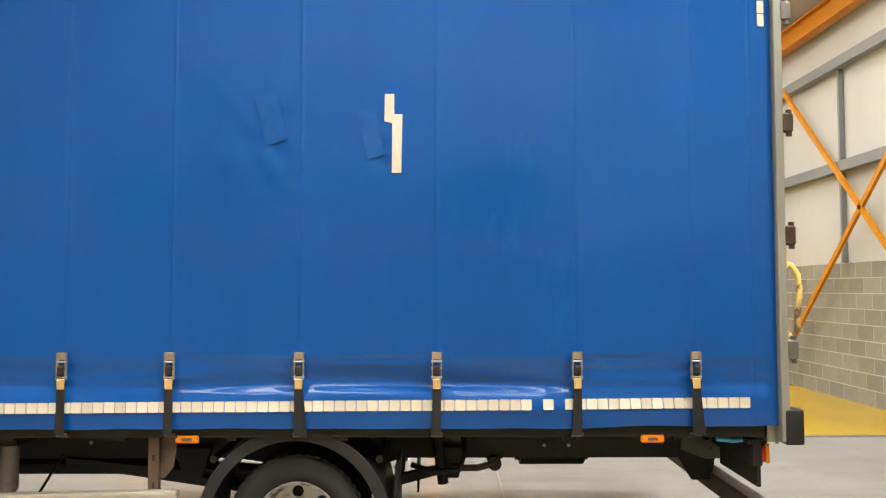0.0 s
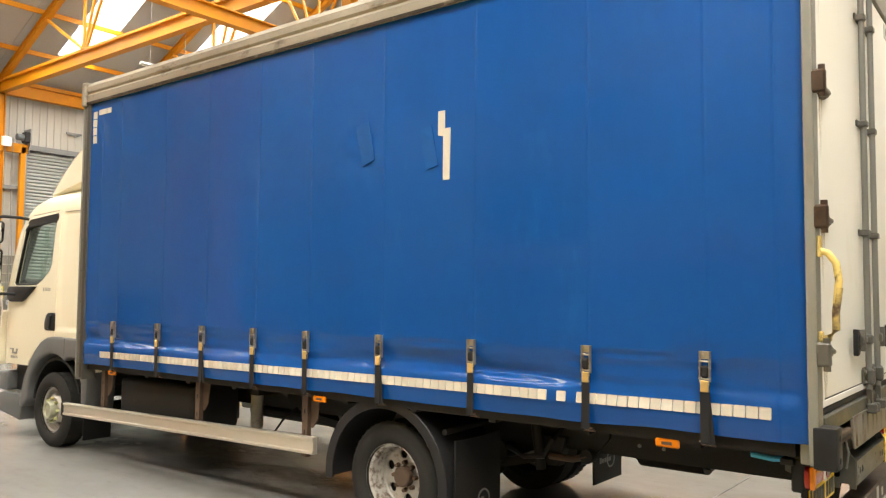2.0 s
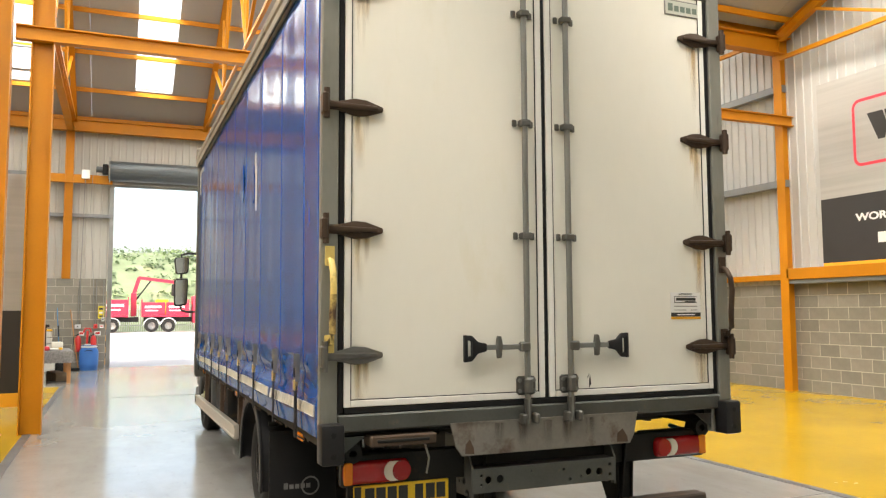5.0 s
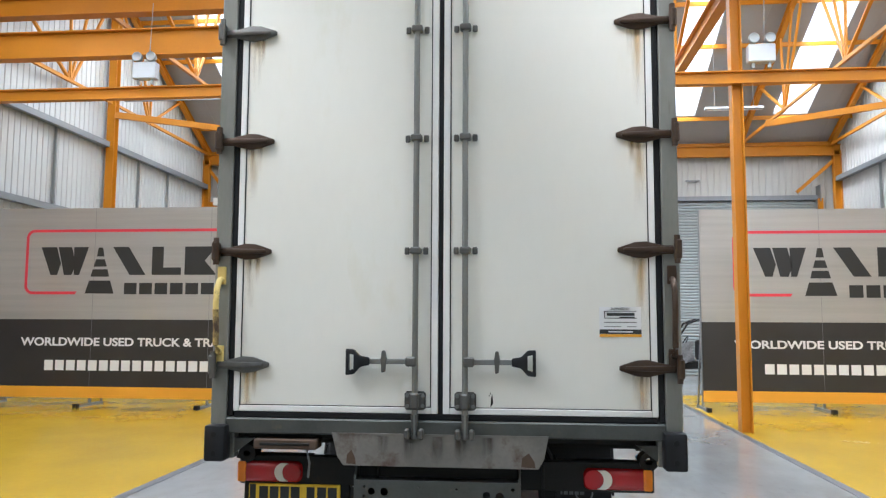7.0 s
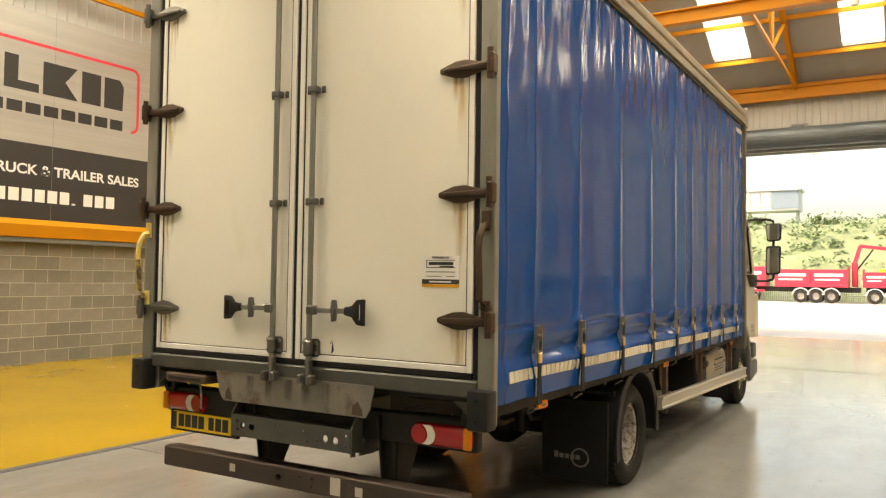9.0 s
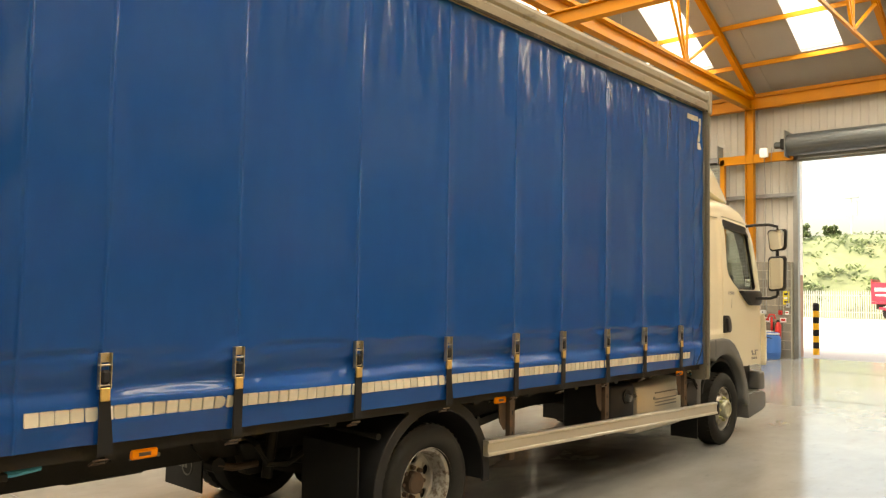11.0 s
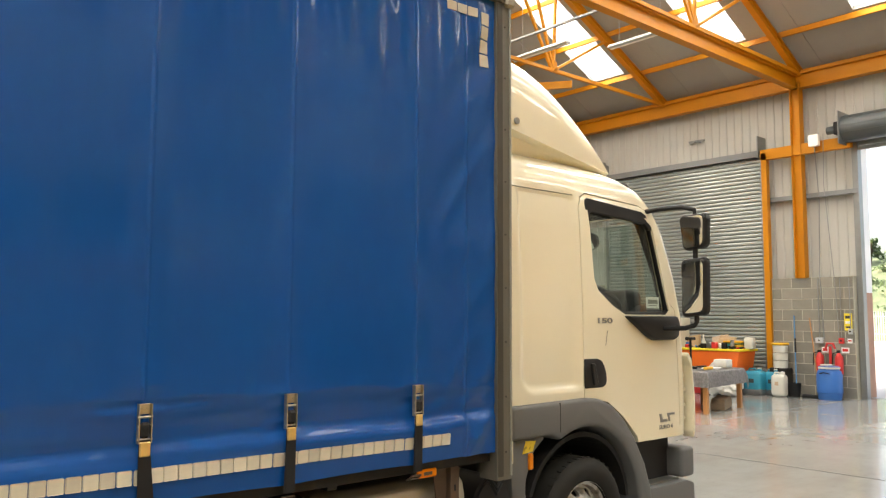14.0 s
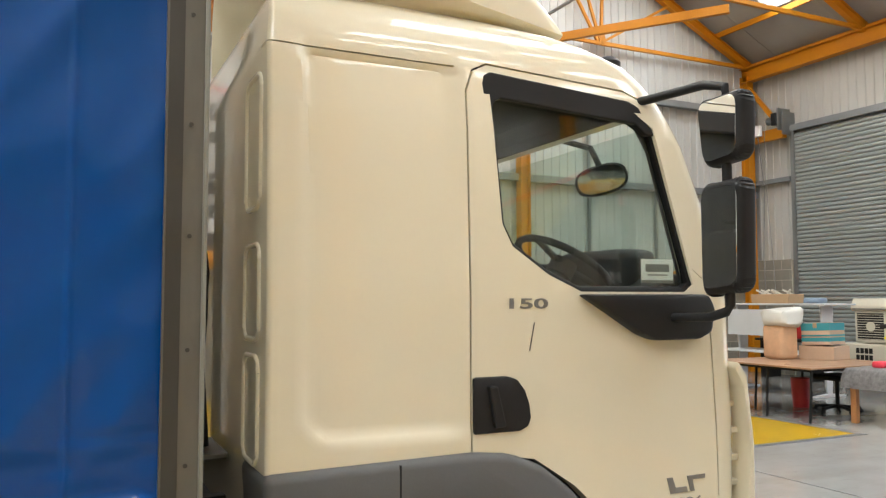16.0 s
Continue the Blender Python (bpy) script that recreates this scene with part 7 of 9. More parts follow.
def bush(x, y, height, seed):
    r = random.Random(seed)
    t = thing("bush", "tall leafy green bush on the bank", "bush", "bushes on the bank", at=(x, y, bank_z(x) - 0.3))
    z0 = bank_z(x) - 0.3
    bm = tube([(x, y, z0), (x + 0.1, y + 0.1, z0 + height * 0.3), (x, y + 0.2, z0 + height * 0.6)], 0.09, 7)
    for _ in range(5):
        a = r.random() * 6.28
        tube([(x, y, z0 + height * 0.25), (x + math.cos(a) * height * 0.2, y + math.sin(a) * height * 0.2, z0 + height * 0.55), (x + math.cos(a) * height * 0.3, y + math.sin(a) * height * 0.3, z0 + height * 0.8)], 0.035, 5, bm=bm)
    part("trunk", bm, "rust", t)
    bm = bmesh.new()
    for _ in range(16):
        a, q = r.random() * 6.28, r.random()
        leaves(bm, (x + math.cos(a) * height * 0.32 * q, y + math.sin(a) * height * 0.42 * q, z0 + height * r.uniform(0.35, 0.92)), (height * 0.17,) * 3, 55, 0.2, r)
    part("crown", bm, "leaf", t)


for i, (x, y, h_) in enumerate(((-79, -15, 2.0), (-80, -12.5, 1.5), (-78, -18.5, 2.4), (-80, -5, 0.9), (-80, 0.5, 0.9), (-76, 16, 4.0), (-77, 19.5, 4.6), (-78, 23, 5.0), (-77, 26, 4.2), (-74, 13.5, 2.6), (-80, 30, 4.0))):
    bush(x, y, h_, i)

# palisade fence
fence = thing("palisade_fence", "grey galvanised palisade fence before the bank", "fence", at=(-66.5, -12, 0), kind="structure")
pale = mesh_of(prism([(-0.035, 0), (0.035, 0), (0.035, 2.1), (0, 2.25), (-0.035, 2.1)], "x", -0.012, 0.012), "fence")
for i in range(290):
    y = -32 + i * 0.17
    ob = new("pale", pale)
    ob.parent, ob.matrix_parent_inverse = fence, Matrix.Translation(fence.location).inverted()
    ob.location = (-66.45, y, 0.05)
for z in (0.5, 1.85):
    part("fence_rail", box(-66.55, -66.5, -32, 60, z, z + 0.07), "fence", fence)
bm = bmesh.new()
for i in range(230):
    y = 17.5 + i * 0.17
    prism([(y - 0.035, 0.05), (y + 0.035, 0.05), (y + 0.035, 2.15), (y, 2.3), (y - 0.035, 2.15)], "x", -66.46, -66.44, bm=bm)
tagged(part("far_pales", bm, "fence", fence), kind="stuff")
for i in range(28):
    part("fence_post", box(-66.62, -66.52, -32 + 3.2 * i, -31.9 + 3.2 * i, 0, 2.2), "fence", fence)


def lorry_wheel(parent, x, y, r=0.52):
    w = part("wheel", spin([(0.2, 0.05), (0.3, 0.02), (r - 0.05, 0.0), (r, 0.06), (r, 0.28), (0.3, 0.3)], (x, y, r), "x", 20), "tyre", parent, smooth=40)
    part("rim", spin([(0.3, 0.03), (0.26, 0.1), (0.12, 0.08), (0.1, 0.0), (0.0, 0.0)], (x + 0.0, y, r), "x", 16), "rim", w, smooth=40)


def flatbed(x, y0, y1, axles, paint, top, label, board=True):
    t = thing("flatbed_lorry", label, "lorry", "lorries in the yard", at=(x, (y0 + y1) / 2, 0))
    part("bed", box(x - 2.4, x, y0, y1, 1.25, 1.42, 0.02), paint, t)
    n = max(2, int((y1 - y0) / 1.9))
    for i in range(n):
        a, b = y0 + (y1 - y0) * i / n, y0 + (y1 - y0) * (i + 1) / n
        panel = part("side_board", box(x - 0.06, x, a + 0.03, b - 0.03, 1.43, top, 0.02), paint, t)
        part("print_bar", box(x, x + 0.006, a + 0.25, b - 0.35, 1.43 + (top - 1.43) * 0.55, 1.43 + (top - 1.43) * 0.72), "print_white", panel)
        part("print_bar", box(x, x + 0.006, a + 0.3, b - 0.6, 1.43 + (top - 1.43) * 0.3, 1.43 + (top - 1.43) * 0.38), "print_white", panel)
    part("far_board", box(x - 2.4, x - 2.34, y0, y1, 1.43, top), paint, t)
    for y in (y0, y1 - 0.06):
        part("end_board", box(x - 2.4, x, y, y + 0.06, 1.43, top + (0.25 if board else 0)), paint, t)
    part("chassis", box(x - 1.7, x - 0.7, y0 + 0.2, y1 + 0.8, 0.85, 1.25, 0.03), "chassis", t)
    for y in axles:
        lorry_wheel(t, x - 0.32, y)
        lorry_wheel(t, x - 2.3, y)
        part("wheel_arch", prism([(y + 0.66 * math.cos(a), 0.55 + 0.66 * math.sin(a)) for a in np.linspace(0.15, 3.0, 9)] + [(y + 0.58 * math.cos(a), 0.55 + 0.58 * math.sin(a)) for a in np.linspace(3.0, 0.15, 9)], "x", x - 0.4, x - 0.02), "lorry_grey", t)
    return t


def crane(t, x, y, h_, paint, reach):
    part("crane_mast", box(x - 1.45, x - 1.0, y - 0.22, y + 0.22, 1.3, h_ * 0.72, 0.05), paint, t)
    arm = part("crane_arm", beam((x - 1.2, y, h_ * 0.7), (x - 1.2, y + reach * 0.12, h_), 0.22, 0.3), paint, t)
    part("crane_jib", beam((x - 1.2, y + reach * 0.1, h_), (x - 1.2, y + reach, h_ - 0.35), 0.2, 0.26), paint, arm)
    part("hydraulic_ram", cyl((x - 1.2, y + 0.2, h_ * 0.6), (x - 1.2, y + reach * 0.4, h_ - 0.25), 0.06, n=8), "chassis", arm)
    part("grab", box(x - 1.4, x - 1.0, y + reach - 0.25, y + reach + 0.25, h_ - 1.5, h_ - 0.5, 0.08), "chassis", arm)


def lorry_cab(t, x, y0, y1, paint):
    c = part("cab", prism([(y0, 0.75), (y1 - 0.05, 0.75), (y1, 1.5), (y1 - 0.15, 2.75), (y1 - 0.4, 3.0), (y0, 3.0)], "x", x - 2.4, x, 0.06), paint, t, smooth=35)
    part("side_window", prism([(y0 + 0.5, 1.85), (y1 - 0.16, 1.85), (y1 - 0.28, 2.6), (y0 + 0.5, 2.6)], "x", x - 0.004, x + 0.006), "rubber", c)
    part("bumper", box(x - 2.4, x + 0.02, y1 - 0.4, y1 + 0.08, 0.4, 0.9, 0.05), "chassis", c)


LX = -63.0
trailer = flatbed(LX, -1.0, 4.3, (0.9, 2.0, 3.1), "lorry_red", 2.65, "red drop-side trailer parked in the yard")
board = flatbed(LX - 1.5, -5.5, -1.9, (-4.2, -3.1), "lorry_red", 2.9, "red tipper lorry seen from behind in the yard")
part("under_board", box(LX - 1.4, LX - 1.3, -4.9, -2.0, 0.8, 1.0), "lorry_red", board)
lead = flatbed(LX, 5.3, 9.0, (6.1, 7.4), "lorry_red", 2.45, "red crane lorry parked in the yard")
crane(lead, LX, 4.7, 4.5, "lorry_red", 3.2)
lorry_cab(lead, LX, 9.3, 11.0, "lorry_red")
lorry_wheel(lead, LX - 0.32, 10.2)
part("load", box(LX - 2.0, LX - 0.6, 6.4, 7.4, 1.45, 2.7, 0.05), "hazard_yellow", lead)
grey = flatbed(LX - 3, 14.6, 20.2, (18.4, 19.6), "lorry_grey", 1.8, "pale grey flatbed lorry with a dark crane")
crane(grey, LX - 3, 14.4, 5.6, "chassis", 5.0)

# works building and gantry over the bank
hut = thing("hill_building", "pale blue-grey building on stilts above the bank", "building", at=(-98, -6, 8), kind="structure")
part("wall", box(-100, -96, -9.5, -3.0, 10.2, 12.6), "lorry_grey", hut)
part("roof", box(-100.3, -95.7, -9.8, -2.7, 12.6, 12.85), "lorry_grey", hut)
part("panel", box(-95.98, -95.9, -6.0, -3.0, 10.4, 12.5), "sign_blue", hut)
for i in range(3):
    part("window", box(-95.99, -95.9, -9.3 + 1.1 * i, -8.4 + 1.1 * i, 10.7, 12.4), "lorry_grey", hut)
for y in (-9, -3.5):
    part("stilt", box(-98.3, -97.9, y, y + 0.4, 7.0, 10.2), "lorry_grey", hut)
for x, y, h_ in ((-93, -14.0, 13.0), (-97, -1.5, 17.0), (-90, 22, 14.0)):
    pole = thing("street_lamp", "slim grey lighting column on the hill", "street lamp", "lamps on the hill", at=(x, y, 7.5))
    part("pole", cyl((x, y, 7.4), (x, y, h_), 0.1, 0.06, n=8), "lorry_grey", pole)
    part("lamp_head", box(x - 0.3, x + 0.3, y - 0.7, y + 0.7, h_ - 0.1, h_ + 0.1), "lorry_grey", pole)
box_sign = part("sign_board", box(-93.2, -93.0, -14.6, -13.4, 11.0, 12.6), "lorry_grey")
tagged(box_sign, "pale square board on the lighting column", "sign")

# striped bollards by the doorway
for x, y in ((-21.2, 3.1), (-22.2, 8.75)):
    b = thing("bollard", "yellow and black striped steel bollard", "bollard", "bollards by the doorway", at=(x, y, 0))
    for i in range(8):
        part("band", cyl((x, y, i * 0.18), (x, y, i * 0.18 + 0.178), 0.085, n=18), "hazard_yellow" if i % 2 == 0 else "rubber", b, smooth=40)
    part("cap", spin([(0.085, 1.44), (0.06, 1.48), (0.0, 1.49)], (x, y, 0), "z", 18), "rubber", b, smooth=40)
gate = thing("barrier_rail", "low white rail barrier in the yard", "barrier", at=(-58, 18, 0))
for y in (16.5, 19.5):
    part("post", box(-58.05, -57.95, y, y + 0.1, 0, 1.1), "lorry_grey", gate)
part("rail", box(-58.05, -57.95, 16.5, 19.6, 1.0, 1.1), "lorry_grey", gate)
cone = thing("traffic_cone", "small orange and white traffic cone", "cone", at=(-56, 14.0, 0))
part("cone_body", spin([(0.2, 0.03), (0.05, 0.7), (0.0, 0.7)], (-56, 14.0, 0), "z", 14), "banner_orange", cone, smooth=40)
part("cone_base", box(-56.22, -55.78, 13.78, 14.22, 0, 0.03), "banner_orange", cone)

# ---- banners ----
def banner(name, m, width, rows, spans, seams, label, group):
    """A printed banner: local x along it, y up, z towards the viewer. rows: heights of its bands and print; spans: the ends of its print."""
    t = thing(name, label, "banner", group, at=tuple(m.translation))
    put = lambda nm, bm, mat, lab="", par=t: part(nm, joined(bm, None, m), mat, par, lab)
    dark0, dark1, height, zt, zb, v0, v1, m0, m1, s0, s1, a0, a1 = rows
    b0, b1, u0, ur, ml, mr, sl_, sr_, al, ar = spans
    put("silver_panel", box(0, width, dark1, height, -0.03, 0.0), "brushed")
    put("dark_panel", box(0, width, dark0, dark1, -0.03, 0.0), "banner_dark")
    put("orange_strip", box(0, width, 0, dark0, -0.03, 0.0), "banner_orange")
    for u in seams:
        put("panel_seam", box(u, u + 0.006, dark0, height, 0.0, 0.001), "grey_rail")
    w, q = 0.055, 0.17
    put("bracket_bar", box(b0 + q, b1 - q, zt - w, zt, 0.001, 0.003), "print_red", "red printed bracket")
    put("bracket_bar", box(b0, b0 + w, zb + q, zt - q, 0.001, 0.003), "print_red")
    put("bracket_bar", box(b1 - w, b1, zb + q, zt - q, 0.001, 0.003), "print_red")
    put("bracket_bar", prism([(b0 + q, zb), (b0 + 1.04, zb), (b0 + 1.08, zb + w), (b0 + q, zb + w)], "z", 0.001, 0.003), "print_red")
    for cu, cv, start in ((b0 + q, zt - q, 90), (b1 - q, zt - q, 0), (b0 + q, zb + q, 180), (b1 - q, zb + q, 270)):
        a = [radians(start + 10 * i) for i in range(10)]
        put("bracket_corner", prism([(cu + q * math.cos(g), cv + q * math.sin(g)) for g in a] + [(cu + (q - w) * math.cos(g), cv + (q - w) * math.sin(g)) for g in reversed(a)], "z", 0.001, 0.003), "print_red")
    # the emblem row as plain dark shapes
    k = (ur - u0) / 5.05
    shapes = [[(0, 1), (0.36, 1), (0.47, 0.42), (0.39, 0), (0.24, 0)], [(0.4, 1), (0.71, 1), (0.82, 0.35), (0.72, 0), (0.55, 0)], [(0.76, 1), (1.1, 1), (0.9, 0), (0.78, 0)], [(1.66, 1), (2.02, 1), (2.42, 0), (2.06, 0)],
              [(2.56, 0), (2.56, 1), (2.82, 1), (2.82, 0.26), (3.22, 0.26), (3.22, 0)], [(3.3, 0), (3.3, 1), (4.0, 1), (3.75, 0.5), (4.02, 0)], [(4.1, 0), (4.1, 1), (4.52, 1), (4.52, 0)], [(4.6, 0), (4.6, 1), (4.95, 1), (5.05, 0.8), (5.03, 0)]]
    v = lambda f: v0 + f * (v1 - v0)
    for sh in shapes:
        put("emblem_shape", prism([(u0 + u * k, v(f)) for u, f in sh], "z", 0.001, 0.0035), "print_black", "dark printed shape")
    for a, b, w0, w1 in ((0.66, 0.98, 0.085, 0.05), (0.3, 0.56, 0.15, 0.1), (-0.06, 0.2, 0.21, 0.17), (-0.66, -0.2, 0.33, 0.24)):
        c = 1.38
        put("road_stripe", prism([(u0 + (c - w0) * k, v(a)), (u0 + (c + w0) * k, v(a)), (u0 + (c + w1) * k, v(b)), (u0 + (c - w1) * k, v(b))], "z", 0.001, 0.0035), "print_black")
    step = (mr - ml) / 9
    for i in range(9):
        put("name_bar", box(ml + step * i, ml + step * (i + 0.82), m0, m1, 0.001, 0.0035), "print_black")
    lettering("slogan", "WORLDWIDE USED TRUCK & TRAILER SALES", (s1 - s0) * 1.4, "print_white", m @ Matrix.Translation(((sl_ + sr_) / 2, (s0 + s1) / 2, 0.0025)), t, width=sr_ - sl_, bold=0.006, label="white slogan lettering")
    step = (ar - al) / 19
    for i in range(19):
        put("address_bar", box(al + step * i, al + step * (i + (0.3 if i == 15 else 0.78)), a0, a0 + 0.03 if i == 15 else a1, 0.001, 0.0035), "print_white", "white printed bar")
    return t, put


up = Vector((0, 0, 1))


def facing(origin, u):
    u = Vector(u)
    n = u.cross(up)
    return Matrix(((u.x, 0, n.x, origin[0]), (u.y, 0, n.y, origin[1]), (u.z, 1, n.z, origin[2]), (0, 0, 0, 1)))


stand_label = "tall freestanding silver and charcoal printed banner with orange foot"
wall_label = "silver and charcoal printed banner fixed to the wall cladding"
STANDS = (((-8.25, -4.2, 0.151), 6.37, (0.214, 1.493, 3.655, 3.239, 1.974, 2.349, 2.892, 1.977, 2.195, 0.979, 1.132, 0.518, 0.713), (0.6, 5.75, 0.917, 5.382, 2.638, 5.4, 0.59, 5.772, 1.093, 5.307), (2.011, 4.34)),
          ((-9.2, 9.45, 0.15), 6.45, (0.21, 1.497, 3.64, 3.23, 1.98, 2.355, 2.904, 1.96, 2.194, 0.995, 1.142, 0.526, 0.713), (0.6, 5.84, 0.98, 5.42, 2.7, 5.44, 0.59, 5.83, 1.13, 5.33), (2.19, 4.3)))
for origin, w, rows, spans, seams in STANDS:
    m = facing(origin, (0, 1, 0))
    t, put = banner("standing_banner", m, w, rows, spans, seams, stand_label, "standing banners")
    low, high = -origin[2], rows[2]
    for u in (0.0, *seams, w):
        put("frame_pole", box(u - 0.02, u + 0.02, low + 0.04, high, -0.075, -0.035), "galv")
        put("foot_bar", box(u - 0.03, u + 0.03, low, low + 0.05, -0.5, 0.42), "galv")
        put("end_stop", box(u - 0.04, u + 0.04, low, low + 0.08, 0.36, 0.46), "rubber")
        put("stay", beam((u, 1.7, -0.06), (u, low + 0.04, -0.48), 0.03, 0.03, up=(1, 0, 0)), "galv")
banner("wall_banner", facing((1.75, YL + 0.063, 2.425), (-1, 0, 0)), 7.36, (0.095, 1.417, 3.739, 3.205, 1.915, 2.321, 2.905, 1.933, 2.125, 0.869, 1.043, 0.403, 0.624), (1.16, 6.61, 1.5, 6.25, 3.3, 6.3, 1.15, 6.65, 1.7, 6.16), (2.37, 4.82), wall_label, "wall banners")
banner("wall_banner", facing((-5.35, YR - 0.063, 2.425), (1, 0, 0)), 6.9, (0.063, 1.28, 3.525, 3.025, 1.785, 2.213, 2.723, 1.835, 2.015, 0.785, 0.917, 0.368, 0.555), (0.77, 5.87, 1.08, 5.5, 2.64, 5.5, 0.75, 5.9, 1.19, 5.4), (2.1, 4.5), wall_label, "wall banners")


# ---- lamps and fittings of the hall ----
def twin_spot(x, y, z):
    t = thing("emergency_light", "grey box with twin emergency spot lamps", "emergency light", "emergency lights", at=(x, y, z))
    part("housing", box(x - 0.08, x + 0.08, y - 0.2, y + 0.2, z, z + 0.28, 0.015), "lorry_grey", t)
    for k in (-1, 1):
        yy = y + k * 0.12
        part("spot", spin([(0.0, -0.06), (0.07, -0.05), (0.085, 0.04), (0.07, 0.05), (0.0, 0.03)], (x + 0.06, yy, z + 0.36), "x", 16), "galv", t, smooth=40)
        part("bracket", box(x - 0.02, x + 0.03, yy - 0.01, yy + 0.01, z + 0.27, z + 0.34), "galv", t)
        part("foot", box(x - 0.03, x + 0.03, yy - 0.02, yy + 0.02, z - 0.08, z), "galv", t)
    part("supply_conduit", cyl((x, y + 0.05, z + 0.28), (x, y + 0.08, z + 1.3), 0.008, n=6), "galv", t)


twin_spot(XM + 0.2, -0.1, 5.58)
twin_spot(XM + 0.2, YB + 0.32, 5.58)


def strip_light(x, y, z, length=1.5):
    t = thing("strip_light", "slim grey hanging fluorescent strip light", "strip light", "strip lights under the roof", at=(x, y, z))
    part("tray", prism([(x - 0.1, z), (x + 0.1, z), (x + 0.04, z + 0.07), (x - 0.04, z + 0.07)], "y", y - length / 2, y + length / 2), "lorry_grey", t)
    part("tube", cyl((x, y - length / 2 + 0.03, z - 0.02), (x, y + length / 2 - 0.03, z - 0.02), 0.016, n=8), "print_white", t)
    for k in (-0.5, 0.5):
        part("hanger", cyl((x, y + k, z + 0.07), (x, y + k, roof_z(x) + 0.04), 0.006, n=6), "galv", t)


for x, y in ((-14.95, 11.7), (-14.7, 0.9)):
    strip_light(x, y, 7.3)
strip_light(-13.76, -0.95, 7.3, 1.55)
structure("cable_tray", box(-12.91, -12.85, YL + 0.4, 1.6, 7.29, 7.33), "galv", "long thin conduit under the roof", "conduit")
for y in (-0.6, 5.85, 11.5):
    tag = thing("wall_fitting", "small grey bracket fitting high on the front wall", "fitting", "wall fittings", at=(XF + 0.1, y, 6.15))
    part("plate", box(XF + 0.04, XF + 0.08, y - 0.22, y + 0.22, 6.12, 6.17), "grey_rail", tag)
    part("arm", box(XF + 0.04, XF + 0.3, y + 0.08, y + 0.1, 6.08, 6.12), "grey_rail", tag)
camera_dome = thing("dome_sensor", "small white dome sensor under the cross beam", "sensor", at=(XM + 0.05, 8.0, 5.25))
part("dome", spin([(0.0, -0.06), (0.05, -0.04), (0.06, 0.0), (0.06, 0.05), (0.0, 0.05)], (XM + 0.05, 8.0, 5.24), "z", 16), "print_white", camera_dome, smooth=40)


# ---- stores along the front wall ----
M["jug_blue"] = material("blue_plastic", (0.02, 0.24, 0.36), 0.35, var=0.08)
M["drum_blue"] = material("blue_drum_plastic", (0.03, 0.14, 0.45), 0.35, var=0.08)
M["clear_plastic"] = material("milky_plastic", (0.62, 0.61, 0.56), 0.35, var=0.06)
M["bin_orange"] = material("orange_bin_plastic", (0.75, 0.14, 0.015), 0.4, var=0.06)
M["card"] = material("brown_cardboard", (0.42, 0.28, 0.16), 0.85, var=0.12, fine=40)
M["card_pink"] = material("pale_cardboard", (0.52, 0.38, 0.27), 0.85, var=0.1, fine=40)
M["teal"] = material("teal_print", (0.04, 0.28, 0.32), 0.6, var=0.06)
M["wood"] = material("pine_leg", (0.48, 0.22, 0.08), 0.55, var=0.15, scale=6, stretch=(4, 4, 0.5))
M["table_top"] = material("brown_laminate", (0.34, 0.2, 0.12), 0.35, var=0.08)
M["cloth"] = material("grey_patterned_cloth", (0.33, 0.32, 0.325), 0.8, var=0.4, scale=22, fine=90, bump=0.15)
M["unit_cream"] = material("cream_metal_unit", (0.58, 0.54, 0.44), 0.45, var=0.06)
M["red_paint"] = material("red_enamel", (0.55, 0.03, 0.03), 0.35, var=0.06)
M["desk_white"] = material("white_desk", (0.6, 0.62, 0.64), 0.4, var=0.05)
M["log"] = material("sawn_log", (0.24, 0.17, 0.11), 0.85, var=0.25, scale=8)
M["peach"] = material("peach_foam", (0.66, 0.42, 0.26), 0.8, var=0.12, scale=10)
M["sign_yellow"] = material("yellow_notice", (0.8, 0.65, 0.04), 0.5, var=0.05)
M["blue_pole"] = material("blue_pole", (0.05, 0.2, 0.42), 0.4, var=0.05)

WX = XF + 0.32      # face of the block piers


def drum(x, y, r, h_):
    t = thing("plastic_drum", "blue plastic drum with a pale lid ring", "drum", at=(x, y, 0))
    part("body", spin([(0.0, 0.0), (r * 0.86, 0.0), (r * 0.92, 0.03), (r * 0.95, h_ * 0.2), (r, h_ * 0.22), (r, h_ * 0.75), (r * 0.9, h_ * 0.88), (r * 0.8, h_ * 0.9), (r * 0.8, h_), (0.0, h_)], (x, y, 0), "z", 32), "drum_blue", t, smooth=35)
    part("lid", spin([(r * 0.84, h_ * 0.93), (r * 0.84, h_ * 1.01), (r * 0.6, h_ * 1.03), (0, h_ * 1.03)], (x, y, 0), "z", 28), "drum_blue", t, smooth=35)
    part("lid_ring", spin([(r * 0.85, h_ * 0.94), (r * 0.87, h_ * 0.97), (r * 0.85, h_ * 1.0)], (x, y, 0), "z", 28), "clear_plastic", t)
    part("rag", box(x - 0.1, x + 0.16, y - 0.13, y + 0.05, h_ * 1.03, h_ * 1.08, 0.02), "clear_plastic", t)
    part("handle", tube([(x + r * 0.9, y - 0.1, h_ * 0.8), (x + r * 1.1, y, h_ * 0.84), (x + r * 0.9, y + 0.1, h_ * 0.8)], 0.012, 6), "rubber", t)


drum(-18.62, 2.72, 0.25, 0.68)


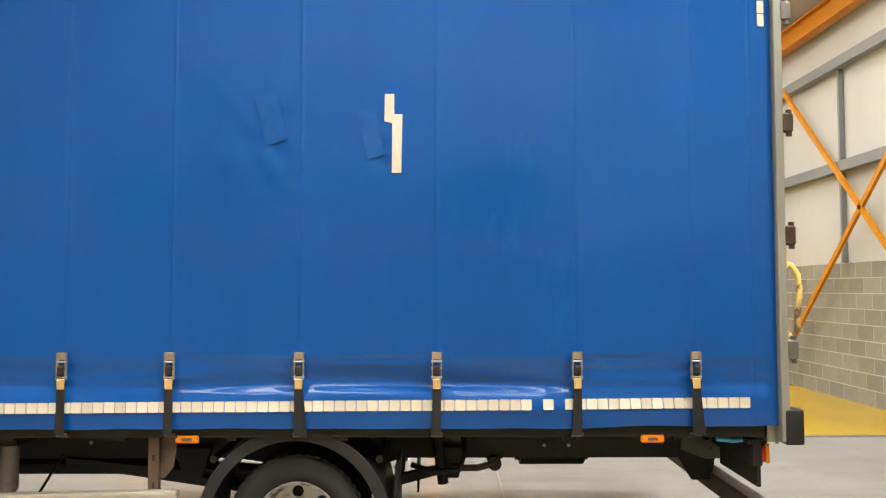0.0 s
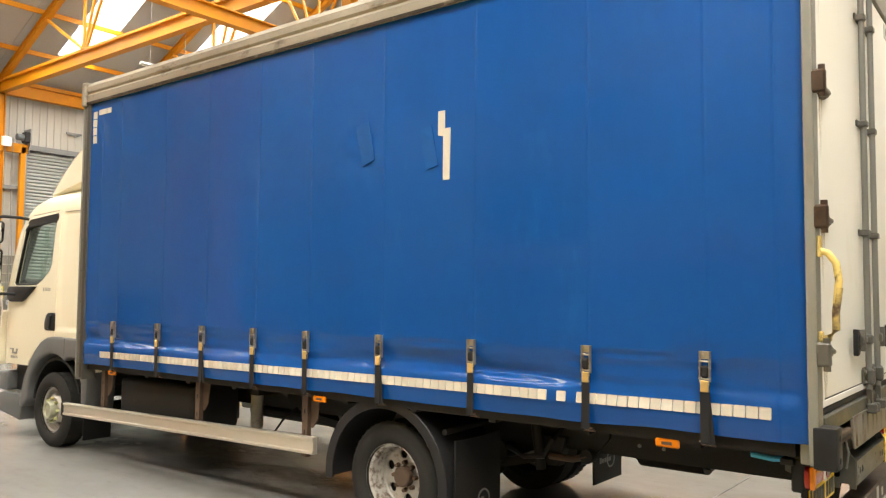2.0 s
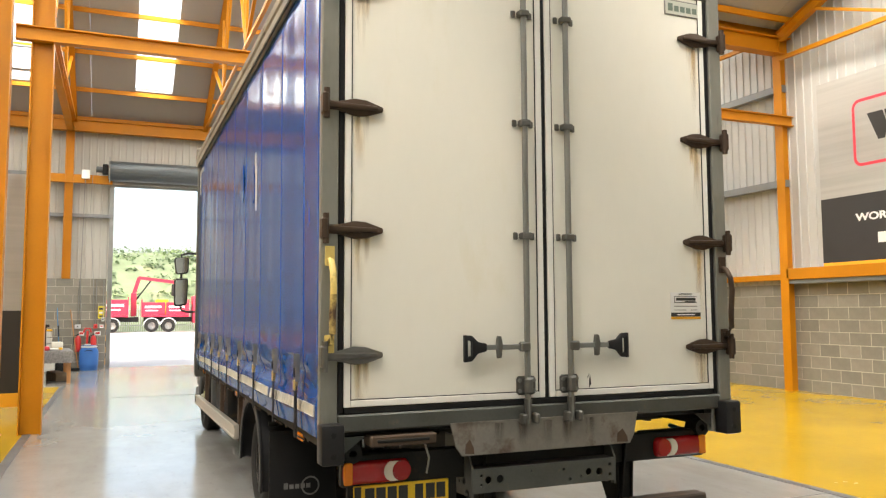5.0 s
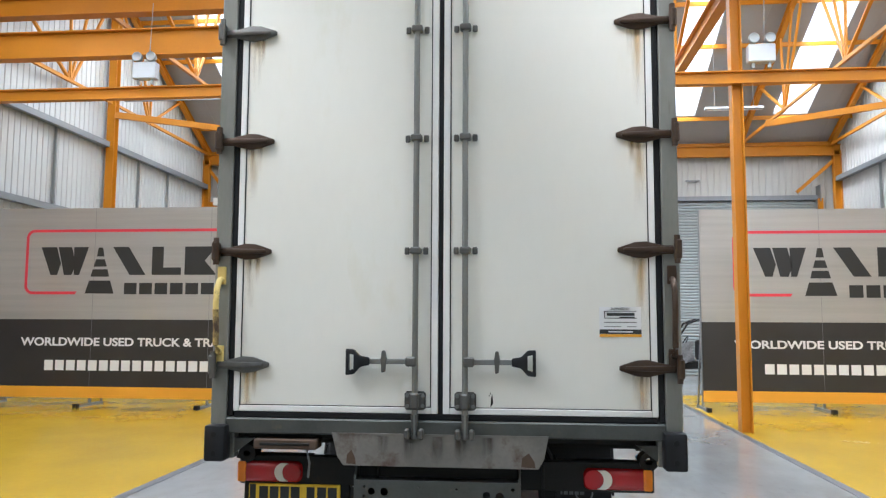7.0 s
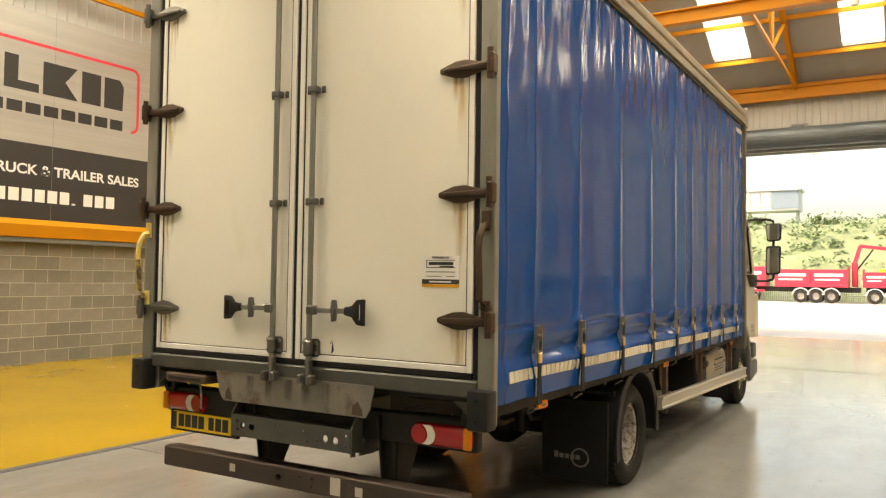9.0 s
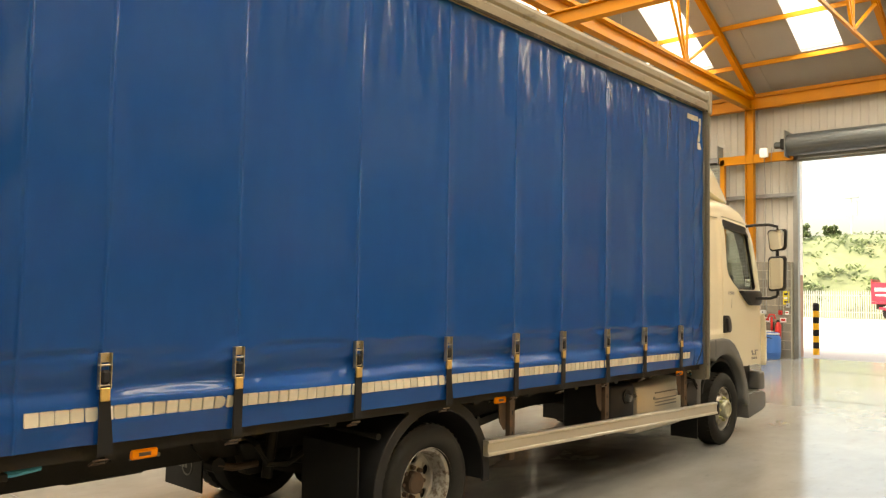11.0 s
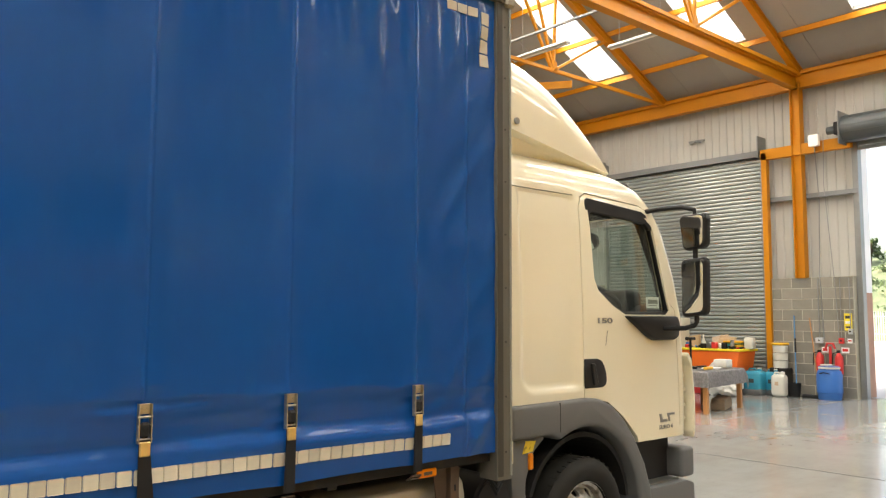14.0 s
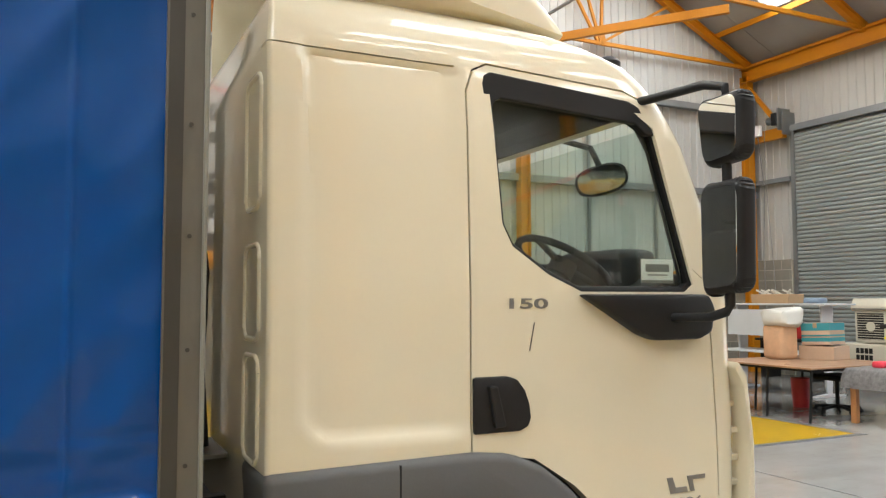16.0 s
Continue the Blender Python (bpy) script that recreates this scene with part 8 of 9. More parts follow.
def jug(x, y, w, d, h_, mat, label):
    t = thing("jerrycan", label, "jerrycan", "jerrycans by the wall", at=(x, y, 0))
    part("body", box(x - d / 2, x + d / 2, y - w / 2, y + w / 2, 0.0, h_ * 0.88, 0.075, segs=4), mat, t, smooth=40)
    if mat == "jug_blue":
        part("base", box(x - d / 2 - 0.006, x + d / 2 + 0.006, y - w / 2 - 0.006, y + w / 2 + 0.006, 0.0, h_ * 0.24, 0.03, segs=2), "grey_plastic", t, "grey plastic foot", smooth=40)
    part("neck", cyl((x, y + w * 0.25, h_ * 0.84), (x, y + w * 0.25, h_ * 0.95), 0.05, n=14), mat, t)
    part("cap", cyl((x, y + w * 0.25, h_ * 0.93), (x, y + w * 0.25, h_), 0.045, n=14, bevel=0.006), "clear_plastic", t)
    part("handle", tube([(x, y - w * 0.38, h_ * 0.84), (x, y - w * 0.3, h_ * 0.95), (x, y, h_ * 0.95), (x, y + w * 0.1, h_ * 0.85)], 0.02, 8), mat, t, smooth=50)
    part("label_patch", box(x + d / 2, x + d / 2 + 0.003, y - w * 0.15, y + w * 0.12, h_ * 0.45, h_ * 0.6), "card_pink" if mat == "clear_plastic" else "print_black", t)


jug(-18.4, 1.2, 0.42, 0.34, 0.6, "jug_blue", "blue water container with grey base")
jug(-18.62, 1.5, 0.3, 0.3, 0.58, "jug_blue", "blue water container behind the white can")
jug(-18.42, 1.74, 0.3, 0.26, 0.54, "clear_plastic", "white plastic jerrycan on the floor")
bucket = thing("bucket", "small black plastic bucket", "bucket", at=(-18.6, 1.98, 0))
part("body", spin([(0.0, 0.0), (0.11, 0.0), (0.14, 0.3), (0.13, 0.3), (0.1, 0.02), (0, 0.02)], (-18.6, 1.98, 0), "z", 20), "rubber", bucket, smooth=40)

binn = thing("storage_bin", "orange plastic grit bin with a yellow rim", "bin", at=(-18.35, 0.35, 0))
bx0, bx1, by0, by1 = -18.75, -18.0, -0.45, 1.05
part("body", prism([(by0 + 0.06, 0.3), (by1 - 0.12, 0.3), (by1, 0.95), (by0, 0.95)], "x", bx0, bx1, 0.02), "bin_orange", binn, smooth=40)
part("rim", box(bx0 - 0.03, bx1 + 0.03, by0 - 0.04, by1 + 0.04, 0.95, 1.0, 0.01), "sign_yellow", binn)
part("stand", box(bx0 + 0.1, bx1 - 0.1, by0 + 0.1, by1 - 0.2, 0.0, 0.3), "chassis", binn)
rng = random.Random(9)


def clutter(name, label, cat, bm, mat):
    ob = tagged(part(name, bm, mat, smooth=40), label, cat, "tools on the storage bin")
    return ob


for i in range(10):
    y = by0 + 0.1 + i * 0.14
    x = rng.uniform(bx0 + 0.15, bx1 - 0.1)
    a = rng.random() * 3.1
    clutter("hand_tool", "small dark tool lying on the bin", "tool", tube([(x, y, 1.02), (x + 0.14 * math.cos(a), y + 0.14 * math.sin(a), 1.03 + 0.05 * rng.random())], 0.018, 7), ("red_paint", "chassis", "drum_blue", "rubber")[i % 4])
clutter("spray_bottle", "white spray bottle with a red base", "bottle", spin([(0, 1.0), (0.045, 1.0), (0.045, 1.16), (0.015, 1.22), (0.015, 1.32), (0, 1.32)], (bx1 - 0.15, by0 + 0.55, 0), "z", 14), "clear_plastic")
clutter("paint_can", "small bright metal can", "can", cyl((bx1 - 0.12, by1 - 0.22, 1.0), (bx1 - 0.12, by1 - 0.22, 1.2), 0.045, n=14, bevel=0.006), "galv")
for y, h_, mat in ((by0 + 0.12, 0.28, "card"), (by0 + 0.85, 0.3, "card_pink")):
    bm = box(-0.02, 0.02, -0.2, 0.2, 0, h_)
    bm.transform(Matrix.Translation((bx0 + 0.35, y, 1.0)) @ Matrix.Rotation(radians(-18), 4, "Y") @ Matrix.Rotation(radians(12), 4, "X"))
    clutter("cardboard_sheet", "creased brown cardboard propped on the bin", "cardboard", bm, mat)
for i in range(4):
    clutter("folded_cloth", "folded coloured cloth on the bin", "cloth", box(bx0 + 0.2, bx1 - 0.2, by1 - 0.5, by1 - 0.1, 1.0 + 0.045 * i, 1.043 + 0.045 * i, 0.015), ("red_paint", "hazard_yellow", "leaf", "hazard_yellow")[i])
clutter("milky_canister", "milky plastic canister on the bin", "canister", box(bx0 + 0.2, bx0 + 0.4, by1 - 0.08, by1 + 0.12, 1.0, 1.26, 0.04, segs=2), "clear_plastic")
def lump(x, y, z, r, flat, seed):
    """A crumpled bag: a ball pressed flat and creased."""
    bm = bmesh.new()
    bmesh.ops.create_icosphere(bm, subdivisions=3, radius=1.0)
    for v in bm.verts:
        k = 1 + 0.35 * noise.noise(v.co * 1.6 + Vector((seed, 0, 0))) + 0.14 * noise.noise(v.co * 5 + Vector((0, seed, 0)))
        v.co = Vector((x + v.co.x * r * k, y + v.co.y * r * k, max(z, z + r * flat + v.co.z * r * flat * k)))
    return bm


M["sack"] = material("creased_white_plastic", (0.66, 0.66, 0.64), 0.3, var=0.1, scale=9, fine=40, bump=0.25)
for i, (x, y, r, fl) in enumerate(((-17.7, 0.95, 0.27, 0.95), (-17.72, 0.62, 0.3, 1.15), (-17.66, 1.05, 0.2, 0.8))):
    tagged(part("plastic_sack", lump(x, y, 0.0, r, fl, i * 3.7), "sack", smooth=25), "crumpled white plastic sack on the floor by the bin", "sack", "sacks by the bin")
can = thing("fuel_can", "red metal fuel can beside the bin", "can", at=(-17.75, 0.2, 0))
part("body", box(-17.9, -17.6, 0.05, 0.35, 0.0, 0.34, 0.03, segs=2), "red_paint", can, smooth=40)
part("cap", cyl((-17.7, 0.2, 0.33), (-17.7, 0.2, 0.39), 0.035, n=12), "rubber", can)
for i, (y, tilt, w, h_) in enumerate(((0.52, -35, 0.42, 0.34), (-0.22, -20, 0.24, 0.3))):
    bm = box(-0.006, 0.006, -w / 2, w / 2, 0, h_, 0.002)
    for v in bm.verts:
        v.co.x += 0.05 * v.co.y * v.co.z
    bm.transform(Matrix.Translation((bx1 - 0.25, y, 1.0)) @ Matrix.Rotation(radians(tilt), 4, "Y") @ Matrix.Rotation(radians(-9 + 14 * i), 4, "X"))
    clutter("cardboard_sheet", "creased brown cardboard propped on the bin", "cardboard", bm, "card")
for i in range(14):
    y, x = by0 + 0.08 + 0.1 * i, rng.uniform(bx1 - 0.35, bx1 - 0.06)
    w, d, h_ = rng.uniform(0.03, 0.08), rng.uniform(0.04, 0.09), rng.uniform(0.04, 0.15)
    bm = box(-w, w, -d, d, 0, h_, 0.01)
    bm.transform(Matrix.Translation((x, y, 1.0)) @ Matrix.Rotation(rng.uniform(-0.6, 0.6), 4, "Z"))
    clutter("small_carton", "small printed carton among the tools", "carton", bm, ("drum_blue", "red_paint", "print_white", "rubber", "teal" if "teal" in M else "galv", "chassis", "galv")[i % 7])
tub = thing("clear_tub", "stacked clear tubs tied with yellow tape", "tub", at=(-18.6, 1.62, 0.54))
for i in range(3):
    part("tub", spin([(0, 0.6 + i * 0.17), (0.15, 0.6 + i * 0.17), (0.16, 0.75 + i * 0.17), (0.0, 0.76 + i * 0.17)], (-18.75, 1.62, 0), "z", 20), "clear_plastic", tub, smooth=40)
part("tape_top", box(-18.9, -18.6, 1.47, 1.77, 1.1, 1.15, 0.02), "hazard_yellow", tub)
part("crate", box(-18.95, -18.6, 1.42, 1.8, 0.0, 0.6, 0.02), "chassis", tub)

broom = thing("broom", "broom with a blue and white pole", "broom", at=(-18.75, 1.95, 0))
part("pole", cyl((-18.7, 1.98, 0.2), (WX + 0.03, 1.86, 1.75), 0.013, n=8), "blue_pole", broom)
part("pole_grip", cyl((-18.82, 1.93, 0.95), (-18.87, 1.905, 1.25), 0.018, n=8), "rubber", broom)
broom2 = thing("broom", "wide dark broom leaning on the blocks", "broom", at=(-18.6, 2.4, 0))
part("pole", cyl((-18.75, 2.45, 0.06), (WX + 0.03, 2.2, 1.7), 0.013, n=8), "wood", broom2)
part("head", box(-18.7, -18.56, 2.15, 2.65, 0.0, 0.07, 0.015), "rubber", broom2)
for y in (2.42, 2.82):
    ex = thing("fire_extinguisher", "red fire extinguisher on a wall bracket", "extinguisher", "extinguishers on the block wall", at=(WX + 0.1, y, 0.55))
    part("bottle", spin([(0, 0.5), (0.075, 0.51), (0.08, 0.55), (0.08, 0.86), (0.04, 0.95), (0.02, 0.97), (0, 0.97)], (WX + 0.1, y, 0), "z", 20), "red_paint", ex, smooth=40)
    part("valve", box(WX + 0.06, WX + 0.16, y - 0.02, y + 0.02, 0.97, 1.02, 0.006), "rubber", ex)
    part("hose", tube([(WX + 0.1, y + 0.02, 0.99), (WX + 0.16, y - 0.1, 0.95), (WX + 0.15, y - 0.12, 0.7)], 0.012, 6), "rubber", ex)
    part("bracket", box(WX, WX + 0.03, y - 0.05, y + 0.05, 0.6, 0.9), "red_paint", ex)
stand = thing("extinguisher_stand", "red tubular extinguisher stand", "stand", at=(-18.8, 2.66, 0))
part("pole", cyl((-18.85, 2.66, 0.0), (-18.85, 2.66, 1.1), 0.03, n=10), "red_paint", stand)
part("hoop", tube([(-18.85, 2.56, 1.05), (-18.85, 2.6, 1.16), (-18.85, 2.72, 1.16), (-18.85, 2.76, 1.05)], 0.025, 8), "red_paint", stand)


def wall_sign(y, z, w, h_, mat, label, bars=()):
    t = thing("notice", label, "notice", "notices on the block wall", at=(WX, y, z))
    part("plate", box(WX + 0.001, WX + 0.008, y - w / 2, y + w / 2, z - h_ / 2, z + h_ / 2, 0.002), mat, t)
    for b0, b1, m_ in bars:
        part("print_bar", box(WX + 0.008, WX + 0.0095, y - w * 0.36, y + w * 0.36, z + b0 * h_, z + b1 * h_), m_, t)


wall_sign(3.0, 1.62, 0.16, 0.36, "sign_yellow", "yellow notice with dark print bars", ((0.2, 0.36, "print_black"), (-0.1, 0.05, "print_white"), (-0.36, -0.25, "print_black")))
wall_sign(2.5, 1.02, 0.14, 0.12, "print_white", "small white and red safety notice", ((-0.2, 0.3, "red_paint"),))
wall_sign(2.92, 1.02, 0.16, 0.12, "print_white", "small white and red safety notice", ((-0.2, 0.3, "red_paint"),))
wall_sign(3.02, 1.22, 0.1, 0.1, "print_white", "small white and red alarm notice", ((-0.1, 0.2, "red_paint"),))
wall_sign(9.55, 1.6, 0.16, 0.34, "sign_yellow", "yellow notice with dark print bars", ((0.2, 0.36, "print_black"), (-0.36, -0.25, "print_black")))
for y, z, w, mat in ((2.4, 1.22, 0.16, "lorry_grey"), (2.86, 1.22, 0.1, "red_paint"), (3.05, 1.42, 0.08, "lorry_grey"), (9.75, 1.35, 0.08, "lorry_grey"), (9.7, 1.1, 0.1, "red_paint")):
    sw = thing("switch_box", "small switch box on the block wall", "switch box", "switch boxes", at=(WX, y, z))
    part("case", box(WX, WX + 0.06, y - w / 2, y + w / 2, z - 0.06, z + 0.06, 0.008), mat, sw)
    part("conduit", cyl((WX + 0.02, y, z + 0.06), (WX + 0.02, y, 2.55), 0.011, n=8), "galv", sw)
    part("button", cyl((WX + 0.06, y, z), (WX + 0.07, y, z), 0.018, n=10), "rubber", sw)

# cooling units and stores by the closed shutter
unit = thing("air_conditioner", "cream outdoor cooling unit with a fan grille", "cooling unit", at=(-18.3, -0.85, 0.86))
ux0, ux1, uy0, uy1 = -18.55, -18.15, -1.2, -0.5
part("case", box(ux0, ux1, uy0, uy1, 0.86, 1.46, 0.02), "unit_cream", unit)
part("grille_back", box(ux1, ux1 + 0.006, uy0 + 0.06, uy0 + 0.6, 0.92, 1.42), "chassis", unit)
for i in range(11):
    part("grille_bar", box(ux1 + 0.006, ux1 + 0.014, uy0 + 0.06, uy0 + 0.6, 0.925 + i * 0.046, 0.935 + i * 0.046), "unit_cream", unit)
part("fan_hub", cyl((ux1 + 0.004, uy0 + 0.34, 1.17), (ux1 + 0.02, uy0 + 0.34, 1.17), 0.09, n=18), "unit_cream", unit)
unit2 = thing("air_conditioner", "long cream indoor cooling unit lying on top", "cooling unit", at=(-18.3, -0.85, 1.46))
part("case", prism([(-18.55, 1.46), (-18.12, 1.46), (-18.1, 1.55), (-18.18, 1.7), (-18.55, 1.7)], "y", -1.25, -0.47, 0.025), "unit_cream", unit2, smooth=40)
part("outlet", box(-18.12, -18.095, -1.2, -0.52, 1.49, 1.51), "badge_grey", unit2)
unit3 = thing("air_conditioner", "grey ventilation unit on the floor", "cooling unit", at=(-18.35, -1.0, 0))
part("case", box(-18.6, -18.1, -1.5, -0.48, 0.3, 0.84, 0.02), "unit_cream", unit3)
for i in range(4):
    for k in range(3):
        part("vent", box(-18.1, -18.094, -1.15 + i * 0.09, -1.08 + i * 0.09, 0.4 + k * 0.13, 0.5 + k * 0.13), "chassis", unit3)
part("plinth", box(-18.55, -18.15, -1.45, -0.5, 0.0, 0.3), "chassis", unit3)
pots = thing("red_basket", "red plastic basket on a dark bench", "basket", at=(-18.4, -2.7, 0.85))
part("body", prism([(-2.9, 0.86), (-2.5, 0.86), (-2.44, 1.15), (-2.96, 1.15)], "x", -18.6, -18.25, 0.02), "red_paint", pots)
bench = thing("dark_bench", "low dark bench by the closed shutter", "bench", at=(-18.4, -2.8, 0))
part("top", box(-18.75, -18.1, -3.6, -2.15, 0.8, 0.85), "chassis", bench)
for y in (-3.5, -2.25):
    part("leg", box(-18.7, -18.15, y, y + 0.05, 0, 0.8), "chassis", bench)


# ---- tables ----
def place(bm, m):
    bm.transform(m)
    return bm


tm = Matrix.Translation((-14.95, 2.0, 0)) @ Matrix.Rotation(radians(6), 4, "Z")
table = thing("covered_table", "wooden table under a grey patterned cloth", "table", at=(-14.95, 2.0, 0))
part("tabletop", place(box(-0.8, 0.8, -0.42, 0.42, 0.71, 0.74), tm), "table_top", table)
for x in (-0.72, 0.72):
    for y in (-0.36, 0.36):
        part("leg", place(box(x - 0.04, x + 0.04, y - 0.04, y + 0.04, 0, 0.71, 0.004), tm), "wood", table)
cloth = bmesh.new()
n = 44
grid = []
for i in range(n + 1):
    row = []
    for k in range(n + 1):
        u, v = -1.1 + 2.2 * i / n, -0.72 + 1.44 * k / n
        cu, cv = max(-0.815, min(0.815, u)), max(-0.435, min(0.435, v))
        over = math.hypot(u - cu, v - cv)
        wave = 0.03 * math.sin((u * 9 if abs(v) > 0.435 else v * 11) + 0.7) * min(1, over / 0.15)
        dx, dy = (u - cu) * 0.1 + math.copysign(wave if abs(u) > 0.815 else 0, u), (v - cv) * 0.1 + math.copysign(wave if abs(v) > 0.435 else 0, v)
        row.append(cloth.verts.new(tm @ Vector((cu + dx, cv + dy, 0.748 - over * 0.95 + 0.003 * noise.noise((u * 6, v * 6, 0))))))
    grid.append(row)
for a, b in zip(grid, grid[1:]):
    for k in range(n):
        cloth.faces.new((a[k], b[k], b[k + 1], a[k + 1]))
bmesh.ops.solidify(cloth, geom=cloth.faces[:], thickness=0.004)
tagged(part("tablecloth", cloth, "cloth", smooth=60), "grey patterned cloth hanging over the table", "tablecloth")
log = thing("wood_block", "rough brown timber block on the floor", "timber block", at=(-15.3, 2.1, 0))
part("block", place(prism([(-0.35, 0.0), (0.4, 0.0), (0.42, 0.12), (0.36, 0.2), (-0.3, 0.22), (-0.37, 0.12)], "y", -0.12, 0.14, 0.02), Matrix.Translation((-15.35, 2.1, 0.0)) @ Matrix.Rotation(radians(20), 4, "Z")), "log", log)
for dx, dy, w, d, h_, mat, nm, lab in ((-0.1, 0.1, 0.34, 0.24, 0.02, "print_white", "paper_sheet", "white sheet of paper on the cloth"), (0.25, 0.2, 0.3, 0.07, 0.05, "hazard_yellow", "yellow_tool", "yellow hand tool on the cloth"), (0.48, -0.12, 0.2, 0.16, 0.09, "print_red", "red_rag", "red rag on the cloth"), (-0.5, 0.15, 0.3, 0.26, 0.16, "clear_plastic", "plastic_bag", "crumpled white plastic bag"), (-0.35, -0.2, 0.28, 0.1, 0.03, "rubber", "glasses_case", "dark flat case on the cloth")):
    tagged(part(nm, place(box(-w / 2, w / 2, -d / 2, d / 2, 0.752, 0.752 + h_, min(0.03, h_ * 0.4), segs=2), tm @ Matrix.Translation((dx, dy, 0))), mat, smooth=40), lab, nm.split("_")[-1])
lampst = thing("desk_stand", "black clamp stand on the table", "stand", at=(-14.7, 1.9, 0.75))
part("base", cyl((-14.68, 1.9, 0.752), (-14.68, 1.9, 0.79), 0.11, n=18), "rubber", lampst)
part("stem", cyl((-14.68, 1.9, 0.78), (-14.68, 1.9, 1.32), 0.02, n=10), "rubber", lampst)
part("head", box(-14.74, -14.58, 1.84, 1.98, 1.28, 1.34, 0.015), "chassis", lampst)
chair = thing("office_chair_base", "black swivel chair frame under the tables", "chair", at=(-14.4, 1.1, 0))
for i in range(5):
    a = 2 * math.pi * i / 5
    leg = part("base_arm", beam((-14.9, 0.9, 0.1), (-14.9 + 0.32 * math.cos(a), 0.9 + 0.32 * math.sin(a), 0.07), 0.05, 0.04), "rubber", chair)
    part("castor", spin([(0.0, -0.02), (0.03, -0.02), (0.03, 0.02), (0.0, 0.02)], (-14.9 + 0.32 * math.cos(a), 0.9 + 0.32 * math.sin(a), 0.03), "y", 12), "rubber", leg)
part("column", cyl((-14.9, 0.9, 0.1), (-14.9, 0.9, 0.5), 0.03, n=10), "rubber", chair)
part("seat", box(-15.15, -14.65, 0.65, 1.15, 0.48, 0.56, 0.03), "rubber", chair)

table2 = thing("folding_table", "brown-topped folding table with thin black legs", "table", at=(-14.0, 0.8, 0))
part("tabletop", box(-15.6, -13.6, -0.35, 1.52, 0.72, 0.745, 0.004), "table_top", table2)
part("apron", box(-15.55, -13.65, -0.3, 1.47, 0.685, 0.72), "rubber", table2)
for x, y in ((-13.68, 1.46), (-13.68, 0.72), (-14.3, -0.06), (-15.5, 1.4), (-15.5, -0.2)):
    part("leg", cyl((x + 0.05, y, 0.0), (x, y, 0.7), 0.019, n=8), "rubber", table2)
desk = thing("white_desk", "white office desks stacked behind the tables", "desk", at=(-16.4, -1.3, 0))
part("tabletop", box(-16.8, -16.0, -2.5, -0.15, 1.58, 1.61, 0.005), "desk_white", desk)
part("lower_top", box(-16.6, -15.8, -2.4, -0.35, 0.72, 0.75, 0.005), "desk_white", desk)
part("screen", prism([(-2.3, 1.02), (-1.15, 1.02), (-1.05, 1.5), (-2.3, 1.5)], "x", -16.02, -16.0), "desk_white", desk)
for y in (-2.3, -0.42):
    part("leg", prism([(-16.42, 0.04), (-16.3, 0.04), (-16.28, 0.3), (-16.2, 1.58), (-16.5, 1.58), (-16.44, 0.3)], "y", y, y + 0.05, 0.01), "desk_white", desk)
    part("foot", prism([(-16.75, 0.0), (-15.95, 0.0), (-15.95, 0.025), (-16.3, 0.06), (-16.42, 0.06), (-16.75, 0.025)], "y", y - 0.01, y + 0.06, 0.008), "desk_white", desk)
bag = thing("plastic_bag", "clear bag full of peach packing foam", "bag", at=(-14.7, 0.07, 0.745))
bm = box(-14.88, -14.5, -0.13, 0.27, 0.746, 1.3, 0.07, segs=3)
for v in bm.verts:
    v.co += 0.02 * Vector((noise.noise(v.co * 7), noise.noise(v.co * 7 + Vector((5, 0, 0))), 0))
part("foam", bm, "peach", bag, smooth=50)
bm = box(-14.92, -14.46, -0.15, 0.36, 1.26, 1.53, 0.09, segs=3)
for v in bm.verts:
    v.co += 0.06 * Vector((noise.noise(v.co * 9), noise.noise(v.co * 9 + Vector((5, 0, 0))), noise.noise(v.co * 9 + Vector((0, 7, 0)))))
part("bag_top", bm, "clear_plastic", bag, smooth=50)
card1 = thing("cardboard_box", "plain pale cardboard box on the table", "box", "boxes on the table", at=(-15.25, 0.4, 0.745))
part("carton", place(box(-0.28, 0.28, -0.27, 0.27, 0, 0.21, 0.004), Matrix.Translation((-15.25, 0.42, 0.746)) @ Matrix.Rotation(radians(14), 4, "Z")), "card_pink", card1)
card2 = thing("cardboard_box", "cardboard box with teal printed stripes", "box", "boxes on the table", at=(-15.25, 0.42, 0.957))
turn = Matrix.Translation((-15.23, 0.43, 0.975)) @ Matrix.Rotation(radians(2.5), 4, "X") @ Matrix.Rotation(radians(14), 4, "Z")
part("carton", place(box(-0.26, 0.26, -0.22, 0.22, 0, 0.34, 0.004), turn), "card_pink", card2)
for z0, z1 in ((0.05, 0.11), (0.13, 0.155), (0.22, 0.335)):
    part("teal_stripe", place(box(-0.262, 0.262, -0.222, 0.222, z0, z1), turn), "teal", card2)
part("tape", place(box(-0.2635, 0.2635, -0.03, 0.03, 0.26, 0.3425), turn), "card", card2)
basket = thing("wicker_basket", "pale woven basket full of small parts", "basket", at=(-16.3, -1.4, 1.61))
part("body", prism([(-1.8, 1.612), (-0.98, 1.612), (-0.95, 1.78), (-1.83, 1.78)], "x", -16.5, -16.1, 0.01), "card", basket)
for i in range(7):
    a = rng.random() * 3
    part("contents", beam((-16.3, -1.75 + i * 0.12, 1.77), (-16.3 + 0.15 * math.sin(a), -1.75 + i * 0.12 + 0.2 * math.cos(a), 1.86), 0.03, 0.03), "clear_plastic", basket)
tagged(part("shoe_pair", box(-16.45, -16.2, -0.75, -0.42, 1.612, 1.71, 0.04, segs=2), "sign_blue", smooth=40), "pair of blue-grey shoes on the desk", "shoes")
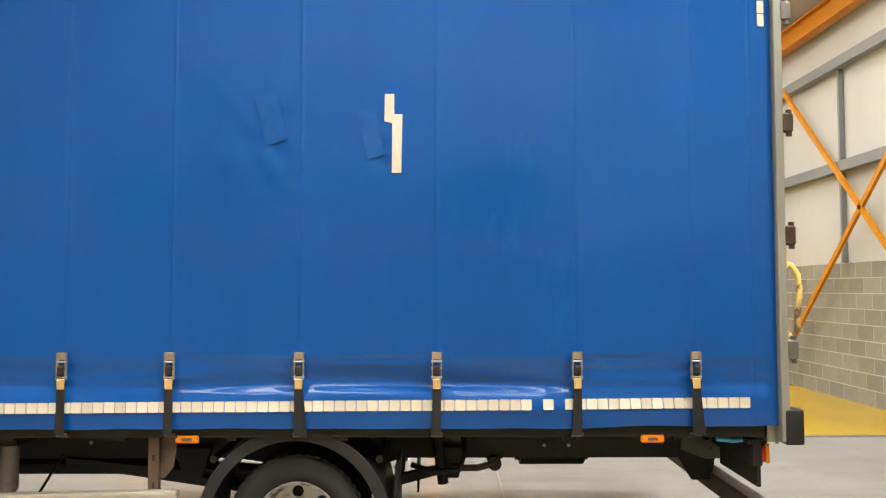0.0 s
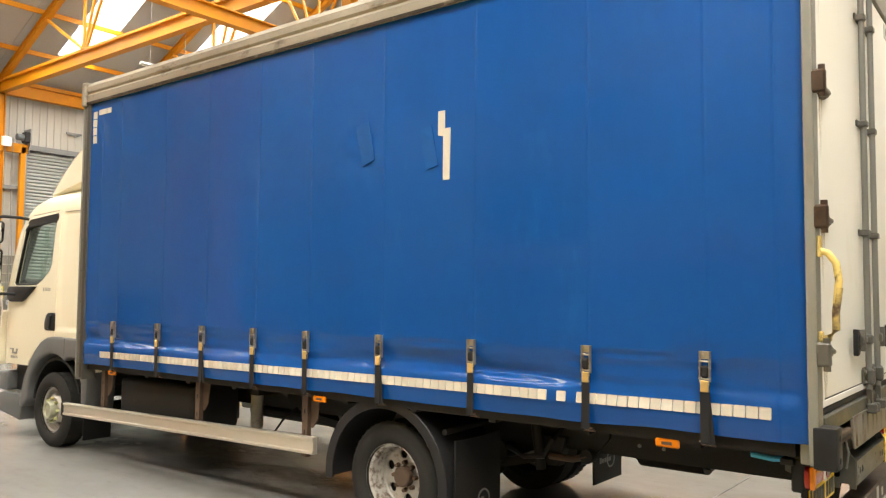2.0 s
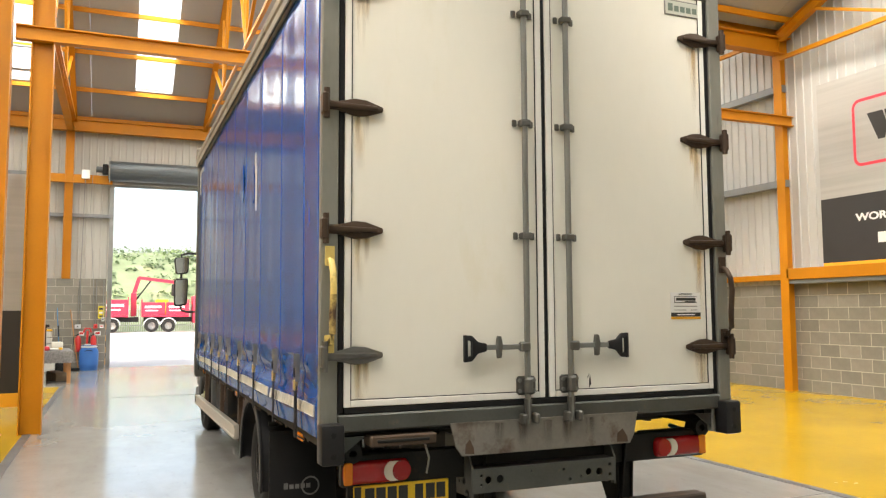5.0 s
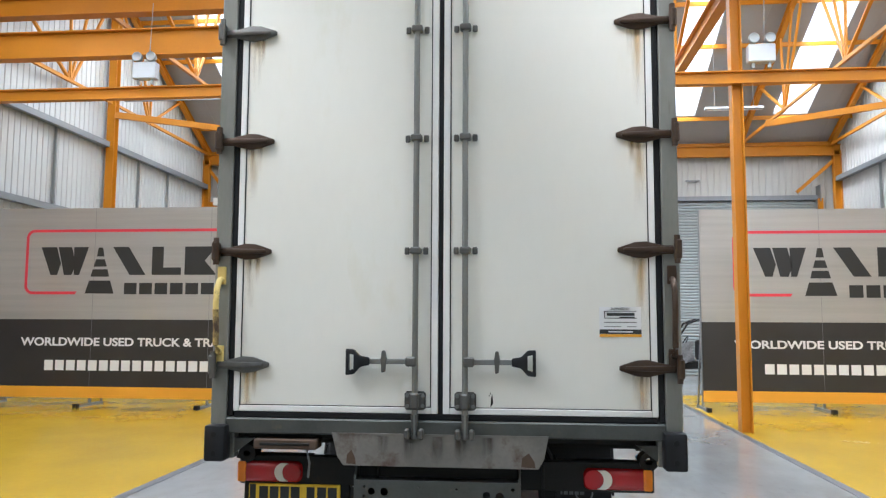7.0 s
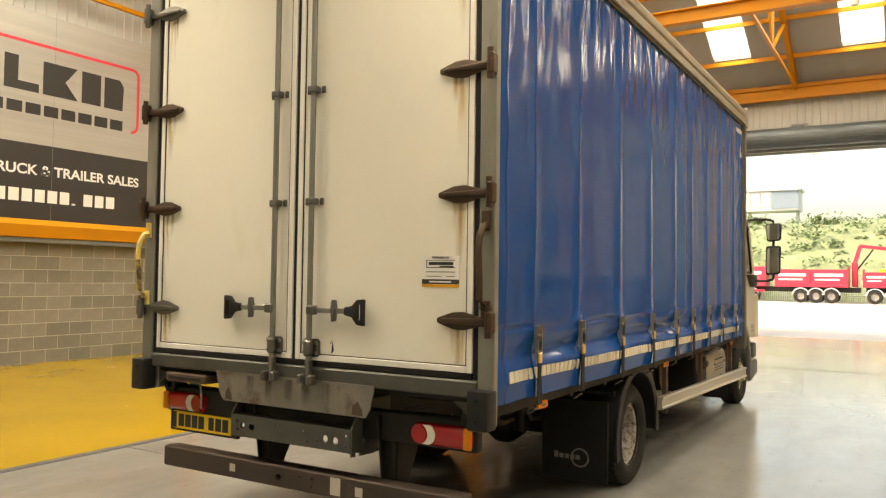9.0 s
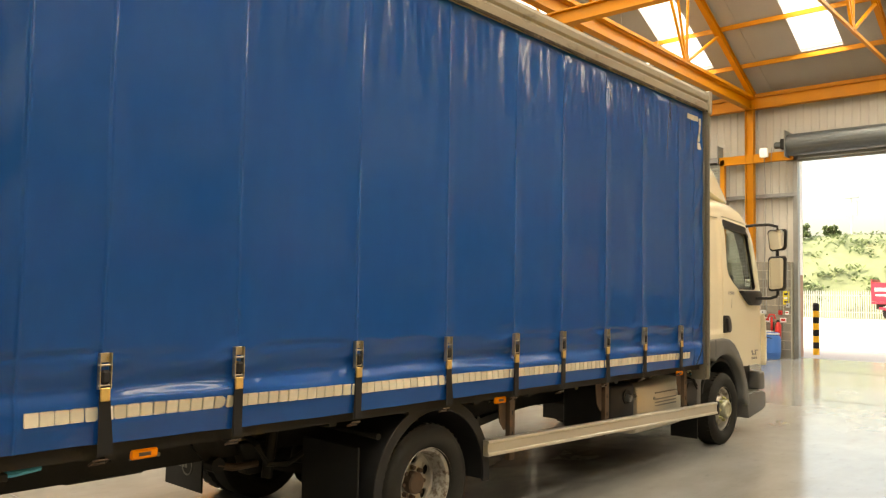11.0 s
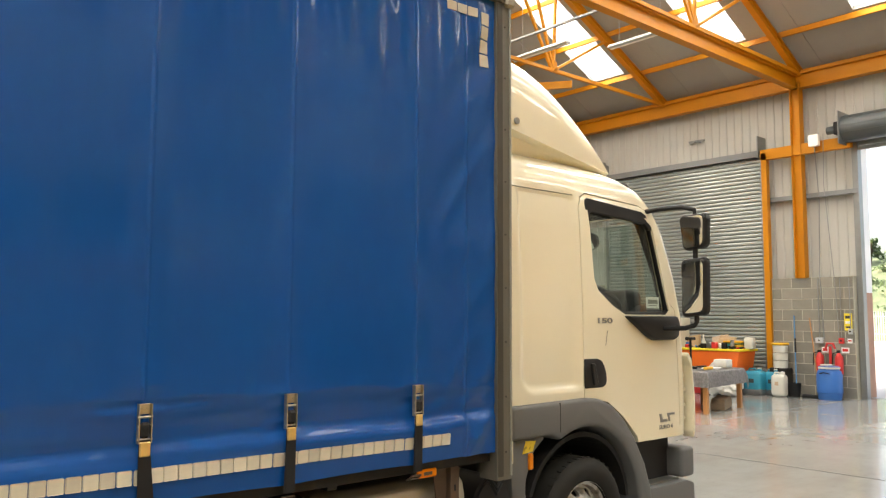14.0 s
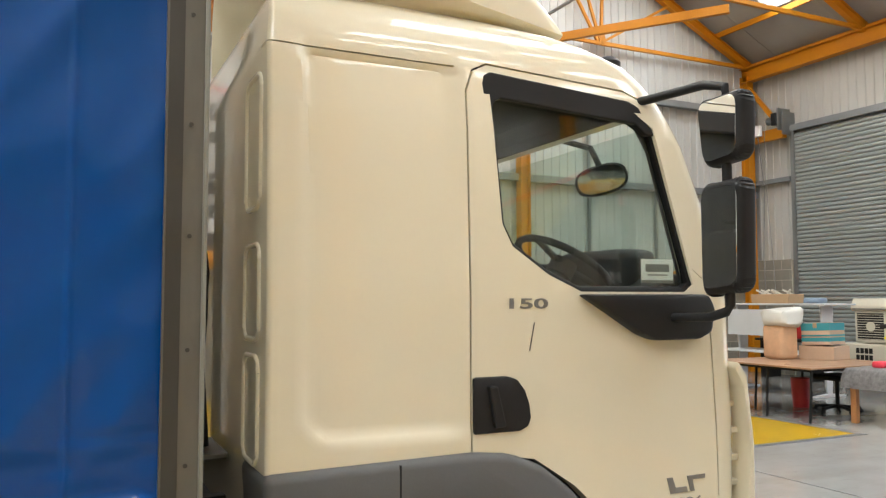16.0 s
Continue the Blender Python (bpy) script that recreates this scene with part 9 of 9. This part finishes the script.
tagged(part("waste_bin", spin([(0, 0), (0.12, 0), (0.15, 0.45), (0.14, 0.45), (0, 0.05)], (-14.9, 0.25, 0), "z", 18), "red_paint", smooth=40), "dark red waste bin under the table", "bin")

# ---- right of the doorway ----
lad = thing("step_ladder", "aluminium step ladder leaning on the block wall", "ladder", at=(-18.7, 9.3, 0))
for k in (-1, 1):
    part("stile", beam((-18.62, 9.3 + k * 0.3, 0.0), (WX + 0.08, 9.3 + k * 0.2, 2.05), 0.03, 0.07, up=(1, 0, 0)), "alu", lad)
for i in range(7):
    f = (i + 0.6) / 7.5
    part("tread", box(-18.62 + (WX + 0.08 + 18.62) * f - 0.05, -18.62 + (WX + 0.08 + 18.62) * f + 0.05, 9.3 - 0.3 + 0.1 * f, 9.3 + 0.3 - 0.1 * f, 2.05 * f, 2.05 * f + 0.03), "alu", lad)
part("top_hoop", tube([(WX + 0.08, 9.1, 2.04), (WX + 0.08, 9.14, 2.12), (WX + 0.08, 9.46, 2.12), (WX + 0.08, 9.5, 2.04)], 0.018, 8), "alu", lad)
part("label_board", box(WX + 0.14, WX + 0.16, 9.14, 9.46, 1.42, 1.72), "lorry_grey", lad)
part("print_bar", box(WX + 0.16, WX + 0.163, 9.22, 9.4, 1.55, 1.6), "print_black", lad)
brush = thing("broom", "blue and grey brush pole hung on the wall", "broom", at=(WX, 8.7, 0.2))
part("pole_top", cyl((WX + 0.04, 8.7, 0.9), (WX + 0.04, 8.68, 1.5), 0.03, n=8), "blue_pole", brush)
part("pole", cyl((WX + 0.05, 8.71, 0.2), (WX + 0.04, 8.7, 0.95), 0.016, n=8), "galv", brush)

utv = thing("utility_buggy", "red and black utility buggy half covered by a grey sheet", "buggy", at=(-16.4, 10.3, 0))
for x, y in ((-15.9, 9.75), (-17.0, 9.75), (-15.9, 11.6), (-17.0, 11.6)):
    w = part("wheel", spin([(0.14, -0.1), (0.2, -0.13), (0.28, -0.12), (0.31, -0.07), (0.31, 0.07), (0.28, 0.12), (0.2, 0.13), (0.14, 0.1)], (x, y, 0.31), "x", 28), "tyre", utv, smooth=35)
    part("rim", spin([(0.2, 0.1), (0.15, 0.08), (0.06, 0.1), (0.0, 0.1)], (x, y, 0.31), "x", 18), "rim", w, smooth=40)
part("body", prism([(9.4, 0.55), (9.5, 0.82), (9.95, 0.98), (10.3, 1.0), (10.4, 0.6), (11.2, 0.55), (11.3, 0.85), (12.0, 0.85), (12.0, 0.45), (10.2, 0.35), (9.5, 0.4)], "x", -16.85, -16.05, 0.04), "chassis", utv, smooth=35)
part("bonnet", prism([(9.42, 0.78), (9.55, 0.88), (9.95, 1.0), (10.2, 1.02), (10.15, 0.92), (9.6, 0.78)], "x", -16.8, -16.1, 0.03), "red_paint", utv, smooth=40)
for x in (-16.75, -16.15):
    part("roll_bar", tube([(x, 10.2, 1.0), (x, 10.6, 1.6), (x, 10.9, 1.72), (x, 11.6, 1.72), (x, 11.8, 0.85)], 0.028, 8), "rubber", utv, smooth=50)
part("roll_bar_cross", cyl((-16.75, 10.75, 1.68), (-16.15, 10.75, 1.68), 0.025, n=8), "rubber", utv)
part("seat", box(-16.75, -16.15, 10.9, 11.25, 0.6, 1.15, 0.06, segs=2), "rubber", utv)
part("steering_wheel", tube([Vector((-16.3 + 0.17 * math.cos(a), 10.55 + 0.08 * math.sin(a), 1.1 + 0.15 * math.sin(a))) for a in np.linspace(0, 6.28, 19)], 0.014, 6), "rubber", utv)
sheet_bm = bmesh.new()
rows_ = []
for i in range(15):
    f = i / 14
    y = 9.95 + 0.75 * f
    rows_.append([sheet_bm.verts.new((-16.0 + 0.03 * math.sin(f * 9 + k), y + 0.03 * math.sin(k * 1.3), 1.06 - 0.07 * k + 0.05 * f - 0.02 * math.sin(f * 12))) for k in range(9 + 0)])
for a, b in zip(rows_, rows_[1:]):
    for k in range(8):
        sheet_bm.faces.new((a[k], b[k], b[k + 1], a[k + 1]))
bmesh.ops.solidify(sheet_bm, geom=sheet_bm.faces[:], thickness=0.006)
part("dust_sheet", sheet_bm, "cloth", utv, "grey dust sheet over its side", smooth=60)

# ---- block work, the pieces of the walls ----
block_label = "grey concrete block wall with pale mortar joints"
block_wall("wall_south_blocks", (XF, YL), (1, 0), (0, 1), XB - XF, 9, (10.0, 24.0), block_label)
block_wall("wall_north_blocks", (XF, YR), (1, 0), (0, -1), XB - XF, 9, (13.5, 20.5), block_label)
block_wall("wall_back_blocks", (XB, 8.3), (0, 1), (-1, 0), YR - 8.3, 9, (1.5, 7.0), block_label)
block_wall("wall_back_blocks", (XB, YL), (0, 1), (-1, 0), 3.0 - YL, 9, (99, 99), block_label)
for y0, y1 in ((1.35, 3.12), (8.2, 9.95)):
    block_wall("wall_front_blocks", (XF + 0.3, y0), (0, 1), (1, 0), y1 - y0, 11, (0, 3), block_label)
for y0, y1 in ((YL, -3.42), (15.3, YR)):
    block_wall("wall_front_blocks", (XF + 0.2, y0), (0, 1), (1, 0), y1 - y0, 11, (99, 99), block_label)
